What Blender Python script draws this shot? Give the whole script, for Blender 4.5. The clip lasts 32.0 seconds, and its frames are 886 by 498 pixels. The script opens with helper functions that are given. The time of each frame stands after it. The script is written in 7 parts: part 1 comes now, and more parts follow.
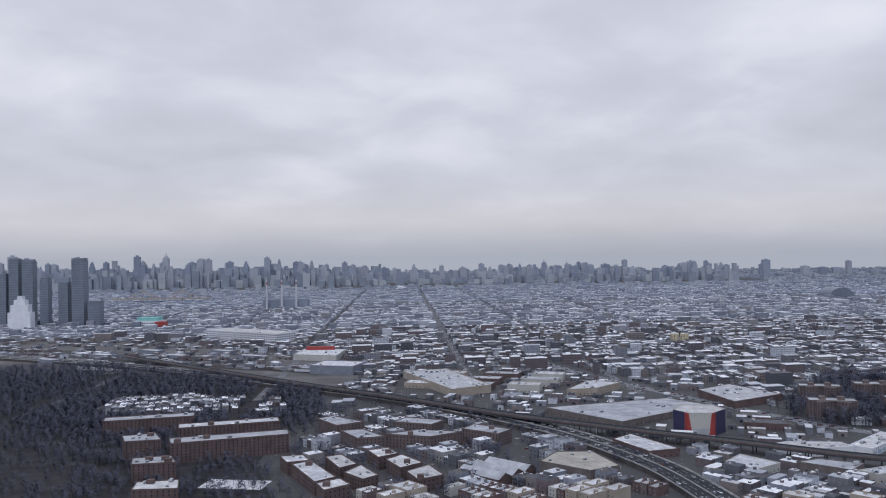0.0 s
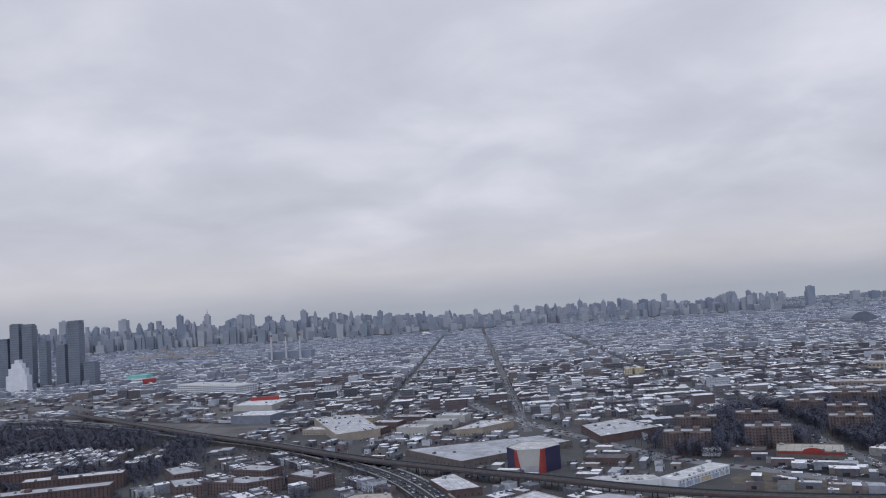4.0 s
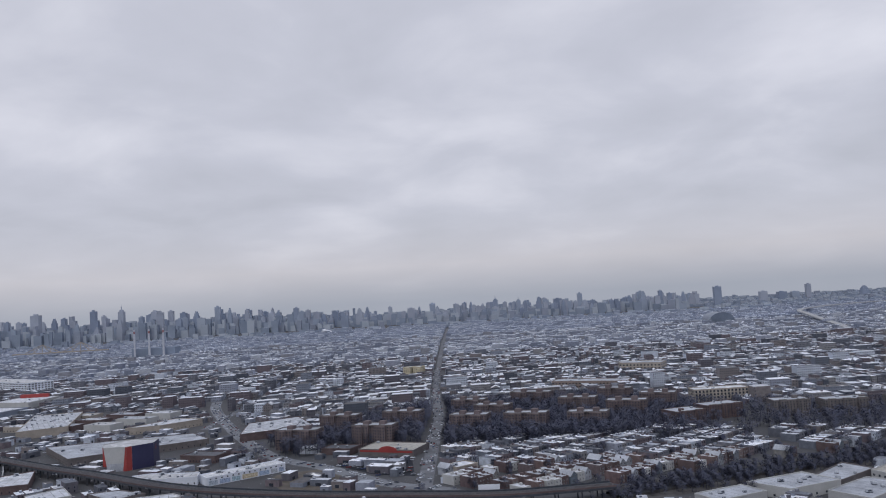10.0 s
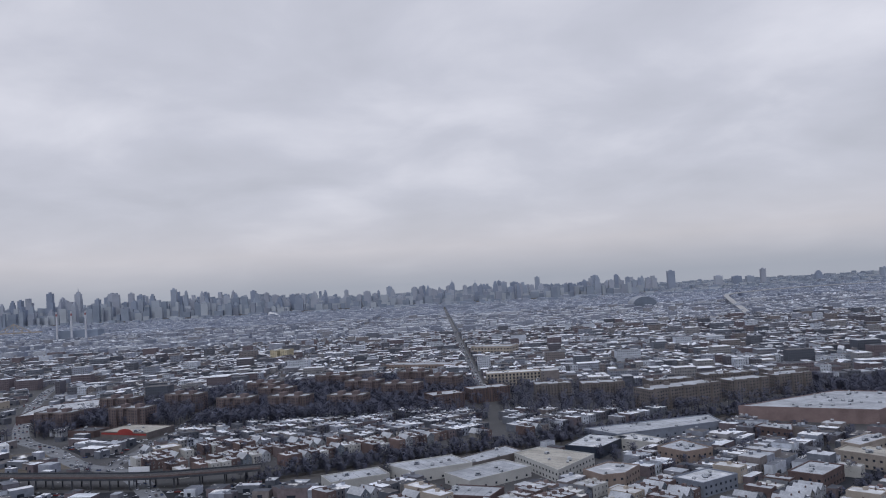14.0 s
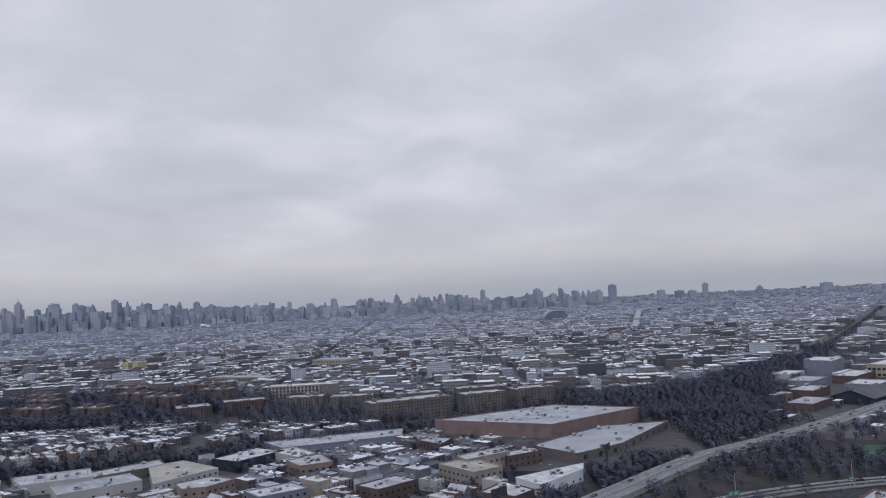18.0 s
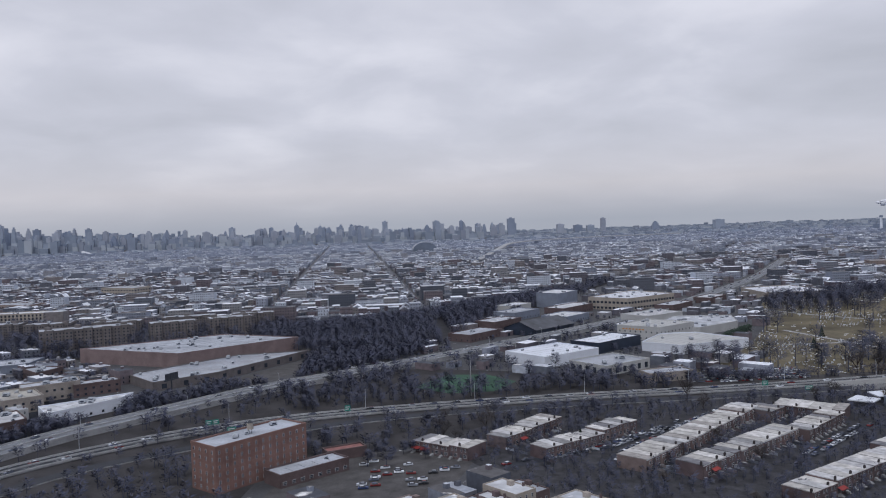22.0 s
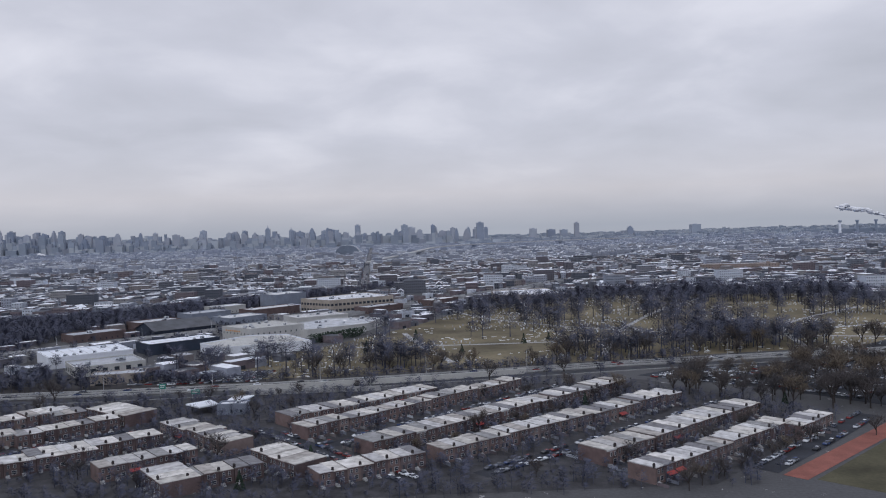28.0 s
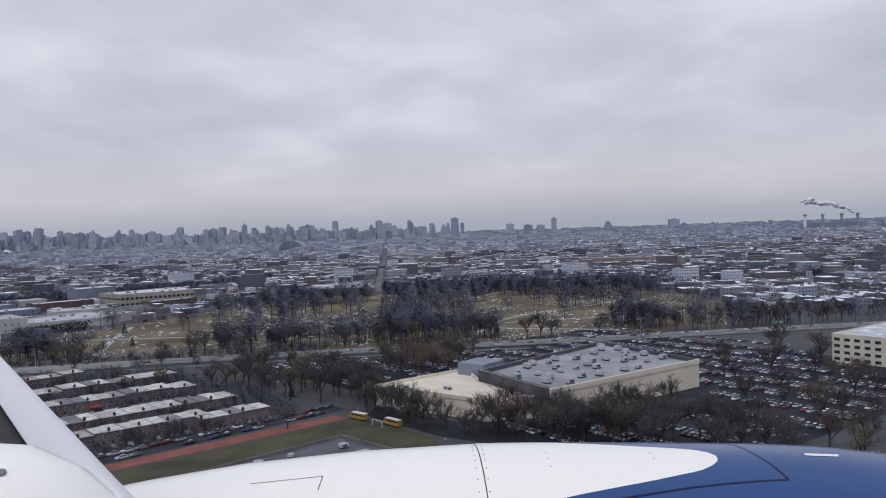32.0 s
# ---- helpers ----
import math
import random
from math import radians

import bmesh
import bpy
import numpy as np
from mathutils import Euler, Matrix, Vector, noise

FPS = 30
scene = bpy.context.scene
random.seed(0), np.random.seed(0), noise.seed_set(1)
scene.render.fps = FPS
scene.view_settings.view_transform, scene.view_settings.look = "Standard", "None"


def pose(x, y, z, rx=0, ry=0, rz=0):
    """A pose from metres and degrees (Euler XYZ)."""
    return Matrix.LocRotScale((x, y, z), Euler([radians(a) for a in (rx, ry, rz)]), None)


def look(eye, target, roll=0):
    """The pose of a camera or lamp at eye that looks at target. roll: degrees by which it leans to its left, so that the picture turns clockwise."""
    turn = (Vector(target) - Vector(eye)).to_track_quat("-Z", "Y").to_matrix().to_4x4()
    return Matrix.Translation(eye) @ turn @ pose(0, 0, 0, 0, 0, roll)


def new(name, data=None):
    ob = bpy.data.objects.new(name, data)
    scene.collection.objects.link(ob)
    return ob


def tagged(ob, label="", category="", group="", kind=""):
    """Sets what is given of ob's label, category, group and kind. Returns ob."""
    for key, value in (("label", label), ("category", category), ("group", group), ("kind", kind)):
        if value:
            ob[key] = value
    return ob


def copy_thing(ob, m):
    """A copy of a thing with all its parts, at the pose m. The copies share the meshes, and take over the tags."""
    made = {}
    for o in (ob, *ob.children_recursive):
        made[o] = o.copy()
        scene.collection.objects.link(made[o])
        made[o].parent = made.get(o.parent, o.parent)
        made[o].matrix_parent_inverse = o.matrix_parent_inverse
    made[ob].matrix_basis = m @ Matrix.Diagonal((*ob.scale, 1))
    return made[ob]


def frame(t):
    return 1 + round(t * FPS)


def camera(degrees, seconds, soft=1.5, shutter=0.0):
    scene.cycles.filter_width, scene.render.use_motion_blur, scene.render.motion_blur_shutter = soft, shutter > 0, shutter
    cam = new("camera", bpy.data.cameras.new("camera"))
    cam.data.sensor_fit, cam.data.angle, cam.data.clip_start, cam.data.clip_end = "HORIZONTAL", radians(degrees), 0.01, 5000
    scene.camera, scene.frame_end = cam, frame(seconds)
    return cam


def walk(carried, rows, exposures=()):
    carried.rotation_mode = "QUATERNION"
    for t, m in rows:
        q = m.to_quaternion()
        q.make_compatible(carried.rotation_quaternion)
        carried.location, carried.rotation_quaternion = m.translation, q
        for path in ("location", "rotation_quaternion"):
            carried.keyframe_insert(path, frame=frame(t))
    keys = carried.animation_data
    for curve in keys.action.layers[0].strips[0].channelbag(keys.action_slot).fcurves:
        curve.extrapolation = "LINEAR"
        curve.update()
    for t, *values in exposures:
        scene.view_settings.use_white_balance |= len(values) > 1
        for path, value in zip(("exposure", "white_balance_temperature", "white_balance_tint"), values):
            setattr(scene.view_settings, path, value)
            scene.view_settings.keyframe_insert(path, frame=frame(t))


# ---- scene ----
EXPOSURES = [(0.0, 0.14), (5.0, 0.04), (12.0, 0.02), (20.0, 0.06), (25.0, 0.12), (32.0, 0.06)]
# camera
cam = camera(56.90, 32.0, soft=1.1)
PATH = [
    (0.0, pose(0.00, 0.00, 110.12, 90.515, 0.830, -1.197)),
    (0.5, pose(18.70, 0.06, 109.11, 90.724, 0.880, -0.947)),
    (1.0, pose(37.41, 0.13, 108.10, 92.273, 1.324, -0.712)),
    (1.5, pose(56.13, 0.19, 107.09, 93.471, 2.458, 0.765)),
    (2.0, pose(74.87, 0.25, 106.08, 93.558, 3.481, 1.730)),
    (2.5, pose(93.61, 0.30, 105.07, 93.723, 3.958, 3.672)),
    (4.5, pose(168.68, 0.51, 101.07, 93.906, 3.762, 3.651)),
    (5.0, pose(187.48, 0.55, 100.08, 93.962, 3.915, 3.664)),
    (5.5, pose(206.28, 0.60, 99.09, 93.968, 3.936, 3.651)),
    (6.0, pose(225.10, 0.64, 98.10, 93.948, 3.927, 3.485)),
    (6.5, pose(243.92, 0.68, 97.11, 93.933, 3.923, 3.393)),
    (7.0, pose(262.76, 0.72, 96.12, 93.901, 3.842, 3.361)),
    (7.5, pose(281.61, 0.75, 95.14, 93.832, 3.831, 3.095)),
    (8.0, pose(300.46, 0.79, 94.16, 93.823, 3.843, 3.010)),
    (8.5, pose(319.33, 0.82, 93.18, 93.823, 3.847, 3.016)),
    (9.0, pose(338.21, 0.85, 92.20, 93.871, 3.435, 2.934)),
    (9.5, pose(357.10, 0.88, 91.23, 93.945, 3.355, 2.881)),
    (10.0, pose(375.99, 0.90, 90.26, 93.537, 3.363, 1.509)),
    (10.5, pose(394.90, 0.93, 89.29, 93.164, 3.451, 1.254)),
    (11.0, pose(413.82, 0.95, 88.32, 93.160, 3.507, 1.285)),
    (11.5, pose(432.75, 0.97, 87.35, 93.155, 3.511, 1.318)),
    (12.0, pose(451.69, 0.99, 86.39, 92.809, 3.465, 1.266)),
    (12.5, pose(470.64, 1.00, 85.43, 92.340, 3.285, 1.272)),
    (13.0, pose(489.60, 1.01, 84.47, 92.222, 3.007, 1.323)),
    (13.5, pose(508.57, 1.03, 83.52, 92.223, 3.060, 1.254)),
    (14.0, pose(527.56, 1.03, 82.56, 92.334, 3.168, 0.982)),
    (14.5, pose(546.55, 1.04, 81.61, 92.695, 3.278, 0.517)),
    (15.0, pose(565.55, 1.05, 80.66, 93.099, 3.297, 0.561)),
    (15.5, pose(584.56, 1.05, 79.71, 93.136, 2.839, 0.474)),
    (17.5, pose(660.72, 1.04, 75.95, 93.267, 2.697, 0.396)),
    (18.0, pose(679.78, 1.03, 75.01, 93.151, 2.804, -0.395)),
    (18.5, pose(698.86, 1.03, 74.07, 92.286, 2.469, -1.412)),
    (19.0, pose(717.94, 1.01, 73.14, 91.517, 2.338, -1.753)),
    (19.5, pose(737.04, 1.00, 72.21, 90.941, 2.255, -2.138)),
    (20.0, pose(756.14, 0.99, 71.29, 89.539, 2.606, -3.357)),
    (20.5, pose(775.26, 0.97, 70.36, 88.611, 2.714, -3.806)),
    (21.0, pose(794.39, 0.95, 69.44, 88.269, 2.689, -4.351)),
    (21.5, pose(813.53, 0.93, 68.52, 88.275, 2.523, -4.565)),
    (22.0, pose(832.67, 0.90, 67.60, 88.187, 1.896, -4.809)),
    (22.5, pose(851.83, 0.88, 66.68, 88.048, 1.855, -5.142)),
    (23.0, pose(871.00, 0.85, 65.77, 87.800, 1.967, -5.046)),
    (23.5, pose(890.18, 0.82, 64.86, 87.802, 1.967, -4.949)),
    (24.0, pose(909.37, 0.79, 63.95, 87.915, 2.276, -4.047)),
    (24.5, pose(928.57, 0.75, 63.04, 88.646, 2.459, -2.502)),
    (25.0, pose(947.78, 0.72, 62.14, 88.729, 2.536, -2.472)),
    (25.5, pose(967.00, 0.68, 61.23, 88.777, 2.419, -2.434)),
    (27.5, pose(1043.99, 0.51, 57.65, 88.872, 1.766, -2.692)),
    (28.0, pose(1063.26, 0.46, 56.75, 88.582, 1.684, -3.040)),
    (28.5, pose(1082.54, 0.41, 55.87, 88.418, 1.416, -3.262)),
    (29.0, pose(1101.83, 0.36, 54.98, 88.381, 1.266, -3.385)),
    (29.5, pose(1121.14, 0.30, 54.09, 88.169, 1.218, -3.452)),
    (30.0, pose(1140.45, 0.25, 53.21, 87.740, 0.954, -3.558)),
    (30.5, pose(1159.78, 0.19, 52.33, 87.660, 0.879, -3.637)),
    (31.0, pose(1179.11, 0.13, 51.45, 87.674, 0.852, -3.483)),
    (31.5, pose(1198.46, 0.06, 50.58, 87.755, 1.598, -2.822)),
    (32.0, pose(1217.81, -0.00, 49.70, 88.345, 1.870, -2.148)),
]
walk(cam, PATH, EXPOSURES)
# end of camera

# ---- sky and light ----
world = bpy.data.worlds.new("overcast")
scene.world = world
world.use_nodes = True
wn, wl = world.node_tree.nodes, world.node_tree.links
wn.clear()


def wnode(kind, **kw):
    n = wn.new(kind)
    for k, v in kw.items():
        if k == "op":
            n.operation = v
        else:
            n.inputs[int(k[1:])].default_value = v
    return n


w_out, w_bg = wnode("ShaderNodeOutputWorld"), wnode("ShaderNodeBackground")
w_bg.inputs["Strength"].default_value = 1.0
w_sky = wn.new("ShaderNodeTexSky")
w_sky.sky_type, w_sky.sun_disc = "NISHITA", False
w_sky.sun_elevation, w_sky.sun_rotation = radians(32), radians(200)
w_sky.air_density, w_sky.dust_density = 1.0, 4.0
w_dim = wnode("ShaderNodeVectorMath", op="SCALE")
w_dim.inputs["Scale"].default_value = 0.10
w_co = wn.new("ShaderNodeTexCoord")
w_sep = wn.new("ShaderNodeSeparateXYZ")
w_up = wnode("ShaderNodeMath", op="MAXIMUM", i1=0.0)
w_lift = wnode("ShaderNodeMath", op="ADD", i1=0.23)
w_px, w_py = wnode("ShaderNodeMath", op="DIVIDE"), wnode("ShaderNodeMath", op="DIVIDE")
w_flat = wn.new("ShaderNodeCombineXYZ")
w_n1, w_n2 = wn.new("ShaderNodeTexNoise"), wn.new("ShaderNodeTexNoise")
for n, sc, det, rough, dist in ((w_n1, 1.7, 7.0, 0.5, 0.25), (w_n2, 0.6, 3.0, 0.45, 0.2)):
    n.inputs["Scale"].default_value = sc
    n.inputs["Detail"].default_value = det
    n.inputs["Roughness"].default_value = rough
    n.inputs["Distortion"].default_value = dist
w_mixn = wnode("ShaderNodeMath", op="MULTIPLY_ADD", i1=0.55)
w_half = wnode("ShaderNodeMath", op="MULTIPLY", i1=0.45)
w_ramp = wn.new("ShaderNodeValToRGB")
els = w_ramp.color_ramp.elements
els[0].position, els[0].color = 0.34, (0.455, 0.472, 0.545, 1)
els[1].position, els[1].color = 0.68, (0.80, 0.805, 0.89, 1)
e = els.new(0.5)
e.color = (0.565, 0.58, 0.67, 1)
# the deck thickens to a blue-grey band along the horizon, with a paler creamy strip over it
w_hor = wn.new("ShaderNodeValToRGB")
he = w_hor.color_ramp.elements
he[0].position, he[0].color = 0.0, (0.355, 0.385, 0.455, 1)
he[1].position, he[1].color = 1.0, (0.62, 0.63, 0.72, 1)
for p, c in ((0.10, (0.44, 0.452, 0.512, 1)), (0.22, (0.585, 0.568, 0.605, 1)), (0.5, (0.57, 0.58, 0.655, 1))):
    e = he.new(p)
    e.color = c
w_hs = wnode("ShaderNodeMath", op="MULTIPLY", i1=5.0)
w_hw = wn.new("ShaderNodeMapRange")
w_hw.inputs["From Min"].default_value, w_hw.inputs["From Max"].default_value = 0.01, 0.12
w_hw.inputs["To Min"].default_value, w_hw.inputs["To Max"].default_value = 0.12, 0.92
w_cloud, w_all = wn.new("ShaderNodeMix"), wn.new("ShaderNodeMix")
w_cloud.data_type = w_all.data_type = "RGBA"
w_all.inputs["Factor"].default_value = 0.94
L = wl.new
L(w_co.outputs["Generated"], w_sep.inputs[0])
L(w_sep.outputs["Z"], w_up.inputs[0])
L(w_up.outputs[0], w_lift.inputs[0])
L(w_sep.outputs["X"], w_px.inputs[0]), L(w_lift.outputs[0], w_px.inputs[1])
L(w_sep.outputs["Y"], w_py.inputs[0]), L(w_lift.outputs[0], w_py.inputs[1])
L(w_px.outputs[0], w_flat.inputs[0]), L(w_py.outputs[0], w_flat.inputs[1])
L(w_flat.outputs[0], w_n1.inputs["Vector"]), L(w_flat.outputs[0], w_n2.inputs["Vector"])
L(w_n2.outputs[0], w_half.inputs[0])
L(w_n1.outputs[0], w_mixn.inputs[0]), L(w_half.outputs[0], w_mixn.inputs[2])
L(w_mixn.outputs[0], w_ramp.inputs[0])
L(w_up.outputs[0], w_hs.inputs[0]), L(w_hs.outputs[0], w_hor.inputs[0])
L(w_up.outputs[0], w_hw.inputs["Value"])
L(w_hw.outputs[0], w_cloud.inputs["Factor"])
L(w_hor.outputs[0], w_cloud.inputs["A"]), L(w_ramp.outputs[0], w_cloud.inputs["B"])
L(w_sky.outputs[0], w_dim.inputs[0])
L(w_dim.outputs[0], w_all.inputs["A"]), L(w_cloud.outputs["Result"], w_all.inputs["B"])
L(w_all.outputs["Result"], w_bg.inputs["Color"])
L(w_bg.outputs[0], w_out.inputs[0])

sun = new("sun", bpy.data.lights.new("sun", "SUN"))
sun.data.energy, sun.data.angle, sun.data.color = 1.0, radians(25), (1.0, 0.985, 0.955)
sun.matrix_world = look((0, 0, 300), (60, 150, 0))

# ---- materials ----
def shader(name, rough=0.85, metal=0.0, spec=0.3):
    m = bpy.data.materials.new(name)
    m.use_nodes = True
    b = m.node_tree.nodes["Principled BSDF"]
    b.inputs["Roughness"].default_value, b.inputs["Metallic"].default_value = rough, metal
    b.inputs["Specular IOR Level"].default_value = spec
    return m, m.node_tree.nodes, m.node_tree.links, b


def ramp_node(nodes, stops, constant=False):
    r = nodes.new("ShaderNodeValToRGB")
    if constant:
        r.color_ramp.interpolation = "CONSTANT"
    el = r.color_ramp.elements
    el[0].position, el[0].color = stops[0][0], (*stops[0][1], 1)
    el[1].position, el[1].color = stops[-1][0], (*stops[-1][1], 1)
    for p, c in stops[1:-1]:
        e = el.new(p)
        e.color = (*c, 1)
    return r


def noise_node(nodes, links, scale, detail=4.0, rough=0.55, stretch=None):
    co, n = nodes.new("ShaderNodeTexCoord"), nodes.new("ShaderNodeTexNoise")
    geo = nodes.new("ShaderNodeNewGeometry")
    n.inputs["Scale"].default_value, n.inputs["Detail"].default_value = scale, detail
    n.inputs["Roughness"].default_value = rough
    src = geo.outputs["Position"]
    if stretch:
        mp = nodes.new("ShaderNodeMapping")
        mp.inputs["Scale"].default_value = stretch
        links.new(src, mp.inputs[0])
        src = mp.outputs[0]
    links.new(src, n.inputs["Vector"])
    nodes.remove(co)
    return n


def mixed(nodes, links, fac, a, b, mode="MIX"):
    m = nodes.new("ShaderNodeMix")
    m.data_type, m.blend_type = "RGBA", mode
    for key, v in (("Factor", fac), ("A", a), ("B", b)):
        if isinstance(v, (int, float)):
            m.inputs[key].default_value = v
        elif isinstance(v, tuple):
            m.inputs[key].default_value = (*v, 1)
        else:
            links.new(v, m.inputs[key])
    return m.outputs["Result"]


# blue of the cold sky and haze, put a little into every base colour
TONE = (0.945, 1.0, 1.105)


def cool(col):
    return tuple(min(0.9, c * k) for c, k in zip(col, TONE))


def surface(name, col, var=0.25, scale=0.6, fine=6.0, rough=0.85, metal=0.0, bump=0.0, spec=0.3):
    """One weathered colour: broad stains and fine grain."""
    col = cool(col)
    m, nodes, links, b = shader(name, rough, metal, spec)
    n1, n2 = noise_node(nodes, links, scale), noise_node(nodes, links, fine, 2.0)
    dark = tuple(c * (1 - var) for c in col)
    light = tuple(min(c * (1 + var), 0.9) for c in col)
    r1 = ramp_node(nodes, [(0.3, dark), (0.7, light)])
    links.new(n1.outputs[0], r1.inputs[0])
    g = min(0.2, var)
    r2 = ramp_node(nodes, [(0.25, (1 - g,) * 3), (0.75, (1 + 0.75 * g,) * 3)])
    links.new(n2.outputs[0], r2.inputs[0])
    links.new(mixed(nodes, links, 1.0, r1.outputs[0], r2.outputs[0], "MULTIPLY"), b.inputs["Base Color"])
    if bump:
        bp = nodes.new("ShaderNodeBump")
        bp.inputs["Strength"].default_value = bump
        links.new(n2.outputs[0], bp.inputs["Height"]), links.new(bp.outputs[0], b.inputs["Normal"])
    return m


def palette(name, colours, island=True, var=0.22, scale=0.5, rough=0.85, snow=0.0):
    """Colours that change from piece to piece, with stains and, on roofs, patches of old snow."""
    colours = [cool(c) for c in colours]
    m, nodes, links, b = shader(name, rough)
    if island:
        src = nodes.new("ShaderNodeNewGeometry").outputs["Random Per Island"]
    else:
        src = nodes.new("ShaderNodeObjectInfo").outputs["Random"]
    n = len(colours)
    r = ramp_node(nodes, [(i / n, c) for i, c in enumerate(colours)], True)
    links.new(src, r.inputs[0])
    n1 = noise_node(nodes, links, scale)
    r1 = ramp_node(nodes, [(0.3, (1 - var,) * 3), (0.7, (1 + var,) * 3)])
    links.new(n1.outputs[0], r1.inputs[0])
    col = mixed(nodes, links, 1.0, r.outputs[0], r1.outputs[0], "MULTIPLY")
    if snow:
        n2 = noise_node(nodes, links, 0.16, 5.0, 0.6)
        r2 = ramp_node(nodes, [(0.62 - 0.3 * snow, (0, 0, 0)), (0.72 - 0.3 * snow, (1, 1, 1))])
        links.new(n2.outputs[0], r2.inputs[0])
        col = mixed(nodes, links, r2.outputs[0], col, (0.78, 0.79, 0.82))
    links.new(col, b.inputs["Base Color"])
    return m


BRICKS = [(0.143, 0.0987, 0.0941), (0.166, 0.117, 0.108), (0.12, 0.0865, 0.0864), (0.189, 0.143, 0.13), (0.138, 0.108, 0.108)]
# wall colours lightened and blued to stand in for haze over the houses
WALLS = [(0.14, 0.115, 0.124), (0.175, 0.175, 0.193), (0.275, 0.288, 0.33), (0.112, 0.105, 0.119), (0.463, 0.486, 0.528), (0.135, 0.145, 0.168),
         (0.156, 0.128, 0.135), (0.237, 0.23, 0.231), (0.213, 0.228, 0.264), (0.085, 0.0922, 0.111), (0.19, 0.169, 0.165), (0.11, 0.114, 0.132)]
ROOFS = [(0.60, 0.615, 0.64), (0.33, 0.345, 0.375), (0.74, 0.745, 0.76), (0.13, 0.138, 0.16), (0.47, 0.48, 0.505), (0.062, 0.066, 0.08), (0.66, 0.66, 0.67), (0.10, 0.095, 0.097),
         (0.40, 0.405, 0.42), (0.085, 0.09, 0.105)]
M_WALL = palette("house_wall", WALLS)
M_ROOF = palette("flat_roof", ROOFS, snow=0.12)
M_BRICK = palette("red_brick", BRICKS, False)
# distance haze put into the colours: bluer, with less contrast further out
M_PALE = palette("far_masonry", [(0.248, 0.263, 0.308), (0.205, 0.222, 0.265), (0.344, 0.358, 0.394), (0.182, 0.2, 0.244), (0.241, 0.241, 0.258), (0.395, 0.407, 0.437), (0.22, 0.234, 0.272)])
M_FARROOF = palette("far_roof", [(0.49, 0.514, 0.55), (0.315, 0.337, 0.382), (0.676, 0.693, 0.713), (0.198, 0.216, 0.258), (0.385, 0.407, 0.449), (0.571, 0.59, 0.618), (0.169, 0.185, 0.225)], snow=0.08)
M_HAZEWALL = palette("thick_haze_masonry", [(0.277, 0.301, 0.355), (0.242, 0.266, 0.323), (0.339, 0.358, 0.405), (0.221, 0.246, 0.303)])
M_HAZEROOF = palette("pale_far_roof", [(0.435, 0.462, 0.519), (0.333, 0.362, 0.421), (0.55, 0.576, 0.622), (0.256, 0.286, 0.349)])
M_GLASS = surface("window_glass", (0.035, 0.042, 0.055), 0.3, 0.3, 3.0, 0.12, 0.0, 0, 0.6)
M_SNOWROOF = palette("snowy_roof", [(0.465, 0.47, 0.484), (0.521, 0.516, 0.512), (0.4, 0.405, 0.419), (0.558, 0.558, 0.572), (0.437, 0.428, 0.423)], False, 0.28, 0.22, 0.8, 0.10)
M_ROWROOF = palette("row_roof_felt", [(0.44, 0.415, 0.38), (0.36, 0.345, 0.33), (0.50, 0.47, 0.43), (0.23, 0.225, 0.22), (0.41, 0.395, 0.385), (0.54, 0.51, 0.475), (0.31, 0.285, 0.26), (0.47, 0.455, 0.44), (0.40, 0.375, 0.34), (0.17, 0.165, 0.17)], False, 0.34, 0.5, 0.85)
M_GREYROOF = surface("grey_roof", (0.36, 0.37, 0.39), 0.3, 0.12, 1.5)
M_TAN = surface("tan_masonry", (0.34, 0.295, 0.245), 0.15, 0.15, 3.0)
M_CREAM = surface("cream_paint", (0.43, 0.42, 0.395), 0.10, 0.12, 2.0)
M_WHITE = surface("white_paint", (0.66, 0.67, 0.69), 0.08, 0.12, 2.0)
M_ASPHALT = surface("asphalt", (0.036, 0.038, 0.045), 0.3, 0.15, 3.0, 0.85, spec=0.15)
M_LANE = surface("worn_concrete_road", (0.175, 0.18, 0.19), 0.18, 0.12, 3.0, 0.8, spec=0.2)
M_CONCRETE = surface("concrete", (0.34, 0.335, 0.325), 0.2, 0.2, 3.0)
M_STEEL = surface("dark_steel", (0.05, 0.055, 0.065), 0.25, 0.5, 4.0, 0.55)
# blue-grey of the haze put into the colour of the farthest buildings
M_FARTOWN = palette("hazed_far_town", [(0.283, 0.318, 0.37), (0.243, 0.278, 0.331), (0.34, 0.369, 0.407), (0.221, 0.256, 0.31), (0.385, 0.413, 0.445), (0.266, 0.289, 0.337)], True, 0.1, 0.02)
# tops darkened against the sky light, so the hazy band stays even
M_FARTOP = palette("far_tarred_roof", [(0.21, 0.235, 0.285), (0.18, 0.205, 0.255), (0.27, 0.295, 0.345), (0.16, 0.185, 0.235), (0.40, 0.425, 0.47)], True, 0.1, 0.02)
M_RIVERGLASS = surface("grey_green_glazing", (0.185, 0.215, 0.25), 0.15, 0.05, 0.5, 0.3)
M_RIVER = surface("dark_curtain_wall", (0.15, 0.175, 0.215), 0.15, 0.05, 0.5, 0.35)
M_BARK = surface("bark", (0.055, 0.045, 0.042), 0.3, 1.0, 8.0, 0.95)
M_TWIG = palette("twigs", [(0.0892, 0.0791, 0.0774), (0.0723, 0.0671, 0.0704), (0.106, 0.0903, 0.081), (0.149, 0.119, 0.088), (0.0808, 0.074, 0.0748)], False, 0.25, 0.4, 0.95)
# haze put into the twig colour: bluer than the single trees
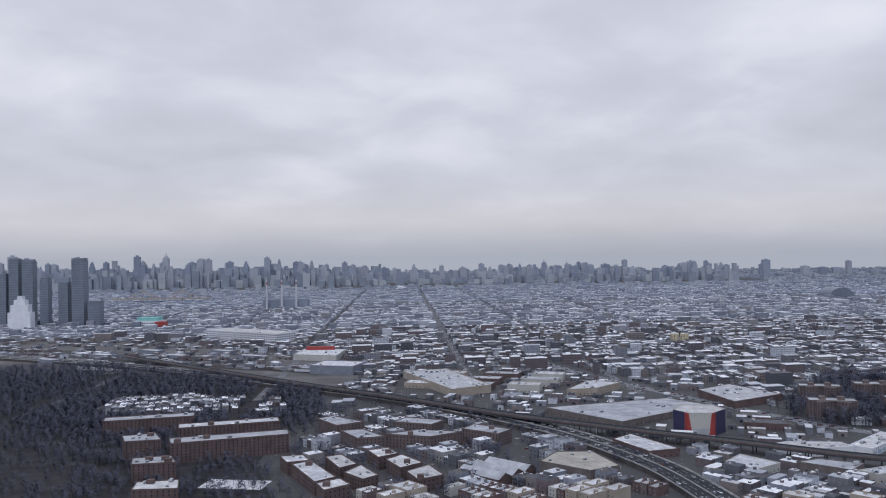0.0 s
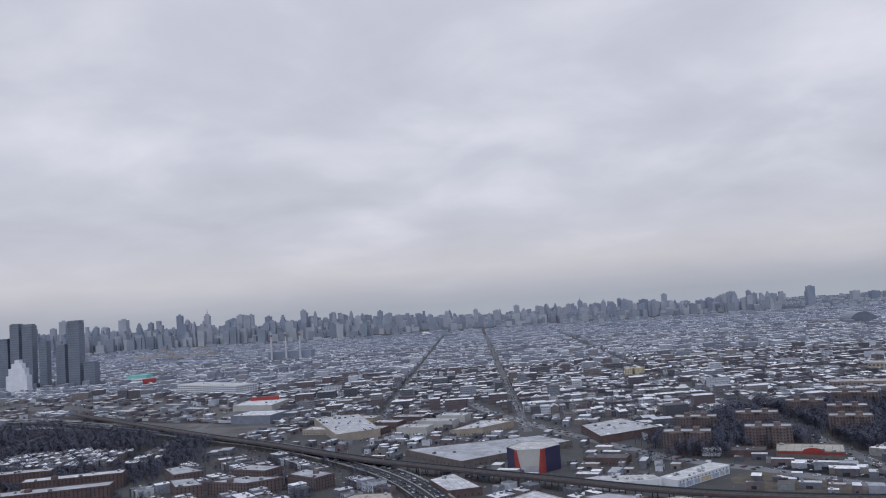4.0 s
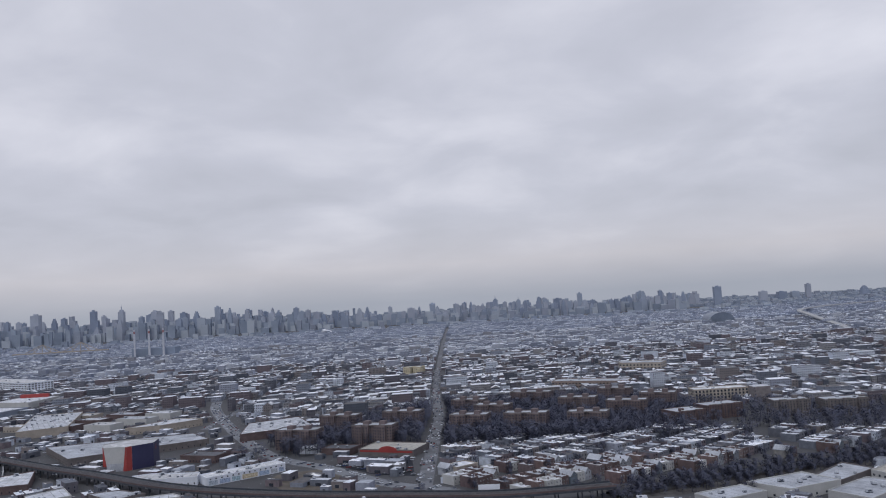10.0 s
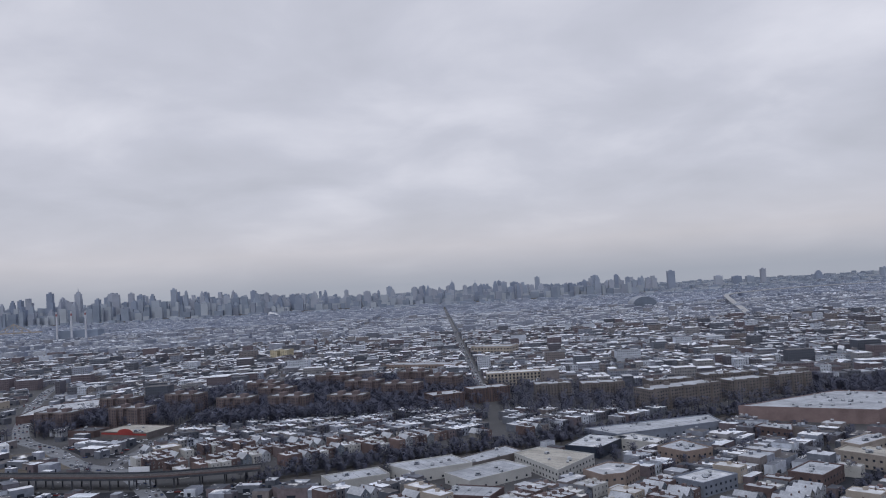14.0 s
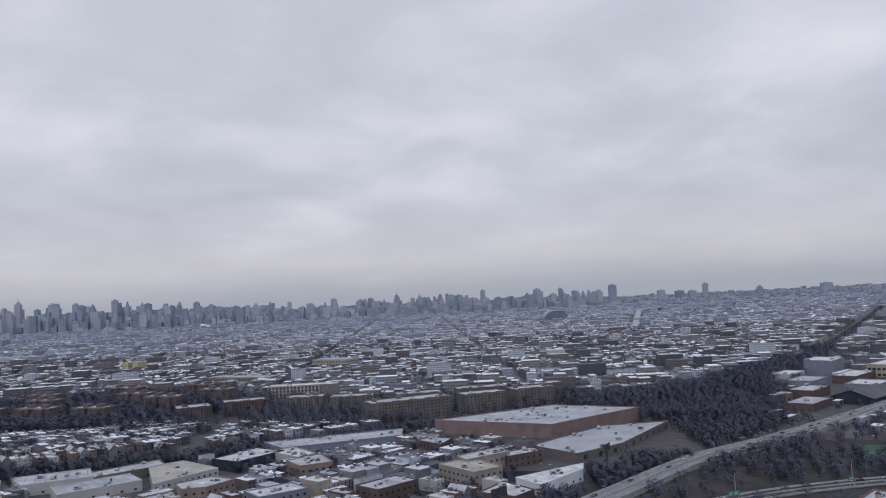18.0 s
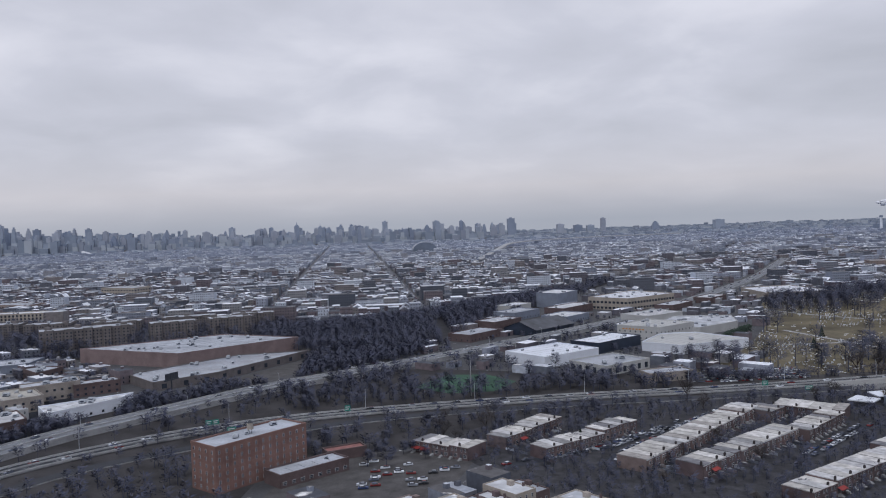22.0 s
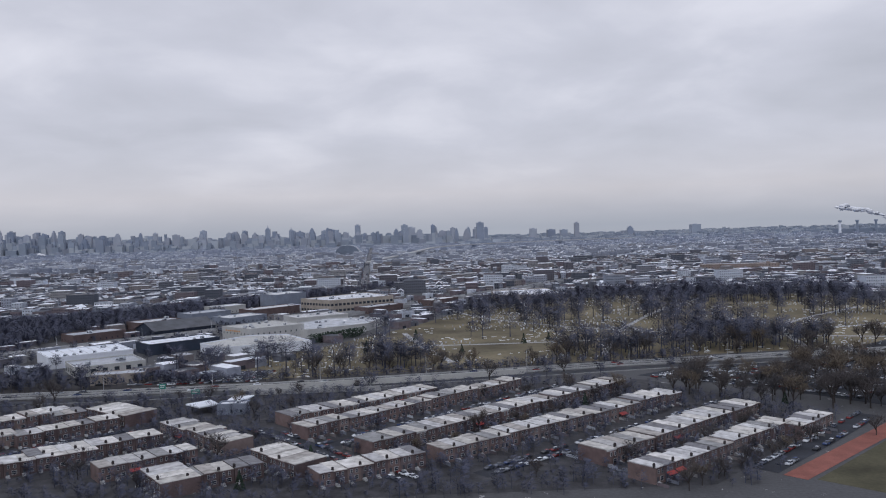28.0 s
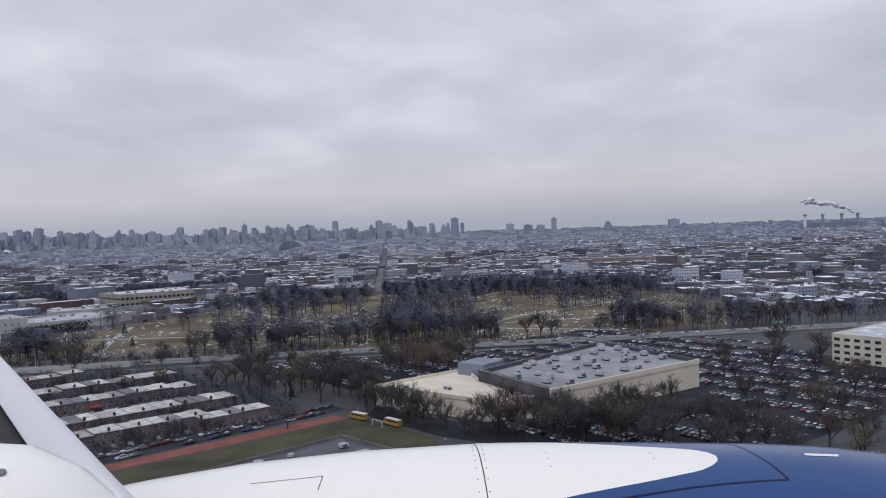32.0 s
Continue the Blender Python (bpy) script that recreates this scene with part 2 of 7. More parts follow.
M_WOODS = palette("hazed_winter_twigs", [(0.0601, 0.0671, 0.101), (0.0724, 0.0758, 0.104), (0.0524, 0.0595, 0.0923), (0.0886, 0.0861, 0.105)], True, 0.25, 0.2, 0.95)
M_PINE = surface("conifer_needles", (0.028, 0.045, 0.032), 0.35, 0.8, 5.0, 0.9)
# skyline haze put into the cladding as a pale blue-grey
M_TOWER = palette("hazed_tower_cladding", [(0.295, 0.329, 0.385), (0.249, 0.283, 0.346), (0.347, 0.368, 0.413), (0.219, 0.253, 0.318), (0.312, 0.329, 0.373)], False, 0.10, 0.02, 0.4)

# ---- building blocks of geometry ----
class Shape:
    """Quads and triangles collected in lists, with a material slot each."""

    def __init__(self):
        self.v, self.f, self.m = [], [], []

    def quad(self, a, b, c, d, m=0):
        i = len(self.v)
        self.v += [a, b, c, d]
        self.f.append((i, i + 1, i + 2, i + 3))
        self.m.append(m)

    def prism(self, pts, z0, z1, side=0, top=0, bottom=False):
        """A closed upright solid on a counter-clockwise outline."""
        n, i = len(pts), len(self.v)
        self.v += [(x, y, z0) for x, y in pts] + [(x, y, z1) for x, y in pts]
        for k in range(n):
            j = (k + 1) % n
            self.f.append((i + k, i + j, i + n + j, i + n + k))
            self.m.append(side)
        self.f.append(tuple(range(i + n, i + 2 * n)))
        self.m.append(top)
        if bottom:
            self.f.append(tuple(range(i + n - 1, i - 1, -1)))
            self.m.append(side)

    def box(self, x0, x1, y0, y1, z0, z1, side=0, top=None, bottom=False):
        self.prism([(x0, y0), (x1, y0), (x1, y1), (x0, y1)], z0, z1, side, side if top is None else top, bottom)

    def tube(self, a, b, r0, r1, n=4, m=0):
        a, b = Vector(a), Vector(b)
        d = (b - a).normalized()
        u = d.orthogonal().normalized()
        w = d.cross(u)
        i = len(self.v)
        for p, r in ((a, r0), (b, r1)):
            for k in range(n):
                q = 2 * math.pi * k / n
                self.v.append(tuple(p + u * (r * math.cos(q)) + w * (r * math.sin(q))))
        for k in range(n):
            j = (k + 1) % n
            self.f.append((i + k, i + j, i + n + j, i + n + k))
            self.m.append(m)
        self.f.append(tuple(range(i + n, i + 2 * n)))
        self.m.append(m)

    def mesh(self, name, *mats):
        me = bpy.data.meshes.new(name)
        me.from_pydata(self.v, [], self.f)
        for m in mats:
            me.materials.append(m)
        if len(mats) > 1:
            me.polygons.foreach_set("material_index", np.array(self.m, dtype=np.int32))
        me.update()
        return me


def part(name, data, material, parent, label=""):
    """One mesh object under a thing; data is a Shape or a ready mesh."""
    me = data if isinstance(data, bpy.types.Mesh) else data.mesh(name, *(material if isinstance(material, (list, tuple)) else [material]))
    ob = new(name, me)
    ob.parent = parent
    if label:
        ob["label"] = label
    return ob


def thing(name, label, category, m=None, group="", kind=""):
    ob = new(name)
    ob.matrix_world = m or Matrix()
    return tagged(ob, label, category, group, kind)


def solid(name, data, mats, label, category, group="", kind="", m=None):
    ob = new(name, data.mesh(name, *(mats if isinstance(mats, (list, tuple)) else [mats])))
    if m:
        ob.matrix_world = m
    return tagged(ob, label, category, group, kind)


def ribbon(shape, pts, half, z, thick=0.0, m=0, top=0):
    """A road or wall strip along points; z a number or one height a point; thick > 0 gives it sides."""
    zs = z if isinstance(z, (list, tuple)) else [z] * len(pts)
    P = [Vector(p) for p in pts]
    L2, R2 = [], []
    for i, p in enumerate(P):
        d = (P[min(i + 1, len(P) - 1)] - P[max(i - 1, 0)]).normalized()
        nrm = Vector((-d.y, d.x))
        L2.append(p + nrm * half), R2.append(p - nrm * half)
    for i in range(len(P) - 1):
        a, b, c, d = R2[i], R2[i + 1], L2[i + 1], L2[i]
        z0, z1 = zs[i], zs[i + 1]
        shape.quad((*a, z0), (*b, z1), (*c, z1), (*d, z0), top)
        if thick:
            shape.quad((*a, z0 - thick), (*b, z1 - thick), (*b, z1), (*a, z0), m)
            shape.quad((*c, z1 - thick), (*d, z0 - thick), (*d, z0), (*c, z1), m)
            shape.quad((*d, z0 - thick), (*c, z1 - thick), (*b, z1 - thick), (*a, z0 - thick), m)


def smooth(pts, step=8.0):
    """A rounded line through points."""
    P = [Vector(p) for p in pts]
    out = []
    for i in range(len(P) - 1):
        p0, p1, p2, p3 = P[max(i - 1, 0)], P[i], P[i + 1], P[min(i + 2, len(P) - 1)]
        n = max(2, int((p2 - p1).length / step))
        for k in range(n):
            t = k / n
            out.append(0.5 * (2 * p1 + (p2 - p0) * t + (2 * p0 - 5 * p1 + 4 * p2 - p3) * t * t + (3 * p1 - p0 - 3 * p2 + p3) * t ** 3))
    out.append(P[-1])
    return out


def rect(ox, oy, angle, length, depth):
    """Corners of a rectangle from its first corner, its front running at angle."""
    c, s = math.cos(radians(angle)), math.sin(radians(angle))
    return [(ox, oy), (ox + c * length, oy + s * length), (ox + c * length - s * depth, oy + s * length + c * depth), (ox - s * depth, oy + c * depth)]


def within(x, y, poly):
    hit, j = False, len(poly) - 1
    for i in range(len(poly)):
        (xi, yi), (xj, yj) = poly[i], poly[j]
        if (yi > y) != (yj > y) and x < (xj - xi) * (y - yi) / (yj - yi) + xi:
            hit = not hit
        j = i
    return hit


def inset(poly, d):
    """The outline moved inwards by d (outwards if negative)."""
    n, out = len(poly), []
    for i in range(n):
        p0, p1, p2 = Vector(poly[i - 1]), Vector(poly[i]), Vector(poly[(i + 1) % n])
        a, b = (p1 - p0).normalized(), (p2 - p1).normalized()
        na, nb = Vector((-a.y, a.x)), Vector((-b.y, b.x))
        k = (na + nb) / max(0.3, 1 + na.dot(nb))
        out.append(tuple(p1 + k * d))
    return out


def ring(shape, poly, d, z0, z1, m=0):
    """A closed wall of thickness d standing along the outline."""
    q = inset(poly, d)
    n = len(poly)
    for i in range(n):
        j = (i + 1) % n
        a, b, c, e = poly[i], poly[j], q[j], q[i]
        shape.quad((*a, z0), (*b, z0), (*b, z1), (*a, z1), m)
        shape.quad((*c, z0), (*e, z0), (*e, z1), (*c, z1), m)
        shape.quad((*a, z1), (*b, z1), (*c, z1), (*e, z1), m)

# ---- plan: lines and areas ----
HWY_A = smooth([(-620, 1010), (-440, 920), (-289, 835), (-77, 667), (1, 597), (72, 510), (110, 433), (124, 372), (128, 290), (122, 160)])
EL = smooth([(-330, 905), (-120, 700), (-29, 618), (52, 540), (116, 489), (165, 454), (228, 408), (290, 381), (344, 368), (390, 360), (436, 366)])
RAIL = smooth([(436, 366), (489, 390), (566, 416), (640, 450), (690, 474), (735, 499), (790, 528), (823, 545), (862, 572), (905, 612), (952, 662),
               (1010, 735), (1090, 868), (1228, 1090), (1515, 1560), (1650, 1790)])
ROAD_E = smooth([(640, 120), (690, 215), (722, 274), (741, 297), (787, 347), (830, 378), (913, 447), (1000, 527), (1090, 635), (1163, 730), (1244, 845), (1420, 1130)])
ROAD_W = smooth([(690, 170), (718, 233), (748, 264), (782, 284), (828, 296), (895, 302), (968, 303), (1032, 307), (1113, 318), (1175, 326), (1263, 333),
                 (1303, 337), (1423, 349), (1700, 372), (2100, 430)])
ROAD_M = smooth([(700, 150), (722, 205), (745, 240), (790, 268), (835, 285), (900, 291), (968, 292), (1032, 297), (1113, 308), (1175, 316), (1263, 323)])
BLVD = smooth([(120, 830), (141, 758), (201, 611), (252, 509), (292, 465), (333, 415), (362, 395), (395, 345), (420, 290)])
MAIN = smooth([(351, 398), (351, 560), (351, 640), (345, 760), (340, 900), (333, 1250), (326, 1700), (318, 2500)])
AVENUES = [-290, -133, 41, 168, 336, 541, 746, 869, 1030, 1190, 1350, 1510, 1670, 1830, 1990, 2150, 2310, 2470, 2630]
AREAS = {
    "cemetery": [(955, 335), (1000, 318), (1110, 332), (1200, 342), (1300, 352), (1375, 372), (1400, 470), (1370, 600), (1240, 640), (1120, 590), (1070, 480), (1020, 400)],
    "depots": [(835, 385), (960, 316), (1000, 320), (1030, 402), (1072, 480), (1125, 600), (1220, 620), (1225, 720), (1130, 720), (930, 660), (905, 560), (860, 470)],
    "field": [(800, 300), (950, 305), (955, 330), (900, 345), (835, 380), (790, 345)],
    "ramps": [(640, 100), (780, 100), (800, 230), (960, 300), (1000, 318), (840, 385), (760, 345), (700, 290)],
    "rows": [(960, 120), (1215, 120), (1240, 300), (940, 300), (880, 285), (850, 240), (870, 150)],
    "mall": [(1150, 150), (1480, 150), (1480, 345), (1200, 325), (1180, 240), (1140, 180)],
    "flat": [(668, 447), (730, 375), (748, 330), (800, 400), (800, 480), (748, 505)],
    "projects": [(240, 505), (460, 500), (520, 610), (560, 640), (440, 690), (330, 680), (235, 560)],
    "apartments": [(440, 500), (640, 465), (770, 520), (770, 575), (640, 585), (530, 640)],
    "yards": [(-620, 1150), (-600, 880), (-440, 640), (-300, 560), (-110, 640), (-60, 690), (-70, 860), (-200, 960), (-330, 1100)],
    "park": [(-480, 820), (-300, 560), (-110, 500), (-70, 560), (-90, 690), (-240, 800), (-330, 860)],
    "retail": [(-30, 620), (100, 500), (185, 455), (270, 420), (330, 385), (370, 400), (350, 520), (240, 520), (250, 660), (110, 780), (-40, 780), (-80, 690)],
    "corner": [(-180, 360), (25, 350), (105, 430), (80, 510), (0, 590), (-110, 600), (-180, 520)],
}


def avenue_x(ax, y):
    """The avenues lean a little to the west as they run out."""
    if ax == 336:
        return float(np.interp(y, [p.y for p in MAIN], [p.x for p in MAIN]))
    return ax - 0.03 * (y - 640)


SIDE_STREETS = [([(1040, 216), (1068, 239), (1118, 283)], 2.7), ([(1080, 186), (1112, 209.5), (1162, 248)], 2.7), ([(1064, 184), (1045, 207), (1031, 227), (1018, 242)], 2.8), ([(1144, 180), (1170, 203), (1196, 227)], 3.2),
                ([(896, 222), (926, 250), (950, 272)], 2.2), ([(950, 216), (985, 244)], 2.0), ([(866, 222), (900, 236), (930, 258)], 2.0)]
# a coarse map of what is already built on
GX0, GY0, CELL = -2000, 60, 3.0
GRID = np.zeros((1600, 900), dtype=bool)
gx = GX0 + CELL * (np.arange(1600)[:, None] + 0.5)
gy = GY0 + CELL * (np.arange(900)[None, :] + 0.5)


def claim_poly(poly):
    hit_map = np.zeros(GRID.shape, dtype=bool)
    for (xa, ya), (xb, yb) in zip(poly, poly[1:] + poly[:1]):
        if ya != yb:
            hit_map ^= ((ya > gy) != (yb > gy)) & (gx < (xb - xa) * (gy - ya) / (yb - ya) + xa)
    np.logical_or(GRID, hit_map, out=GRID)


def claim_line(line, d):
    for a, b in zip(line, line[1:]):
        i0, i1 = int((min(a[0], b[0]) - d - GX0) / CELL), int((max(a[0], b[0]) + d - GX0) / CELL) + 2
        j0, j1 = int((min(a[1], b[1]) - d - GY0) / CELL), int((max(a[1], b[1]) + d - GY0) / CELL) + 2
        i0, j0 = max(i0, 0), max(j0, 0)
        if i1 <= i0 or j1 <= j0:
            continue
        x, y = gx[i0:i1], gy[:, j0:j1]
        ux, uy = b[0] - a[0], b[1] - a[1]
        t = np.clip(((x - a[0]) * ux + (y - a[1]) * uy) / (ux * ux + uy * uy + 1e-9), 0, 1)
        GRID[i0:i1, j0:j1] |= (a[0] + t * ux - x) ** 2 + (a[1] + t * uy - y) ** 2 < d * d


def taken(x, y):
    i, j = int((x - GX0) / CELL), int((y - GY0) / CELL)
    return 0 <= i < 1600 and 0 <= j < 900 and bool(GRID[i, j])


for area in AREAS.values():
    claim_poly(area)
for line, d in ((HWY_A, 14), (EL, 9), (RAIL, 13), ([p for p in RAIL if 760 < p[0] < 1030], 24), ([p for p in MAIN if p.y < 720], 7), ([p for p in MAIN if p.y > 690], 4.5), (ROAD_E, 14), (ROAD_W, 12), (BLVD, 9)):
    claim_line(line, d)


# ---- ground ----
M_BANK = surface("dark_embankment", (0.075, 0.070, 0.068), 0.35, 0.2, 2.0, 0.95)
M_ROADGREY = surface("wet_road", (0.042, 0.044, 0.050), 0.2, 0.12, 3.0, 0.8, spec=0.15)
def ground_material():
    m, nodes, links, b = shader("winter_ground", 0.8)
    n1, n2, n3 = noise_node(nodes, links, 0.025, 6.0), noise_node(nodes, links, 0.30, 7.0, 0.68), noise_node(nodes, links, 1.3, 3.0)
    r = ramp_node(nodes, [(0.3, (0.046, 0.048, 0.056)), (0.5, (0.066, 0.069, 0.080)), (0.7, (0.052, 0.056, 0.067))])
    links.new(n1.outputs[0], r.inputs[0])
    g = ramp_node(nodes, [(0.25, (0.75,) * 3), (0.75, (1.25,) * 3)])
    links.new(n3.outputs[0], g.inputs[0])
    col = mixed(nodes, links, 1.0, r.outputs[0], g.outputs[0], "MULTIPLY")
    s = ramp_node(nodes, [(0.63, (0, 0, 0)), (0.70, (1, 1, 1))])
    links.new(n2.outputs[0], s.inputs[0])
    links.new(mixed(nodes, links, s.outputs[0], col, (0.62, 0.63, 0.67)), b.inputs["Base Color"])
    return m


g = Shape()
g.quad((-6000, -1500, 0), (8000, -1500, 0), (8000, 9000, 0), (-6000, 9000, 0))
solid("ground", g, ground_material(), "dark winter city ground with patches of melting snow", "ground", kind="structure")


def patch(name, poly, z, mat, label, category):
    s = Shape()
    s.v = [(x, y, z) for x, y in poly]
    s.f, s.m = [tuple(range(len(poly)))], [0]
    return solid(name, s, mat, label, category, kind="structure")


M_AVENUE = surface("slushy_avenue", (0.13, 0.133, 0.142), 0.4, 0.08, 0.8, 0.8)
rs = Shape()
ribbon(rs, [p for p in MAIN if p.y < 720], 4.0, 0.06)
ribbon(rs, [p for p in MAIN if p.y > 690], 3.0, 0.064)
for ax in AVENUES:
    if ax == 336:
        continue
    ribbon(rs, [(avenue_x(ax, y), y) for y in ({541: 570, 869: 600}.get(ax, 640), 900, 1500, 2500)], 3.6, 0.06)
solid("street", rs, M_AVENUE, "long straight grey avenues running between the city blocks", "street", kind="structure")
for nm, line, half, z, mat, lab in (
        ("road_highway", HWY_A, 9, 2.6, M_ASPHALT, "dark multi-lane expressway curving on a low embankment"),
        ("road_viaduct", ROAD_E, 5.5, 1.6, M_LANE, "pale concrete expressway leg rising on an embankment"),
        ("road_parkway", ROAD_W, 4.2, 0.5, M_ROADGREY, "grey parkway lined by bare trees"),
        ("road_ramp", ROAD_M, 2.6, 0.35, M_ROADGREY, "grey concrete service road beside the parkway"),
        ("road_boulevard", BLVD, 5.0, 0.05, M_LANE, "wide wet boulevard with traffic"),
        ("road_rail_bed", RAIL, 6.0, 1.2, M_ASPHALT, "dark ballasted railway embankment")):
    s = Shape()
    ribbon(s, line, half, z, z, 1, 0)
    solid(nm, s, [mat, M_BANK if nm in ("road_highway", "road_rail_bed") else M_CONCRETE], lab, "road", kind="structure")


# ---- the wide city ----
rng = random.Random(7)


def lot_house(s, x0, x1, y0, y1, h, windows):
    y0 += rng.uniform(-1.2, 1.2)
    if rng.random() < 0.16 and x1 - x0 < 8:
        s.box(x0, x1, y0, y1, 0, h * 0.8, 0, 1)
        m, e, i = (x0 + x1) / 2, h * 0.8, len(s.v)
        s.v += [(x0, y0, e), (x1, y0, e), (m, y0, h * 1.18), (x0, y1, e), (x1, y1, e), (m, y1, h * 1.18)]
        s.f += [(i, i + 1, i + 2), (i + 4, i + 3, i + 5), (i + 1, i + 4, i + 5, i + 2), (i + 3, i, i + 2, i + 5)]
        s.m += [0, 0, 1, 1]
    else:
        s.box(x0, x1, y0, y1, 0, h, 0, 1)
    if rng.random() < 0.45:
        bx, by = rng.uniform(x0, x1 - 1.5), rng.uniform(y0 + 1, y1 - 2)
        s.box(bx, bx + 1.4, by, by + 1.6, h, h + rng.uniform(0.7, 1.4), 0, 1)
    if windows:
        n = max(2, int((x1 - x0) / 1.7))
        st = max(1, int(h / 2.0))
        for k in range(n):
            cx = x0 + (k + 0.5) * (x1 - x0) / n
            for j in range(st):
                z = 0.7 + j * h / st
                s.quad((cx - 0.33, y0 - 0.02, z), (cx + 0.33, y0 - 0.02, z), (cx + 0.33, y0 - 0.02, z + 0.95), (cx - 0.33, y0 - 0.02, z + 0.95), 2)


def in_view(x, y):
    return -0.68 * y - 30 < x < 1240 + 0.68 * y


def bend(x):
    """How far the cross streets climb northwards along x."""
    return 0.13 * (max(x, -500) - 600) if x < 600 else 0.02 * (x - 600)


def city():
    band, count, y = Shape(), 0, 392.0
    made = []
    edges = [-1900, -1740, -1580, -1420, -1260, -1100, -940, -780, -620, -455] + AVENUES
    while y < 2860:
        deep = 46 + rng.uniform(-2, 2) + (8 if y > 1500 else 0)
        for xa, xb in ((avenue_x(p, y), avenue_x(q, y)) for p, q in zip(edges, edges[1:])):
            for side in (0, 1):
                yy = y + (5 if side == 0 else deep / 2 + 4)
                x = xa + 5
                pace = rng.choice((4.2, 5.0, 6.5, 8.0)) * (1.3 if y > 1500 else 1)
                base = rng.choice((4.0, 4.4, 5.0, 6.2)) * (1 if y < 1500 else 1.1)
                while x < xb - 7:
                    w = pace * rng.choice((0.8, 1, 1, 1, 1.2, 1.7))
                    if rng.random() < 0.055:
                        w, hh = rng.uniform(9, 22), rng.uniform(6, 12.5)
                    else:
                        hh = base + rng.uniform(-0.8, 1.1)
                    w = min(w, xb - 5 - x)
                    d = rng.uniform(10, 13.5)
                    cx, cy = x + w / 2, yy + d / 2
                    by = bend(cx)
                    if in_view(cx, cy + by) and (y + by > 545 or cx > 1385) and rng.random() < 0.90 and not (taken(cx, cy + by) or taken(x, yy + by) or taken(x + w, yy + d + by)):
                        lot_house(band, x, x + w - rng.choice((0, 0, 0.05, 0.8)), yy, yy + d, hh, y < 1150)
                        count += 1
                    x += w
        y += deep
        if count > 2200:
            made.append(band)
            band, count = Shape(), 0
    made.append(band)
    for b in (q for q in made if q.v):
        b.v = [(x, y + bend(x), z) for x, y, z in b.v]
        # hazier wall and roof colours for each farther band
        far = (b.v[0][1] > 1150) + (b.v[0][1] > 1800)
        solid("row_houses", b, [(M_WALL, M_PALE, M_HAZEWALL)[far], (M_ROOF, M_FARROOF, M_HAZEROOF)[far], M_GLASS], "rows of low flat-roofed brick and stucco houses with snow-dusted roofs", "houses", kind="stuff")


city()


# ---- skyline ----
def tower(x, y, w, d, h, style, rr):
    s = Shape()
    if style == 0:
        s.box(-w / 2, w / 2, -d / 2, d / 2, 0, h)
        s.box(-w / 5, w / 6, -d / 4, d / 4, h, h * 1.04 + 1)
    elif style == 1:
        z = 0
        for k, f in enumerate((1, 0.78, 0.55, 0.3)):
            z2 = h * (0.6, 0.8, 0.92, 1.0)[k]
            s.box(-w * f / 2, w * f / 2, -d * f / 2, d * f / 2, z, z2)
            z = z2
    elif style == 2:
        s.box(-w / 2, w / 2, -d / 2, d / 2, 0, h * 0.9)
        s.prism([(-w * 0.3, -d * 0.3), (w * 0.3, -d * 0.3), (w * 0.3, d * 0.3), (-w * 0.3, d * 0.3)], h * 0.9, h * 0.96)
        s.tube((0, 0, h * 0.96), (0, 0, h * 1.12), w * 0.12, 0.3, 4)
    else:
        s.box(-w / 2, w / 2, -d / 2, d / 2, 0, h * 0.82)
        s.box(-w / 2, w * 0.1, -d / 2, d / 2, h * 0.82, h)
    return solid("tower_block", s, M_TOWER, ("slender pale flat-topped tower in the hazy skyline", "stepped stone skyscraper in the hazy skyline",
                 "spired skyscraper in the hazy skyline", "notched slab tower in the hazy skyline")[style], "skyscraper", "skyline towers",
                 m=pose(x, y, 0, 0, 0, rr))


sk = random.Random(21)
for k in range(320):
    x = sk.uniform(-2600, 1450)
    y = sk.uniform(3250, 3900)
    h = sk.triangular(34, 100, 48) * (1.3 if -2600 < x < -500 else 0.86)
    tower(x, y, sk.uniform(14, 30), sk.uniform(14, 28), h, sk.choice((0, 0, 0, 1, 1, 3)), sk.uniform(-8, 8))


def hazed_far_town():
    """Distant districts and the foot of the skyline, as one mesh."""
    s = Shape()
    for _ in range(7000):
        y = sk.uniform(2660, 4880)
        x = sk.uniform(-0.7 * y, 1240 + 0.7 * y)
        city_side = x < 1350 - (y - 2700) * 0.1
        if city_side and 2960 < y < 3180:
            continue
        w, d = sk.uniform(10, 34), sk.uniform(8, 20)
        h = sk.triangular(12, 78, 26) if (city_side and x < -250 and y > 3180) else sk.triangular(8, 46, 16) if (city_side and y > 3180) else sk.triangular(4, 16, 6) * (1.6 if sk.random() < 0.06 else 1)
        s.prism([(x, y), (x + w, y), (x + w, y + d), (x, y + d)], 0, h, 0, 1)
    solid("far_districts", s, [M_FARTOWN, M_FARTOP], "far districts hazed blue-grey at the foot of the skyline", "buildings", kind="stuff")


hazed_far_town()
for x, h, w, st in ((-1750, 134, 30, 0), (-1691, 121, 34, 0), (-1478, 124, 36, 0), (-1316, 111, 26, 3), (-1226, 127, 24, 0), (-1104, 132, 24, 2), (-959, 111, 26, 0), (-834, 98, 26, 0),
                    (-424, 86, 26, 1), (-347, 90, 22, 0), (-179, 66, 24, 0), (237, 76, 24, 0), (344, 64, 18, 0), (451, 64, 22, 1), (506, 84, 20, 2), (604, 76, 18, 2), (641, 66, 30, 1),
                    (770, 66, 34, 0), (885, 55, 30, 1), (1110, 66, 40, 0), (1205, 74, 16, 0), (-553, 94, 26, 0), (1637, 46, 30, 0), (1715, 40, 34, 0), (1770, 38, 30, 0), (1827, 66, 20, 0),
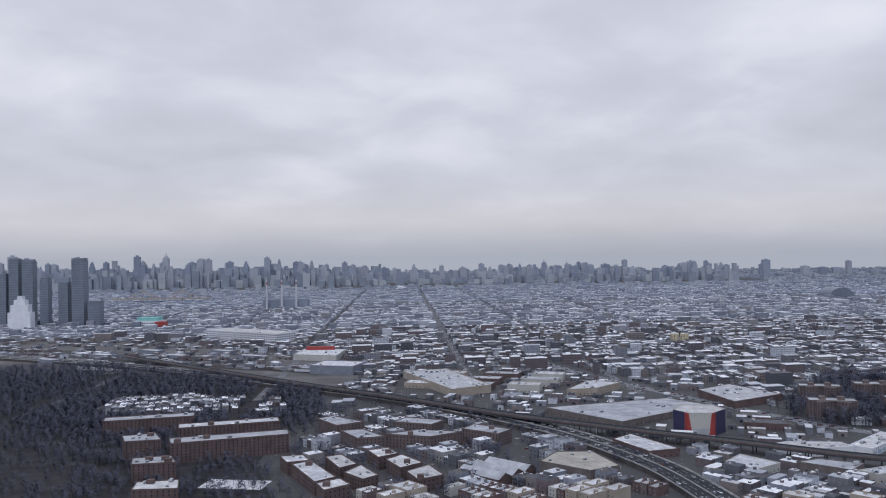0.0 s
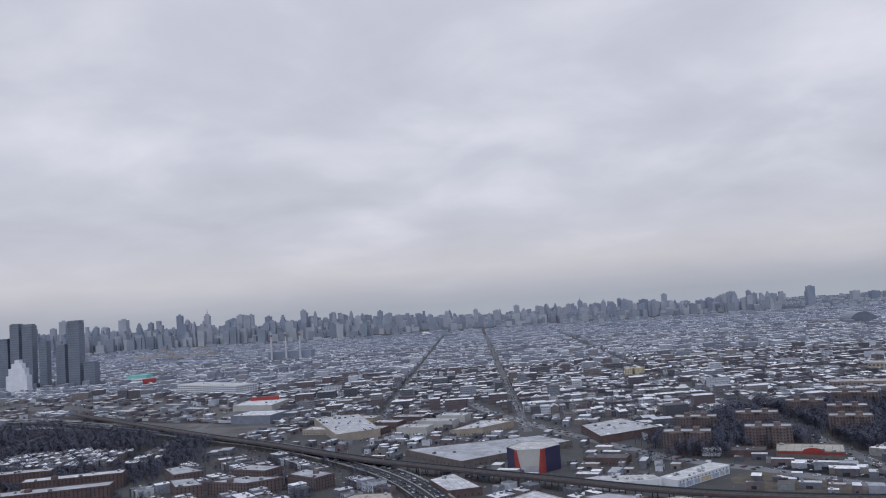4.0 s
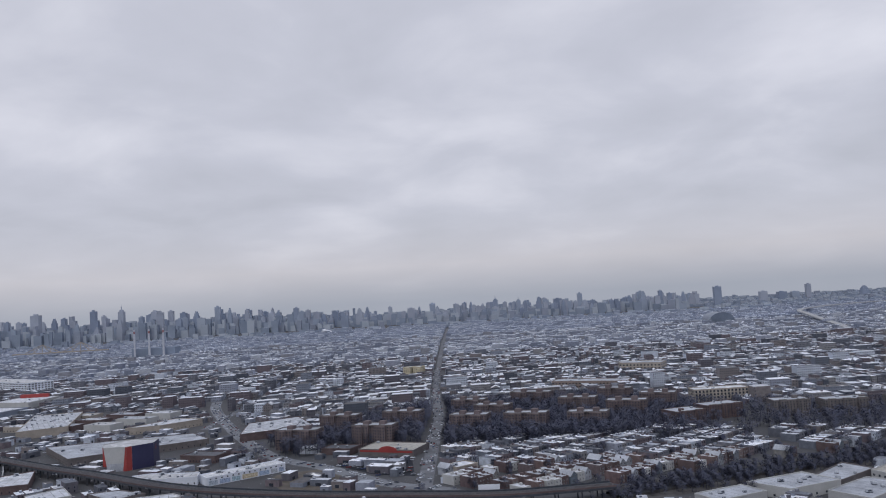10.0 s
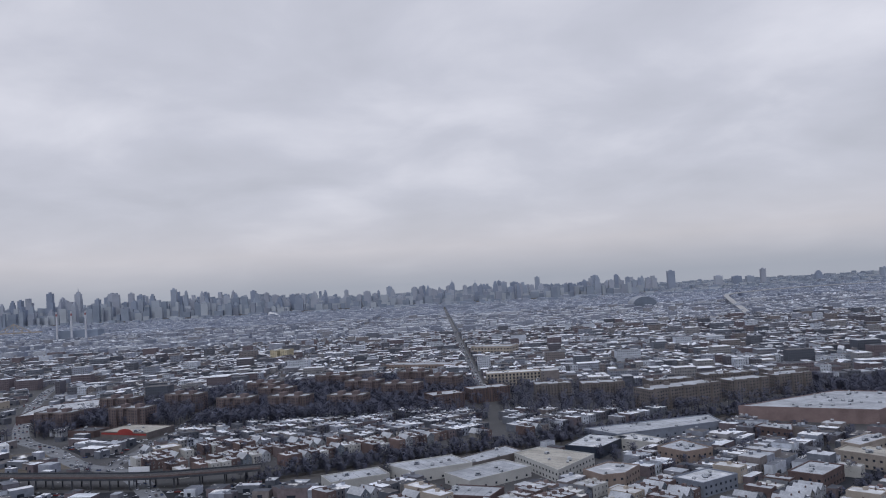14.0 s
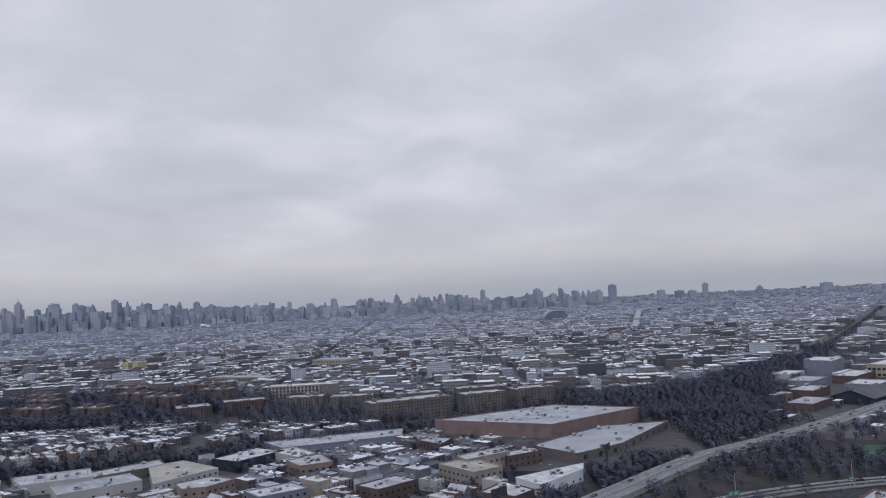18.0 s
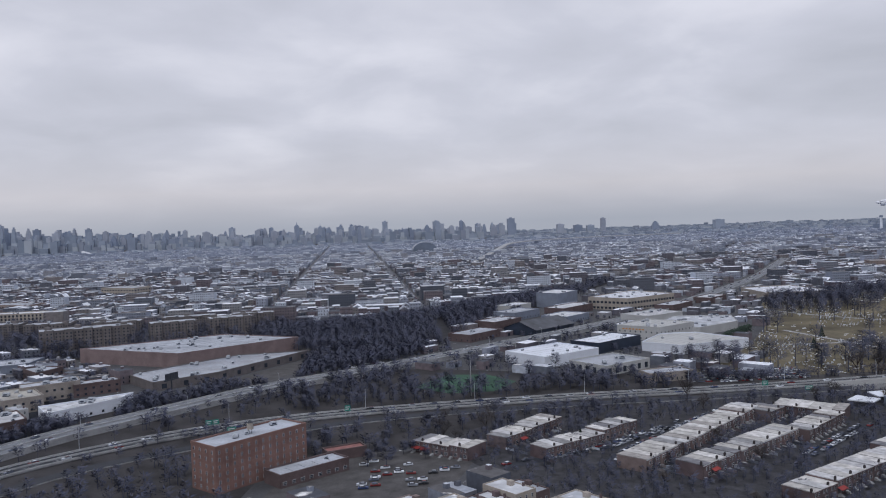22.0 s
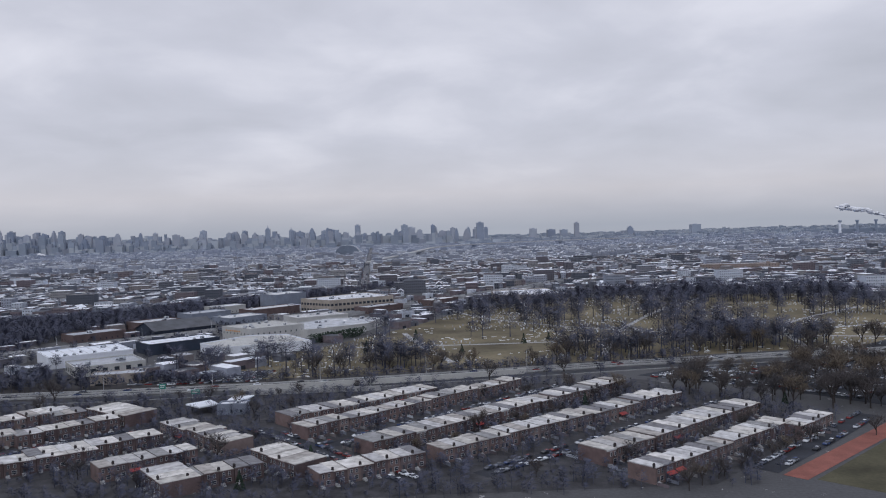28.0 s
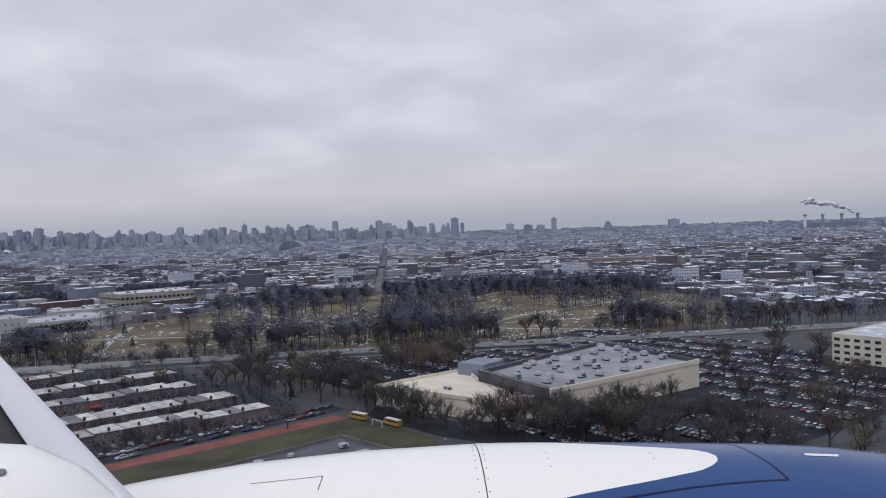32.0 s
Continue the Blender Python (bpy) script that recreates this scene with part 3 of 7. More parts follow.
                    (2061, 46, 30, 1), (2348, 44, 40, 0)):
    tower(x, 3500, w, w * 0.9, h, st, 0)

# ---- buildings ----
TINTS = {"brick": M_BRICK, "tan": M_TAN, "cream": M_CREAM, "white": M_WHITE}
M_BLUEPANEL = surface("blue_panel", (0.036, 0.036, 0.082), 0.12, 0.1, 2.0, 0.5)
M_REDPANEL = surface("red_panel", (0.30, 0.05, 0.045), 0.12, 0.1, 2.0, 0.5)
M_TEAL = surface("teal_copper", (0.20, 0.45, 0.42), 0.15, 0.1, 2.0)
M_DARKROOF = surface("dark_membrane_roof", (0.075, 0.078, 0.088), 0.35, 0.15, 2.0, 0.6)
M_WETROOF = surface("wet_grey_roof", (0.27, 0.285, 0.31), 0.25, 0.08, 1.2, 0.25)
M_SLATE = surface("dark_slate_cladding", (0.030, 0.040, 0.060), 0.2, 0.2, 2.0, 0.4)
M_TANROOF = surface("stained_tan_roof", (0.37, 0.345, 0.30), 0.22, 0.12, 1.5)
M_REDROOF = surface("faded_red_roof", (0.26, 0.12, 0.105), 0.25, 0.3, 2.0)
M_SEAM = surface("tarred_seam", (0.17, 0.175, 0.185), 0.3, 0.3, 2.0)
M_UNIT = surface("galvanised_housing", (0.42, 0.43, 0.44), 0.2, 0.6, 4.0, 0.5)
M_FRAME = surface("white_window_frame", (0.44, 0.43, 0.42), 0.1, 1.0, 6.0)
M_GREYWALL = surface("grey_metal_cladding", (0.19, 0.21, 0.25), 0.15, 0.2, 2.0, 0.5)
M_ORANGE = surface("orange_tan_brick", (0.245, 0.19, 0.162), 0.15, 0.2, 3.0)
M_FLATBRICK = surface("rosy_brick", (0.20, 0.115, 0.095), 0.2, 0.3, 4.0)
M_DUN = surface("dun_brick", (0.150, 0.132, 0.126), 0.2, 0.25, 3.0)
M_CHIMNEY = surface("sooty_brick", (0.045, 0.038, 0.038), 0.25, 0.8, 5.0)
M_ROSY = surface("pale_rosy_brick", (0.205, 0.150, 0.142), 0.2, 0.2, 3.0)
M_ESTATE = surface("estate_brick", (0.135, 0.104, 0.102), 0.2, 0.25, 3.0)
M_ORANGEBAR = surface("orange_sign_paint", (0.55, 0.24, 0.05), 0.1, 1.0, 4.0)
M_BUFF = surface("buff_stucco", (0.29, 0.252, 0.218), 0.18, 0.2, 3.0)
M_OLDBRICK = surface("brown_red_brick", (0.115, 0.082, 0.079), 0.22, 0.25, 4.0)


def window_mesh(w, h):
    s = Shape()
    s.box(-w / 2, w / 2, -0.05, 0.05, 0, h, 0, None, True)
    s.quad((-w / 2 + 0.07, -0.056, 0.07), (w / 2 - 0.07, -0.056, 0.07), (w / 2 - 0.07, -0.056, h - 0.07), (-w / 2 + 0.07, -0.056, h - 0.07), 1)
    s.box(-w / 2 + 0.06, w / 2 - 0.06, -0.075, -0.05, h * 0.5 - 0.03, h * 0.5 + 0.03)
    return s.mesh("window", M_FRAME, M_GLASS)


WIN, WIN_WIDE, WIN_SMALL = window_mesh(0.62, 0.95), window_mesh(1.15, 0.95), window_mesh(0.5, 0.7)


def unit_mesh(w, d, h):
    s = Shape()
    s.box(-w / 2, w / 2, -d / 2, d / 2, 0.25 * h, h * 0.8)
    s.box(-w * 0.46, w * 0.46, -d * 0.46, d * 0.46, 0, h * 0.25, 1)
    s.box(-w * 0.3, w * 0.3, -d / 2 - 0.01, -d / 2, h * 0.35, h * 0.7, 1)
    s.box(-w * 0.42, w * 0.42, -d * 0.42, d * 0.42, h * 0.8, h * 0.92)
    s.tube((-w * 0.18, 0, h * 0.92), (-w * 0.18, 0, h), w * 0.15, w * 0.15, 8)
    s.tube((w * 0.2, 0, h * 0.92), (w * 0.2, 0, h), w * 0.15, w * 0.15, 8)
    return s.mesh("rooftop_unit", M_UNIT, M_SLATE)


UNITS = [unit_mesh(1.8, 1.4, 1.1), unit_mesh(2.6, 1.6, 1.5), unit_mesh(1.2, 1.2, 0.9)]


def building(name, label, category, poly, h, wall, roof, units=0, win=None, storeys=0, gap=2.0, sides=(0, 1, 3), single=False, seed=0, rim=0.5, group="",
             wsize=(0.62, 0.95), bulk=0):
    """A flat-roofed building on an outline: walls, roof, parapet, roof units, windows."""
    rr = random.Random(seed or int(abs(poly[0][0] * 7 + poly[0][1] * 13)))
    ox, oy = poly[0]
    P = [(x - ox, y - oy) for x, y in poly]
    t = thing(name, label, category, pose(ox, oy, 0), group)
    s = Shape()
    s.prism(P, 0, h)
    part("wall", s, wall, t)
    s = Shape()
    s.prism(inset(P, 0.25), h, h + 0.06)
    part("roof", s, roof, t)
    s = Shape()
    ring(s, inset(P, -0.08), 0.3, h - 0.15, h + rim)
    part("parapet", s, wall, t)
    xs, ys = [p[0] for p in P], [p[1] for p in P]
    e = Vector(P[1]) - Vector(P[0])
    if e.length > 14 and h < 9:
        seams, e, q = Shape(), e.normalized(), inset(P, 0.8)
        across = Vector((-e.y, e.x))
        for k in range(1, 40):
            run = [Vector(P[0]) + e * (k * 4.1 - 40) + across * (j * 2.0 - 50) for j in range(110)]
            run = [p for p in run if within(p.x, p.y, q)]
            if len(run) > 2:
                ribbon(seams, [run[0], run[-1]], 0.11, h + 0.075)
        if seams.v:
            part("roof_seam", seams, M_SEAM, t)
    n = 0
    for _ in range(units * 12):
        x, y = rr.uniform(min(xs), max(xs)), rr.uniform(min(ys), max(ys))
        if n < units and within(x, y, inset(P, 2.0)):
            u = part("rooftop_unit", rr.choice(UNITS), None, t)
            u.location, u.rotation_euler.z = (x, y, h + 0.06), rr.choice((0, 0.6, 1.57))
            n += 1
    for _ in range(bulk):
        x, y = rr.uniform(min(xs), max(xs)), rr.uniform(min(ys), max(ys))
        if within(x, y, inset(P, 2.0)):
            s = Shape()
            s.box(x - 1.6, x + 1.6, y - 1.4, y + 1.4, h, h + 1.9)
            part("stair_bulkhead", s, wall, t)
    if win or storeys:
        ws = Shape()
        for k in sides:
            a, b = Vector(P[k]), Vector(P[(k + 1) % len(P)])
            d = (b - a)
            ln = d.length
            d.normalize()
            nrm = Vector((d.y, -d.x))
            cols = max(1, int((ln - 1.0) / gap))
            for c in range(cols):
                p = a + d * (ln / cols * (c + 0.5))
                for f in range(storeys):
                    z = 0.65 + f * (h - 0.4) / storeys
                    if single:
                        w = part("window", win or WIN, None, t)
                        w.matrix_local = Matrix.Translation((*(p + nrm * 0.03), z)) @ Matrix.Rotation(math.atan2(d.y, d.x), 4, "Z")
                    else:
                        q, e = p + nrm * 0.03, d * wsize[0] / 2
                        ws.quad((*(q - e), z), (*(q + e), z), (*(q + e), z + wsize[1]), (*(q - e), z + wsize[1]))
        if not single:
            tagged(part("glazing", ws, M_GLASS, t), kind="stuff")
    return t


# -- two-storey row houses, built once in a few kinds and set along their streets
HW, HD, HH = 3.6, 9.2, 3.4


def row_house(kind, stack):
    label, wall, roof = (("two-storey red-brick row house with a pale tar roof", M_BRICK, M_ROWROOF), ("two-storey brown-brick row house with a grey felt roof", M_OLDBRICK, M_ROWROOF),
                         ("two-storey brick row house with a bay front and white trim", M_BRICK, M_ROWROOF), ("two-storey tan-brick row house with a snow-dusted roof", M_DUN, M_ROWROOF),
                         ("two-storey red-brick row house with a red awning", M_BRICK, M_ROWROOF))[kind]
    t = thing("row_house", label, "house", group="attached row houses")
    s = Shape()
    s.box(0, HW, 0, HD, 0, HH)
    if kind == 2:
        s.prism([(0.5, 0), (0.9, -0.6), (2.5, -0.6), (2.9, 0)], 0.3, HH - 0.4)
    part("wall", s, wall, t)
    s = Shape()
    s.prism([(0.02, -0.15), (HW - 0.02, -0.15), (HW - 0.02, HD + 0.1), (0.02, HD + 0.1)], HH, HH + 0.14)
    s.box(-0.06, 0.10, -0.1, HD, HH + 0.14, HH + 0.24)
    part("roof", s, roof, t)
    s = Shape()
    s.box(0.05, HW - 0.05, -0.24, 0.0, HH - 0.22, HH)
    part("cornice", s, M_FRAME if kind in (2, 3) else M_OLDBRICK, t)
    if stack:
        s = Shape()
        s.box(-0.3, 0.3, 0.3, 0.75, HH, HH + 0.85)
        s.box(-0.22, -0.02, 0.38, 0.67, HH + 0.85, HH + 1.05)
        s.box(0.04, 0.22, 0.38, 0.67, HH + 0.85, HH + 1.0)
        part("chimney", s, M_CHIMNEY, t, "dark brick chimney")
    for x, z, y, mesh in ((1.05, 2.1, -0.02, WIN), (2.45, 2.1, -0.02, WIN), (2.3, 0.6, -0.02, WIN_WIDE)):
        w = part("window", mesh, None, t)
        w.location = (x, y - (0.6 if kind == 2 and x > 0.9 and x < 2.6 else 0), z)
    s = Shape()
    s.box(0.45, 1.05, -0.06, 0.02, 0.25, 1.5)
    part("door", s, M_STEEL, t)
    s = Shape()
    side = [(0.0, 0.0), (0.0, 0.6), (-0.6, 0.6), (-0.6, 0.45), (-0.95, 0.45), (-0.95, 0.3), (-1.3, 0.3), (-1.3, 0.15), (-1.65, 0.15), (-1.65, 0.0)]
    n = len(side)
    s.v = [(x, y, z) for x in (0.3, 1.2) for y, z in side]
    s.f = [tuple(range(n)), tuple(range(2 * n - 1, n - 1, -1))] + [(k, n + k, n + (k + 1) % n, (k + 1) % n) for k in range(n)]
    s.m = [0] * (n + 2)
    part("stoop", s, M_CONCRETE, t, "pale concrete front steps")
    if kind == 4:
        s = Shape()
        s.quad((0.2, 0, 1.95), (0.2, -1.3, 1.55), (3.3, -1.3, 1.55), (3.3, 0, 1.95))
        s.quad((0.2, -1.3, 1.4), (3.3, -1.3, 1.4), (3.3, -1.3, 1.55), (0.2, -1.3, 1.55))
        part("awning", s, M_REDPANEL, t, "faded red canvas awning")
    return t


PROTO = {}


def put_copy(key, make, m):
    """The first of a kind stays where it is first wanted; the rest are copies of it."""
    if key not in PROTO:
        PROTO[key] = make()
        PROTO[key].matrix_basis = m
        return PROTO[key]
    return copy_thing(PROTO[key], m)


hr = random.Random(5)


def house_row(a, b, deep=HD, kinds=(0, 0, 1, 0, 2), skip=0.0, back=False):
    """Houses side by side from a to b, their depth to the far side of the line."""
    a, b = Vector(a), Vector(b)
    ln, ang = (b - a).length, math.degrees(math.atan2(b.y - a.y, b.x - a.x))
    n = max(1, round(ln / HW))
    main = hr.choice(kinds)
    claim_line([a, b], 12)
    level, run = 1.0, 0
    for k in range(n):
        p = a + (b - a) * (k / n)
        if hr.random() < skip:
            continue
        kind = main if hr.random() < 0.7 else hr.choice(kinds)
        if hr.random() < 0.05:
            kind = 4
        if run == 0:
            level, run, shift = 1 + 0.07 * hr.uniform(-1, 1), hr.choice((2, 3, 4, 4, 6)), hr.uniform(-0.35, 0.35)
        run -= 1
        p = p + Vector((a.y - b.y, b.x - a.x)) / ln * shift
        stack = (run % 2 == 0)
        m = pose(p.x, p.y, 0, 0, 0, ang) @ Matrix.Diagonal((ln / n / HW, deep / HD, level, 1))
        put_copy(("row", kind, stack), lambda: row_house(kind, stack), m)


ROWS = [((1029.8, 239), (1074, 273.5), 9), ((1036.5, 224), (1104, 283), 7.8), ((1055, 204.5), (1138, 273.5), 9), ((1072, 196.5), (1105, 218.5), 8.2), ((1105, 218.5), (1150, 252), 9.4),
        ((1110, 187.8), (1125, 198.5), 9), ((1125.5, 200), (1166.5, 232), 9.5), ((1117, 173), (1164.5, 209.2), 7.6), ((1164, 203.5), (1179, 215), 7.5),
        ((869, 238.7), (891, 260.5), 8.4), ((878.8, 225), (899, 238), 8), ((899, 241), (913, 251), 8), ((902, 209), (959.5, 262.5), 9), ((914, 201), (956, 231.5), 8.2)]
for a, b, d in ROWS:
    house_row(a, b, d)
CROSS_ROWS = [((993, 238.5), (1017.2, 211.3), 8.6), ((963, 262), (979.5, 247.8), 11), ((1025.4, 203), (1038, 188.9), 9), ((842, 242.7), (857, 229), 9), ((1002, 190), (1010, 178), 9)]
for a, b, d in CROSS_ROWS:
    house_row(a, b, d, (0, 1))
for a, b, d in (((970, 206), (997.5, 225), 8.0), ((992, 192.5), (1011.3, 206.3), 8.0), ((957.2, 252.2), (965, 258), 9.5), ((957, 228.5), (979, 246), 7.4), ((1012, 181), (1030, 192), 8), ((930, 178), (985, 212), 8), ((1044, 181), (1068, 194), 8)):
    house_row(a, b, d, (0, 1))


# -- detached and mixed houses
def town_house(kind):
    label = ("small detached frame house with a grey shingle gable roof", "narrow flat-roofed brick town house with snow on its roof", "pale stucco house with a flat snowy roof",
             "brown-brick town house with a grey roof", "blue-grey sided frame house with a gable roof", "three-storey tan-brick walk-up with a pale roof")[kind]
    w, d, h = ((4.4, 8, 3.6), (4.0, 9, 4.4), (4.8, 9, 4.2), (4.4, 10, 4.8), (4.2, 8.5, 3.8), (6.5, 11, 6.0))[kind]
    wall = (M_SIDING, M_BRICK, M_CREAM, M_OLDBRICK, M_GREYWALL, M_TAN)[kind]
    roof = (M_GREYROOF, M_SNOWROOF, M_SNOWROOF, M_GREYROOF, M_DARKROOF, M_SNOWROOF)[kind]
    t = thing("town_house", label, "house", group="mixed town houses")
    s, r = Shape(), Shape()
    s.box(0, w, 0, d, 0, h)
    if kind in (0, 4):
        for y in (0, d):
            i = len(s.v)
            s.v += [(0, y, h), (w, y, h), (w / 2, y, h + 1.8)]
            s.f.append((i, i + 1, i + 2) if y == 0 else (i + 1, i, i + 2))
            s.m.append(0)
        for sx in (-1, 1):
            x0, x1 = w / 2 + sx * (w / 2 + 0.25), w / 2
            i = len(r.v)
            r.v += [(x0, -0.25, h - 0.2), (x0, d + 0.25, h - 0.2), (x1, d + 0.25, h + 1.84), (x1, -0.25, h + 1.84),
                    (x0, -0.25, h - 0.32), (x0, d + 0.25, h - 0.32), (x1, d + 0.25, h + 1.70), (x1, -0.25, h + 1.70)]
            for f in ((0, 1, 2, 3), (4, 7, 6, 5), (0, 3, 7, 4), (1, 5, 6, 2), (0, 4, 5, 1)):
                r.f.append(tuple(i + q for q in f))
                r.m.append(0)
    else:
        r.box(0.15, w - 0.15, 0.15, d - 0.15, h, h + 0.08)
        ring(s, [(0, 0), (w, 0), (w, d), (0, d)], 0.18, h, h + 0.35)
        s.box(w * 0.6, w * 0.6 + 1.2, d * 0.5, d * 0.5 + 1.4, h, h + 1.2)
    part("wall", s, wall, t), part("roof", r, roof, t)
    s = Shape()
    s.box(w - 0.75, w - 0.3, d * 0.3, d * 0.3 + 0.45, h - 0.2, h + (2.1 if kind in (0, 4) else 1.0))
    part("chimney", s, M_OLDBRICK, t)
    for x in ((0.28, 0.72) if kind != 5 else (0.2, 0.5, 0.8)):
        for f in range(3 if kind == 5 else 2):
            q = part("window", WIN, None, t)
            q.location = (x * w, -0.02, 0.7 + f * 1.95)
    return t


M_SIDING = palette("clapboard", [(0.259, 0.266, 0.274), (0.173, 0.185, 0.205), (0.324, 0.333, 0.35), (0.216, 0.207, 0.19), (0.144, 0.17, 0.198)], False)
REST = Shape()


def quarter(poly, angle, lane=33.0, seed=1, kinds=(0, 1, 2, 3, 4, 5), keep=0.9, limit=999):
    """Fills a district with houses in back-to-back rows along its own street grid; those past the limit are joined."""
    qr, made = random.Random(seed), 0
    c, s = math.cos(radians(angle)), math.sin(radians(angle))
    us, vs = [x * c + y * s for x, y in poly], [-x * s + y * c for x, y in poly]
    v, side = min(vs) + 2, 0
    spots = []
    while v < max(vs):
        u = min(us) + qr.uniform(0, 4)
        while u < max(us):
            k = qr.choice(kinds)
            w = (4.4, 4.0, 4.8, 4.4, 4.2, 6.5)[k]
            x, y = u * c - v * s, u * s + v * c
            ex, ey = (u + w) * c - (v + 9) * s, (u + w) * s + (v + 9) * c
            ok = all(within(px, py, poly) and not blocked(px, py) for px, py in ((x, y), (ex, ey), ((x + ex) / 2, (y + ey) / 2)))
            if ok and qr.random() < keep:
                spots.append((k, x, y, qr.uniform(-2, 2)))
                made += 1
            u += w + qr.choice((0.1, 0.1, 0.6, 1.4))
        v += (12.5, lane - 12.5)[side]
        side = 1 - side
    spots.sort(key=lambda q: q[2])
    for k, x, y, da in spots[limit:]:
        w, d, h = (4.4, 4.0, 4.8, 4.4, 4.2, 6.5)[k], 9.0, (4.4, 4.4, 4.2, 4.8, 4.6, 6.0)[k] * qr.uniform(0.92, 1.1)
        REST.prism(rect(x, y, angle + da, w, d), 0, h, 0, 1)
        bx = rect(x, y, angle + da, w * 0.6, d * 0.55)[2]
        REST.prism(rect(*bx, angle + da, 1.2, 1.3), h, h + 1.1, 0, 1)
        for f in (0.28, 0.72):
            for z in (0.7, 2.65):
                e = rect(x, y, angle + da, w * f, 0.03)[1]
                q0, q1 = rect(*e, angle + da, -0.32, -0.03)[2], rect(*e, angle + da, 0.32, -0.03)[2]
                REST.quad((*q0, z), (*q1, z), (*q1, z + 0.95), (*q0, z + 0.95), 2)
    for k, x, y, da in spots[:limit]:
        put_copy(("town", k), lambda: town_house(k), pose(x, y, 0, 0, 0, angle + da) @ Matrix.Diagonal((1, 1, qr.uniform(0.92, 1.1), 1)))


# -- large buildings of each district, in order of the flight
SNOWY = "with a snow-dusted flat roof"
building("apartment_block", "long six-storey red-brick apartment block with a snowy roof edge", "apartment building", [(-139.8, 447), (-79, 466), (-82, 479), (-145, 461)], 10.5, M_OLDBRICK, M_GREYROOF, 5, None, 6, 2.2, bulk=9)
building("apartment_block", "six-storey brown-brick apartment block " + SNOWY, "apartment building", [(-168, 456), (-149, 460), (-158, 478), (-175, 472)], 10, M_OLDBRICK, M_GREYROOF, 4, None, 6, 2.2, bulk=3)
building("apartment_block", "six-storey red-brick apartment block beside a snowy courtyard", "apartment building", [(-146, 405), (-125, 408), (-132, 422.6), (-150, 418)], 10, M_OLDBRICK, M_GREYROOF, 3, None, 6, 2.2, bulk=3)
building("apartment_block", "six-storey brown-brick apartment block with a grey roof", "apartment building", [(-130, 360), (-110, 361), (-114, 376), (-132, 373)], 10, M_OLDBRICK, M_SNOWROOF, 3, None, 6, 2.2, bulk=3)
building("apartment_block", "dark-brick apartment block behind a longer one", "apartment building", rect(-150, 495, 16, 60, 13), 9, M_OLDBRICK, M_SNOWROOF, 4, None, 5, 2.2, bulk=4)
building("apartment_block", "dark-brick apartment block among park trees", "apartment building", rect(-205, 520, 14, 55, 13), 9, M_OLDBRICK, M_GREYROOF, 4, None, 5, 2.2, bulk=4)
for P in ([(-40, 465), (-25, 469), (-39, 490), (-52, 487)], [(1, 466), (20, 478), (-7, 486), (-25, 475)], [(-56, 502), (-40, 512), (-62, 533), (-71, 525)], [(-22, 510), (2, 500), (10, 512), (-14, 524)], [(20, 486), (40, 470), (49, 482), (28, 499)]):
    building("walk_up", "four-storey rosy-brick walk-up with a snow-edged roof", "apartment building", P, 7.5, M_ESTATE, M_GREYROOF, 3, None, 4, 2.0, bulk=2, group="brick walk-ups")
for P in ([(-47, 366), (-36, 375), (-42, 386), (-52, 378)], [(-53, 380), (-44, 388), (-60, 420), (-69, 414)], [(-72, 417), (-61, 421), (-66, 433), (-78, 431)], [(-31, 383), (-24, 390), (-34, 410), (-41, 396)], [(-44, 404), (-36, 412), (-46, 433), (-54, 428)],
          [(-5, 380), (7, 388), (0, 408), (-11, 396)], [(-14, 402), (-3, 412), (-14, 430), (-22, 420)], [(-26, 424), (-16, 432), (-22, 446), (-33, 441)]):
    building("walk_up", "four-storey dark-brick walk-up with a pale roof", "apartment building", P, 6.5, M_OLDBRICK, M_SNOWROOF, 2, None, 3, 2.0, bulk=2, group="brick walk-ups")
building("warehouse_store", "huge flat-roofed store with a cream snow-covered roof", "store", [(19, 639), (51, 658), (17, 757), (-22, 744)], 6, M_TAN, M_SNOWROOF, 22, None, 0)
building("warehouse", "long grey-roofed warehouse with tan brick walls", "warehouse", [(81, 566), (122, 513), (195, 565), (174, 595)], 4.2, M_DUN, M_GREYROOF, 10, None, 1, 4.0)
building("retail_store", "cream retail building with small high windows", "store", [(108, 634), (133, 639.6), (158, 665.8), (133, 678)], 5, M_TAN, M_SNOWROOF, 4, None, 1, 3.0)
building("supermarket", "white-roofed supermarket with a red-brown front", "store", [(215, 570), (261, 598), (240, 648), (207, 624)], 5, M_OLDBRICK, M_SNOWROOF, 9, None, 0)
building("loft_building", "long white loft building with rows of dark windows", "factory", [(-302, 1128), (-192, 1048), (-172, 1075), (-282, 1155)], 14, M_WHITE, M_SNOWROOF, 4, None, 5, 4.0, wsize=(2.4, 1.5))
t = building("freight_store", "low white-roofed depot with a red upper band", "warehouse", [(-145, 890), (-97, 873), (-92, 930), (-140, 947)], 6, M_CREAM, M_SNOWROOF, 4)
s = Shape()
s.box(8, 40, 40, 44, 6, 10)
part("sign_band", s, M_REDPANEL, t, "long red sign band")
building("depot", "grey metal-clad depot with a pale roof", "warehouse", [(-112, 782), (-70, 769), (-60, 803), (-102, 816)], 8, M_GREYWALL, M_SNOWROOF, 2)
t = building("industrial_block", "white factory with a teal top storey and a red wing", "factory", [(-471, 1327), (-430, 1318), (-425, 1345), (-466, 1354)], 13, M_WHITE, M_SNOWROOF, 0, None, 3, 4.0, wsize=(2.4, 1.6))
s = Shape()
s.box(4, 38, 2, 26, 13, 18)
part("penthouse", s, M_TEAL, t, "teal penthouse storey")
s = Shape()
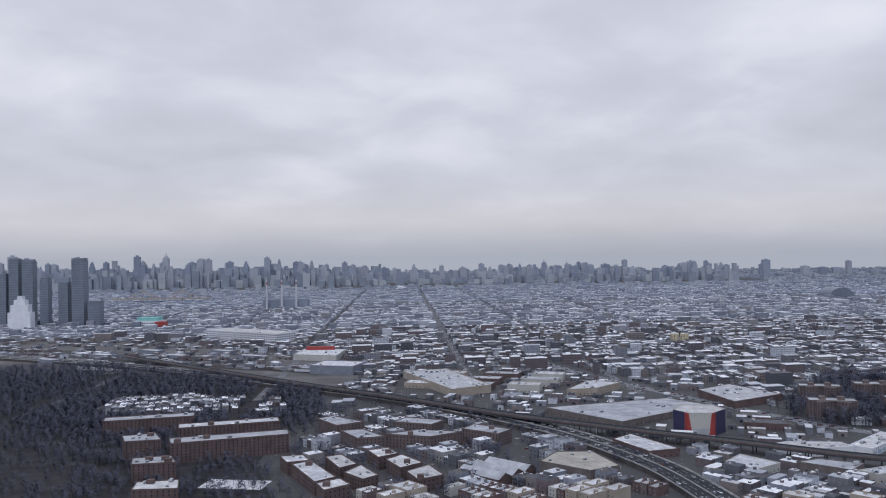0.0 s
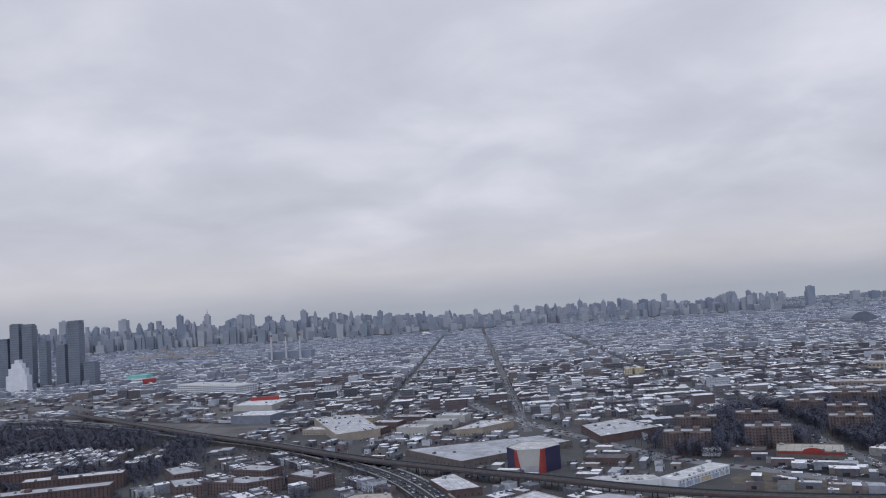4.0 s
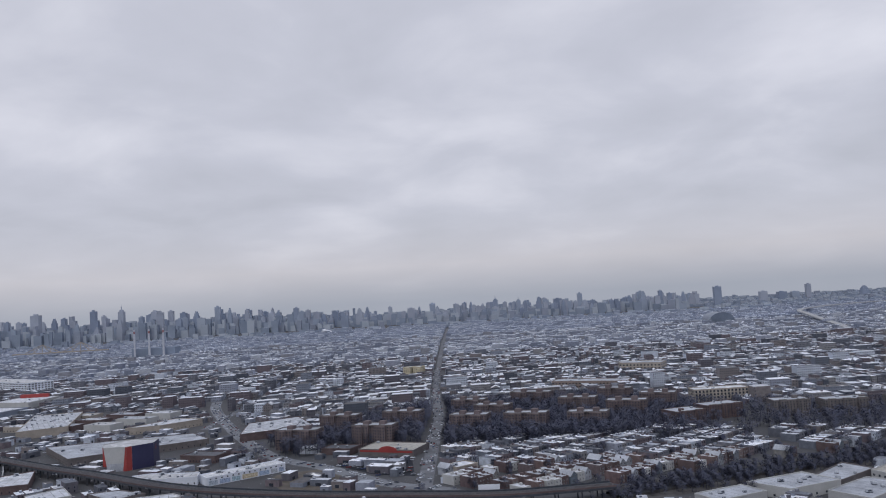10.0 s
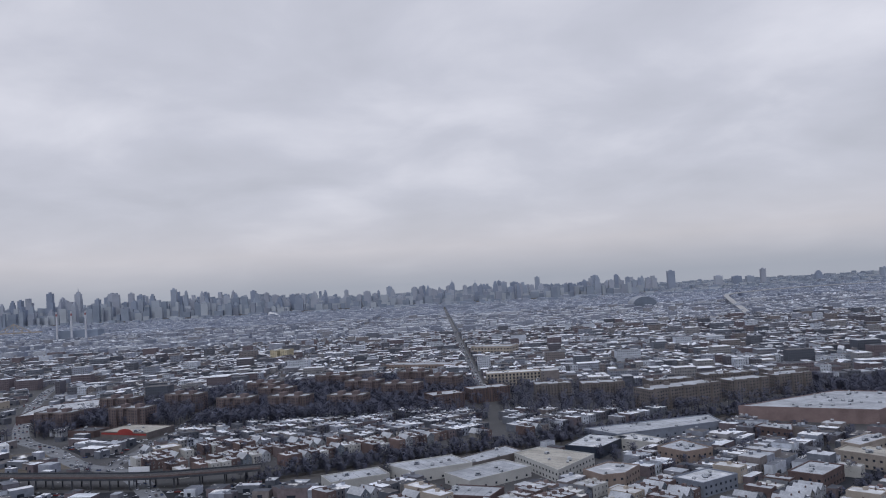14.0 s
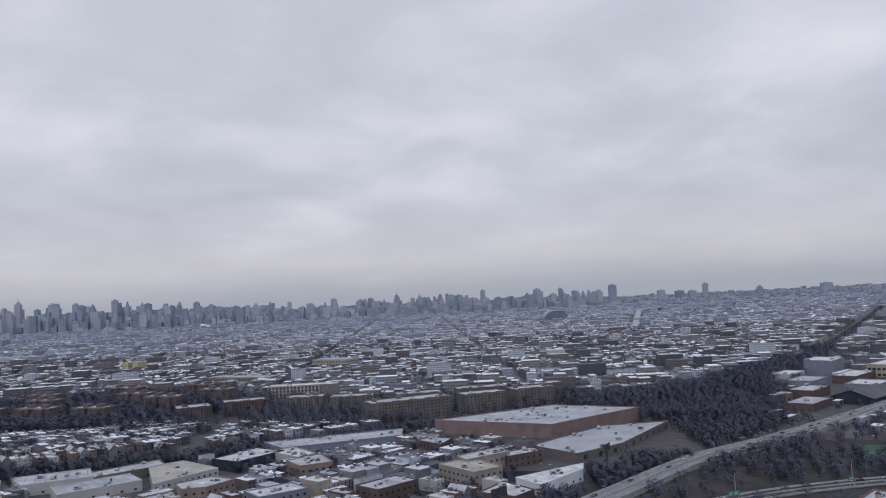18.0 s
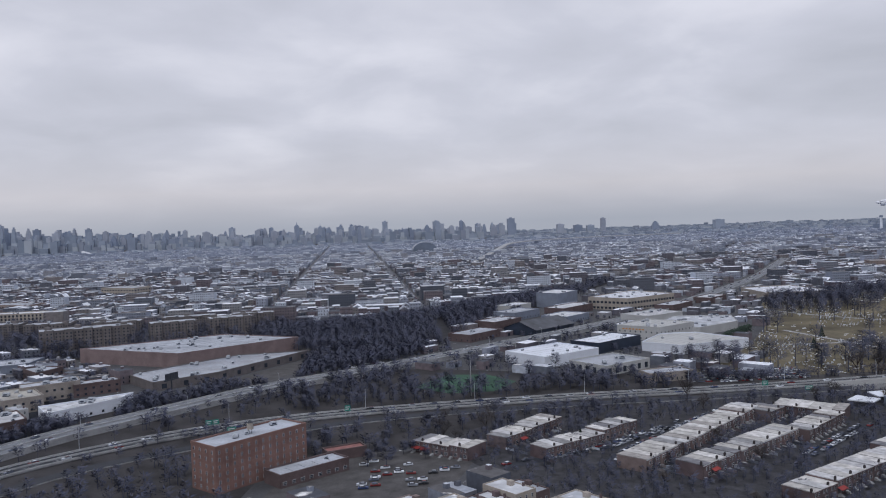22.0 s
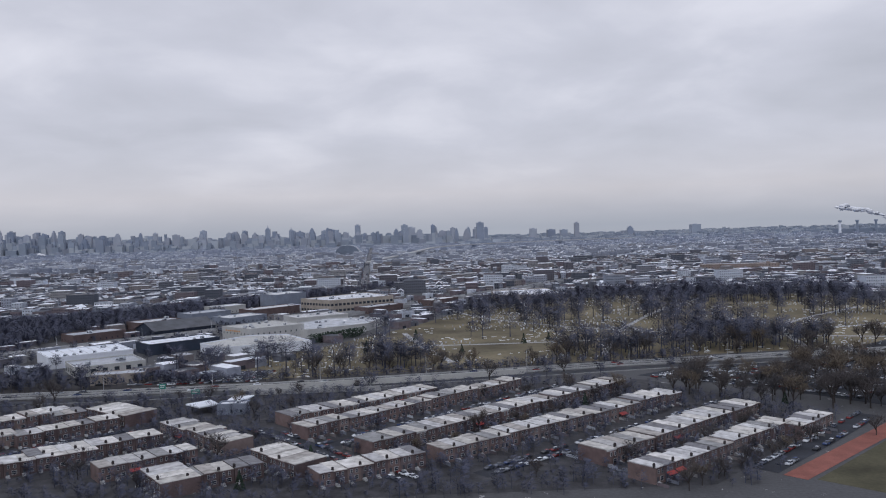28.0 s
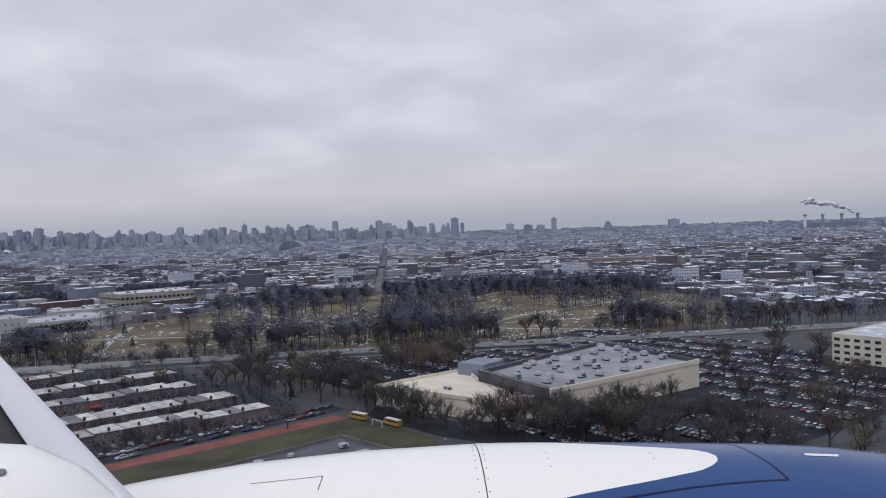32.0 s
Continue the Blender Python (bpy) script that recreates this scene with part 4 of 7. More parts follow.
s.box(38, 52, -14, 6, 0, 12)
part("wing", s, M_REDPANEL, t, "red painted wing")

# the tall storage building with white walls and red and blue corner panels
t = thing("storage_building", "tall white self-storage building with red and blue corner panels", "storage building", pose(155.8, 488, 0))
FOOTPRINT = [(0, 0), (14.6, -1), (26.2, 10.5), (24, 26), (3, 27), (-5.3, 12)]
SH = 13.6
s = Shape()
s.prism(FOOTPRINT, 0, SH)
part("wall", s, M_CREAM, t)
s = Shape()
s.prism(inset(FOOTPRINT, 0.3), SH, SH + 0.08)
part("roof", s, M_SNOWROOF, t)
s = Shape()
ring(s, inset(FOOTPRINT, -0.1), 0.35, SH - 0.2, SH + 0.6)
part("parapet", s, M_CREAM, t)


def wall_panel(name, k, lo, hi, z0, z1, mat, lab):
    """A slanting panel on edge k: its span along the wall at the foot and at the top."""
    a, b = Vector(FOOTPRINT[k]), Vector(FOOTPRINT[(k + 1) % 6])
    d = (b - a).normalized()
    n = Vector((d.y, -d.x)) * 0.12
    s = Shape()
    q = [(*(a + d * lo[0]), z0), (*(a + d * lo[1]), z0), (*(a + d * hi[1]), z1), (*(a + d * hi[0]), z1)]
    f = [(x + n.x, y + n.y, z) for x, y, z in q]
    s.quad(*f)
    for i in range(4):
        s.quad(f[i], q[i], q[(i + 1) % 4], f[(i + 1) % 4])
    part(name, s, mat, t, lab)


wall_panel("panel", 0, (0.0, 2.6), (0.0, 0.3), 0, SH + 0.5, M_REDPANEL, "red slanting panel")
wall_panel("panel", 0, (12.3, 14.6), (14.0, 14.6), 0, SH + 0.5, M_REDPANEL, "red slanting panel")
wall_panel("dado", 0, (2.6, 12.3), (2.0, 12.8), 0, 4.6, M_GREYROOF, "grey lower wall")
wall_panel("side_panel", 5, (0.0, 10.0), (0.0, 10.0), 0, SH + 0.5, M_BLUEPANEL, "dark blue side wall")
wall_panel("panel", 5, (10.2, 13.1), (10.2, 13.1), 0, SH + 0.5, M_REDPANEL, "red corner panel")
wall_panel("panel", 1, (0.0, 3.2), (0.0, 3.2), 0, SH + 0.5, M_REDPANEL, "red corner panel")
wall_panel("side_panel", 1, (3.3, 16.3), (3.3, 16.3), 0, SH + 0.5, M_BLUEPANEL, "dark blue side wall")
wall_panel("side_panel", 2, (0.0, 15.6), (0.0, 15.6), 0, SH + 0.5, M_BLUEPANEL, "dark blue side wall")
wall_panel("emblem", 2, (5.0, 8.0), (6.2, 6.8), 9.5, 12.5, M_REDPANEL, "small red emblem")

# low white building with a painted wall
t = building("mural_building", "long low white building with a colourful painted wall", "workshop", [(236, 431), (270.5, 461.5), (263, 471), (229, 441)], 4.2, M_WHITE, M_SNOWROOF, 8, None, 1, 2.4, sides=(1,))
building("mural_building", "low white-roofed wing of the painted building", "workshop", [(203, 434), (229, 437), (227, 447), (199, 451), (190, 447)], 4.2, M_WHITE, M_SNOWROOF, 6, None, 1, 3.0)
d = Vector((34.5, 30.5)).normalized()
nrm = Vector((d.y, -d.x)) * 0.06
for k, (u, w, col) in enumerate(((1, 5, (0.30, 0.40, 0.50)), (7, 6, (0.12, 0.25, 0.48)), (14, 5, (0.20, 0.42, 0.50)), (20, 9, (0.58, 0.40, 0.10)), (30, 6, (0.15, 0.32, 0.55)), (37, 4, (0.42, 0.46, 0.50)), (42, 3, (0.13, 0.24, 0.45)))):
    a, b = d * u + nrm, d * (u + w) + nrm
    s = Shape()
    s.quad((*a, 0.4), (*b, 0.4), (*b, 2.5), (*a, 2.8))
    part("mural_panel", s, surface("mural_paint", tuple(0.45 * c + 0.26 for c in col), 0.5, 1.6, 5.0), t)
for k in range(14):
    s = Shape()
    p = d * (1.5 + k * 3.2) + nrm
    q = p + d * 0.9
    s.quad((*p, 3.1), (*q, 3.1), (*q, 3.8), (*p, 3.8))
    part("window", s, M_GLASS, t)


# discount store with a red arch over its doors
t = building("discount_store", "wide cream discount store with a red arched front", "store", [(307, 496), (341, 482), (349, 505), (315, 519)], 3.6, M_DUN, M_TANROOF, 6)
d = Vector((34, -14)).normalized()
s = Shape()
for k in range(10):
    a0, a1 = math.pi * k / 10, math.pi * (k + 1) / 10
    p0, p1 = Vector((0, 0)) + d * (20 - 6 * math.cos(a0)), Vector((0, 0)) + d * (20 - 6 * math.cos(a1))
    n = Vector((d.y, -d.x)) * 0.3
    s.quad((*(p0 + n), 3.4), (*(p1 + n), 3.4), (*(p1 + n), 3.6 + 2.4 * math.sin(a1)), (*(p0 + n), 3.6 + 2.4 * math.sin(a0)))
    s.quad((*(p0 + n), 3.6 + 2.4 * math.sin(a0)), (*(p1 + n), 3.6 + 2.4 * math.sin(a1)), (*p1, 3.6 + 2.4 * math.sin(a1)), (*p0, 3.6 + 2.4 * math.sin(a0)))
part("arch", s, M_REDPANEL, t, "red arched sign front")
s = Shape()
p, q, n = d * 1.0, d * 36, Vector((d.y, -d.x)) * 0.15
s.quad((*(p + n), 2.3), (*(q + n), 2.3), (*(q + n), 3.4), (*(p + n), 3.4))
part("fascia", s, M_REDPANEL, t, "red fascia band")
building("workshop", "low brick workshop with a dark roof", "workshop", rect(283, 505, -20, 20, 14), 3.6, M_OLDBRICK, M_DARKROOF, 3)
building("workshop", "small white workshop with a flat roof", "workshop", rect(268, 512, -20, 11, 8), 3.4, M_WHITE, M_SNOWROOF, 1)
building("shop", "low tan corner shop with a pale roof", "shop", rect(367, 425, 40, 14, 11), 4, M_TAN, M_SNOWROOF, 1, None, 1)
building("workshop", "dark-roofed brick garage beside the viaduct", "workshop", rect(196, 505, -20, 26, 15), 4, M_OLDBRICK, M_DARKROOF, 2, None, 1)
t = thing("garage_building", "low hall with grey saw-toothed gable roofs", "garage", pose(14, 404, 0, 0, 0, -44))
s, r = Shape(), Shape()
s.box(0, 26, 0, 30, 0, 4.2)
for k in range(3):
    y0, y1 = k * 10.0, k * 10.0 + 10.0
    for x in (0, 26):
        i = len(s.v)
        s.v += [(x, y0, 4.2), (x, y1, 4.2), (x, y0 + 5, 6.6)]
        s.f.append((i, i + 1, i + 2))
        s.m.append(0)
    r.quad((-0.3, y0, 4.25), (26.3, y0, 4.25), (26.3, y0 + 5, 6.7), (-0.3, y0 + 5, 6.7))
    r.quad((-0.3, y0 + 5, 6.7), (26.3, y0 + 5, 6.7), (26.3, y1, 4.25), (-0.3, y1, 4.25))
part("wall", s, M_OLDBRICK, t), part("roof", r, M_GREYROOF, t)
building("warehouse", "tan brick warehouse with a pale stained roof", "warehouse", [(78.6, 397.7), (95.3, 406), (87.6, 437), (68.5, 437.7), (56.6, 418)], 4.5, M_DUN, M_TANROOF, 4, None, 1, 3.0)
building("warehouse", "low brick workshop with a snow-covered wedge roof", "warehouse", [(118, 436), (136, 441), (119, 480), (105.5, 467)], 4, M_OLDBRICK, M_SNOWROOF, 2, None, 1, 3.0)
building("warehouse", "low white-roofed warehouse beside the highway", "warehouse", [(159.6, 395.5), (176, 407), (163, 426), (150, 411.6)], 4, M_CREAM, M_SNOWROOF, 2, None, 1, 3.0)
building("warehouse", "long low brick warehouse with a grey roof", "warehouse", [(203, 389), (215.4, 401), (198, 412), (184, 406.7)], 4.5, M_DUN, M_GREYROOF, 4, None, 1, 3.0)
building("warehouse", "low white-roofed warehouse near the elevated railway", "warehouse", [(211.3, 380.6), (238, 390), (230, 397.4), (205.5, 388.5)], 4.5, M_CREAM, M_SNOWROOF, 3, None, 1, 3.0)
for k in range(9):
    building("store_building", "low commercial building " + SNOWY, "store", rect(-20 + (k % 3) * 42 + (k // 3) * 14, 690 + (k // 3) * 28 - (k % 3) * 16, -18, 26 + 5 * (k % 2), 16), 4 + k % 3,
             (M_TAN, M_OLDBRICK, M_CREAM)[k % 3], (M_SNOWROOF, M_GREYROOF)[k % 2], 3, None, 1, 3.0, group="commercial blocks")


# brick towers of the housing estate: slabs with shallow wings
def estate_tower(x, y, ang, length, h, tint):
    t = thing("housing_tower", "seven-storey red-brick housing estate tower among bare trees", "apartment tower", pose(x, y, 0, 0, 0, ang), "estate towers")
    s, w = Shape(), Shape()
    n, front = 7, []
    step = length / n
    for k in range(n):
        y0 = (0, -2.4, -1.2, 0.6, -1.2, -2.4, 0)[k]
        front += [(k * step, y0), ((k + 1) * step, y0)]
        for c in range(2):
            cx = k * step + (c + 0.5) * step / 2
            for f in range(7):
                z = 0.6 + f * (h - 0.5) / 7
                w.quad((cx - 0.4, y0 - 0.03, z), (cx + 0.4, y0 - 0.03, z), (cx + 0.4, y0 - 0.03, z + 0.9), (cx - 0.4, y0 - 0.03, z + 0.9))
    for c in range(5):
        for f in range(7):
            z, cy = 0.6 + f * (h - 0.5) / 7, 1.2 + c * 2.2
            w.quad((length + 0.03, cy - 0.4, z), (length + 0.03, cy + 0.4, z), (length + 0.03, cy + 0.4, z + 0.9), (length + 0.03, cy - 0.4, z + 0.9))
    s.prism(front + [(length, 12), (0, 12)], 0, h)
    part("wall", s, tint, t)
    tagged(part("glazing", w, M_GLASS, t), kind="stuff")
    s = Shape()
    s.box(0.3, length - 0.3, 0.2, 11.7, h, h + 0.1)
    part("roof", s, M_GREYROOF, t)
    s = Shape()
    ring(s, [(-0.1, -0.1), (length + 0.1, -0.1), (length + 0.1, 12.1), (-0.1, 12.1)], 0.3, h - 0.1, h + 0.6)
    part("parapet", s, M_DUN, t)
    for u in (0.3, 0.7):
        s = Shape()
        s.box(length * u - 2, length * u + 2, 4, 9, h, h + 2.2)
        part("stair_bulkhead", s, tint, t)
    return t


for x, y, a, ln in ((249, 530, -16, 29), (299, 527, -16, 32), (361, 553, -17, 30), (397, 548, -18, 33), (438, 540, -18, 30), (361, 634, -20, 26), (408, 668, -24, 38), (312, 592, -17, 28),
                    (378, 600, -20, 30), (440, 610, -20, 32), (476, 655, -24, 30), (268, 585, -17, 28), (470, 580, -18, 32), (500, 612, -20, 30)):
    estate_tower(x, y, a, ln * (0.86 if ln > 29 else 1.0), 12.4 + (x % 3) * 0.4, M_ESTATE)
for x, y, a, ln, dp, h, lab in ((576, 552, 0, 24, 15, 10.5, "six-storey brown-brick apartment house"), (606, 544, 0, 28, 15, 10.5, "six-storey brown-brick apartment house with stone trim"),
                                (638, 488.5, 23, 52, 17, 12, "long six-storey grey-brown apartment house"), (694, 513, 20, 28, 15, 11.5, "six-storey brown apartment house with two corner towers"),
                                (727, 527, 20, 28, 16, 11.5, "tan-brown apartment house with corner towers"), (508, 535, 22, 22, 18, 9, "dark-brick apartment house with a snowy roof"),
                                (533, 556, 18, 28, 16, 9, "dark-brick apartment house with a pale roof"), (650, 540, 8, 30, 15, 10.5, "six-storey brown-brick apartment house behind bare trees"),
                                (690, 555, 8, 34, 15, 10.5, "six-storey brown-brick apartment house behind bare trees"), (735, 560, 8, 28, 15, 10.5, "tan-brown apartment house behind bare trees")):
    wl_, n = M_OLDBRICK if "dark" in lab else M_DUN, max(2, round(ln / 10.5))
    t = building("apartment_house", lab, "apartment building", rect(x, y, a, ln, dp), h, wl_, M_GREYROOF, 2, None, 6, 1.9, bulk=3, wsize=(0.7, 0.85), group="apartment houses")
    c, q = math.cos(radians(a)), math.sin(radians(a))
    turn = Matrix.Rotation(radians(a), 4, "Z")
    for k in range(n):
        u = ln * (k + 0.5) / n
        s = Shape()
        s.prism([(u - 2.6, 0.1), (u - 2.0, -1.5), (u + 2.0, -1.5), (u + 2.6, 0.1)], 0, h + 0.9)
        part("bay", s, wl_, t).matrix_local = turn
        s = Shape()
        for f in range(6):
            z = 0.65 + f * (h - 0.4) / 6
            for e in (-1.1, 1.1):
                s.quad((u + e - 0.4, -1.53, z), (u + e + 0.4, -1.53, z), (u + e + 0.4, -1.53, z + 0.85), (u + e - 0.4, -1.53, z + 0.85))
        tagged(part("glazing", s, M_GLASS, t), kind="stuff").matrix_local = turn
        s = Shape()
        s.prism([(u - 2.75, 0.1), (u - 2.1, -1.65), (u + 2.1, -1.65), (u + 2.75, 0.1)], h + 0.9, h + 1.1)
        part("coping", s, M_CONCRETE, t, "pale stone coping").matrix_local = turn
building("school", "four-storey tan-brick school with tall dark windows", "school", rect(546.5, 634, 2, 41.5, 16), 10, M_TAN, M_SNOWROOF, 3, None, 4, 2.6, wsize=(1.4, 1.6))
building("school_annex", "long low orange-tan brick building with a pale roof", "school", rect(454, 790, -24, 72, 22), 6, M_ORANGE, M_GREYROOF, 5, None, 2, 3.2, wsize=(1.5, 1.2))
building("factory", "tan-brick factory block with a plain flat roof", "factory", rect(539, 902, -28, 46, 24), 10, M_TAN, M_GREYROOF, 2, None, 3, 3.5, wsize=(1.8, 1.4))
M_PALEYELLOW = surface("pale_yellow_brick", (0.50, 0.43, 0.29), 0.12, 0.2, 3.0)
for x in (297, 309):
    building("yellow_tower", "pale yellow-brick apartment slab above low houses", "apartment building", rect(x, 992, -20, 9, 16), 11, M_PALEYELLOW, M_SNOWROOF, 1, None, 6, 2.0)
# sheds and shops by the railway
for poly, h, wl_, rf, lab in (
        ([(504.4, 344), (529.7, 355.2), (520.7, 373), (492, 360)], 4.5, M_CREAM, M_GREYROOF, "low white commercial building with a grey roof"),
        ([(529, 355), (553.6, 375.3), (546, 389.8), (521, 364.5)], 4, M_DUN, M_GREYROOF, "long tan shed with a grey roof"),
        ([(528, 325), (554, 345), (543, 360), (518, 341)], 4, M_CREAM, M_GREYROOF, "white warehouse with blue loading doors"),
        ([(563.5, 331), (582.3, 357), (561, 377.6), (548.7, 368)], 5, M_CREAM, M_TANROOF, "cream flat-roofed warehouse with tan roofing"),
        ([(587, 371.4), (603.8, 393.7), (588, 405), (573, 381)], 4.5, M_SLATE, M_SNOWROOF, "pale-roofed workshop with a dark fascia"),
        ([(613.4, 375), (620, 382.7), (608, 399.7), (596, 394)], 4.5, M_CREAM, M_SNOWROOF, "small cream depot with a snowy roof"),
        ([(601, 402.6), (658, 422.8), (658, 444), (602, 427), (588, 422)], 4, M_GREYWALL, M_GREYROOF, "long grey-roofed warehouse beside the railway"),
        ([(579, 317), (588, 319), (596, 331), (585, 338.7), (573, 328)], 5.5, M_ORANGE, M_SNOWROOF, "orange-brick three-storey building by the tracks"),
        ([(619, 347.3), (632, 353.4), (624, 372.6), (610.5, 361)], 6, M_ORANGE, M_GREYROOF, "brick and yellow painted walk-up building"),
        ([(516, 307), (535, 300), (541, 313), (524, 320)], 4, M_OLDBRICK, M_GREYROOF, "low brown-brick shed with a grey roof"),
        ([(690.4, 320.3), (702.3, 329), (689, 350), (677, 339)], 5.6, M_BUFF, M_TANROOF, "tan stucco workshop with a pale roof"),
        ([(688.3, 341), (707.4, 354), (703, 364), (684.6, 350)], 6.4, M_BUFF, M_SNOWROOF, "raised tan workshop wing with a snowy roof"),
        ([(706, 350), (722, 360), (717, 368), (703, 358)], 5, M_OLDBRICK, M_SNOWROOF, "long red-brick shed with a pale roof"),
        ([(714, 300.6), (733, 322.9), (735, 333), (706, 314)], 4.2, M_WHITE, M_SNOWROOF, "white workshop with a snow-covered roof"),
        ([(703, 284.3), (710.6, 293), (701, 308), (691, 293)], 4.5, M_OLDBRICK, M_SNOWROOF, "low brick shop with a bright snowy roof"),
        ([(678, 383), (684, 399), (672, 404), (666, 398)], 5.5, M_OLDBRICK, M_GREYROOF, "dark-red brick building with a grey roof"),
        ([(655, 300), (669, 314), (660, 323), (646, 309)], 5.5, M_OLDBRICK, M_GREYROOF, "brick walk-up with a grey roof"),
        ([(472, 334), (495, 345), (489, 358), (466, 347)], 4, M_CREAM, M_GREYROOF, "cream two-storey workshop with small windows"),
        ([(612, 300), (628, 311), (620, 322), (604, 311)], 5, M_GREYWALL, M_SNOWROOF, "blue-grey clad walk-up with a snowy roof")):
    building("workshop", lab, "workshop", poly, h, wl_, rf, 4, None, 1 if h < 5 else 2, 4.6 if h < 5 else 2.6, wsize=(1.0, 0.9))
building("depot_store", "huge red-brick warehouse store with a pale flat roof", "warehouse", [(733.5, 414), (788.5, 457), (744, 483), (675, 447)], 7, M_ROSY, M_GREYROOF, 26, None, 0, bulk=2)
building("depot_store", "long low warehouse with a wet grey roof", "warehouse", [(736.5, 356), (760, 374), (796, 428), (761, 424), (719, 380)], 3.6, M_DUN, M_WETROOF, 14, None, 1, 9.0, wsize=(2.2, 2.0))
building("brick_flats", "six-storey red-brick apartment house beside the highway", "apartment building", rect(790.2, 212, 45, 30, 11), 12, M_FLATBRICK, M_GREYROOF, 3, WIN, 6, 2.1, (0, 1, 3), True, bulk=2)
building("flats_shed", "low shed with a faded red roof beside the flats", "shed", rect(817, 236, 22, 12, 5), 2.6, M_OLDBRICK, M_REDROOF, 0)
building("brick_annex", "low brick shop row with a grey roof", "shop", rect(806, 214, 38, 22, 8), 3.2, M_OLDBRICK, M_GREYROOF, 1, WIN_WIDE, 1, 2.6, (0,), True)
# depots between the highway and the cemetery
building("warehouse", "bright white warehouse with a clean pale roof", "warehouse", rect(908, 366, 33, 36, 27), 4.8, M_WHITE, M_WHITE, 9, None, 0)
building("warehouse", "low grey-roofed warehouse with dark loading doors", "warehouse", rect(929, 341, 31, 28, 22), 4, M_CREAM, M_WETROOF, 3, None, 1, 4.0, wsize=(2.0, 2.4))
building("warehouse", "white-roofed building with a dark blue front", "warehouse", rect(942, 398, 38, 36, 18), 5, M_SLATE, M_WHITE, 3)
t = building("bakery_plant", "cream office wing of a long white plant with an orange sign", "factory", [(966, 447), (984, 429), (1010, 446), (990, 468)], 7.2, M_CREAM, M_CREAM, 7, None, 2, 3.0)
d = Vector((18, -18)).normalized()
for k in range(7):
    a = d * (3.2 + k * 2.0) + Vector((d.y, -d.x)) * 0.05
    b = a + d * 1.2
    s = Shape()
    s.quad((*a, 5.4), (*b, 5.4), (*b, 6.1), (*a, 6.1))
    part("sign_bar", s, M_ORANGEBAR, t, "orange sign letter block")
building("bakery_plant", "long low white plant with a blank wall and white roof", "factory", [(965, 402), (979, 385), (1019, 398), (1003, 427), (984, 428)], 4.2, M_WHITE, M_CREAM, 2, None, 0)
building("cold_store", "wide white-roofed cold store with grey walls", "warehouse", [(1003, 447), (1012, 443), (1043, 463), (1052, 492), (1018, 500), (998, 472)], 4.2, M_CREAM, M_SNOWROOF, 14, None, 0)
building("loading_hall", "low pale loading hall beside the white plant", "warehouse", rect(1000, 497, 30, 34, 22), 5, M_CREAM, M_SNOWROOF, 4, None, 1, 3.0)
building("yard_building", "small tan brick yard building", "workshop", rect(942, 322, 12, 20, 10), 3.5, M_BUFF, M_GREYROOF, 1, None, 1)
building("tan_factory", "wide tan factory with strip windows and a snowy roof", "factory", [(990, 599), (1013, 576), (1057, 602), (1036, 640)], 8.5, M_TAN, M_SNOWROOF, 14, None, 2, 3.0, (0, 1), wsize=(2.2, 1.6))
building("office_block", "dark grey office block with a white end wall", "office", [(956, 626), (970, 610), (990, 632), (976, 650)], 11, M_GREYWALL, M_SNOWROOF, 3)
building("white_annex", "low white-roofed hall beside the depots", "hall", rect(972, 585, 40, 24, 14), 4, M_WHITE, M_WHITE, 2)
building("far_store", "wide flat store with a cream snowy roof beyond the trees", "store", [(1134, 612), (1189, 607), (1182, 668), (1136, 660)], 5, M_TAN, M_SNOWROOF, 12)
for x, y, ln, dp, h in ((884, 455, 30, 16, 4), (905, 500, 28, 16, 5), (925, 545, 30, 18, 5), (955, 520, 28, 20, 4), (962, 560, 40, 16, 5), (930, 590, 26, 14, 5), (1040, 560, 34, 14, 4), (1085, 600, 30, 14, 4)):
    building("workshop", "low workshop with a snow-dusted flat roof", "workshop", rect(x, y, 45, ln, dp), h, (M_CREAM, M_GREYWALL, M_OLDBRICK)[int(x) % 3], (M_SNOWROOF, M_GREYROOF)[int(y) % 2], 2, None, 1, 3.0, group="depot workshops")
# dark gabled hall
t = thing("gable_hall", "dark-blue hall with a low grey gable roof", "hall", pose(924, 467, 0, 0, 0, 42))
s = Shape()
s.box(0, 38, 0, 24, 0, 4)
for x in (0, 38):
    i = len(s.v)
    s.v += [(x, 0, 4), (x, 24, 4), (x, 12, 8)]
    s.f.append((i + 1, i, i + 2) if x == 0 else (i, i + 1, i + 2))
    s.m.append(0)
part("wall", s, M_SLATE, t)
for a, b in ((-0.8, 12), (24.8, 12)):
    s = Shape()
    s.quad((-0.8, a, 3.75), (38.8, a, 3.75), (38.8, b, 8.1), (-0.8, b, 8.1)) if a < b else s.quad((-0.8, b, 8.1), (38.8, b, 8.1), (38.8, a, 3.75), (-0.8, a, 3.75))
    part("roof_slope", s, M_DARKROOF, t)

# ---- shopping hall, car park and sports field ----
MU = 35.0
M_MALL = surface("cream_render", (0.66, 0.585, 0.455), 0.10, 0.12, 2.0)
M_MALLROOF = surface("wet_dark_roof", (0.27, 0.275, 0.28), 0.4, 0.07, 1.2, 0.5)
t = thing("shopping_hall", "cream shopping hall with a wet grey roof full of air handlers", "shopping hall", pose(1238, 199, 0))
HALL = [(12.6, 2.4), (62.4, 36.8), (43.5, 79.5), (-2.5, 33.0)]
WING = [(-3.4, 4.9), (9.5, 6.6), (-2.9, 32.0), (-5.4, 50.7), (-32.0, 29.5)]


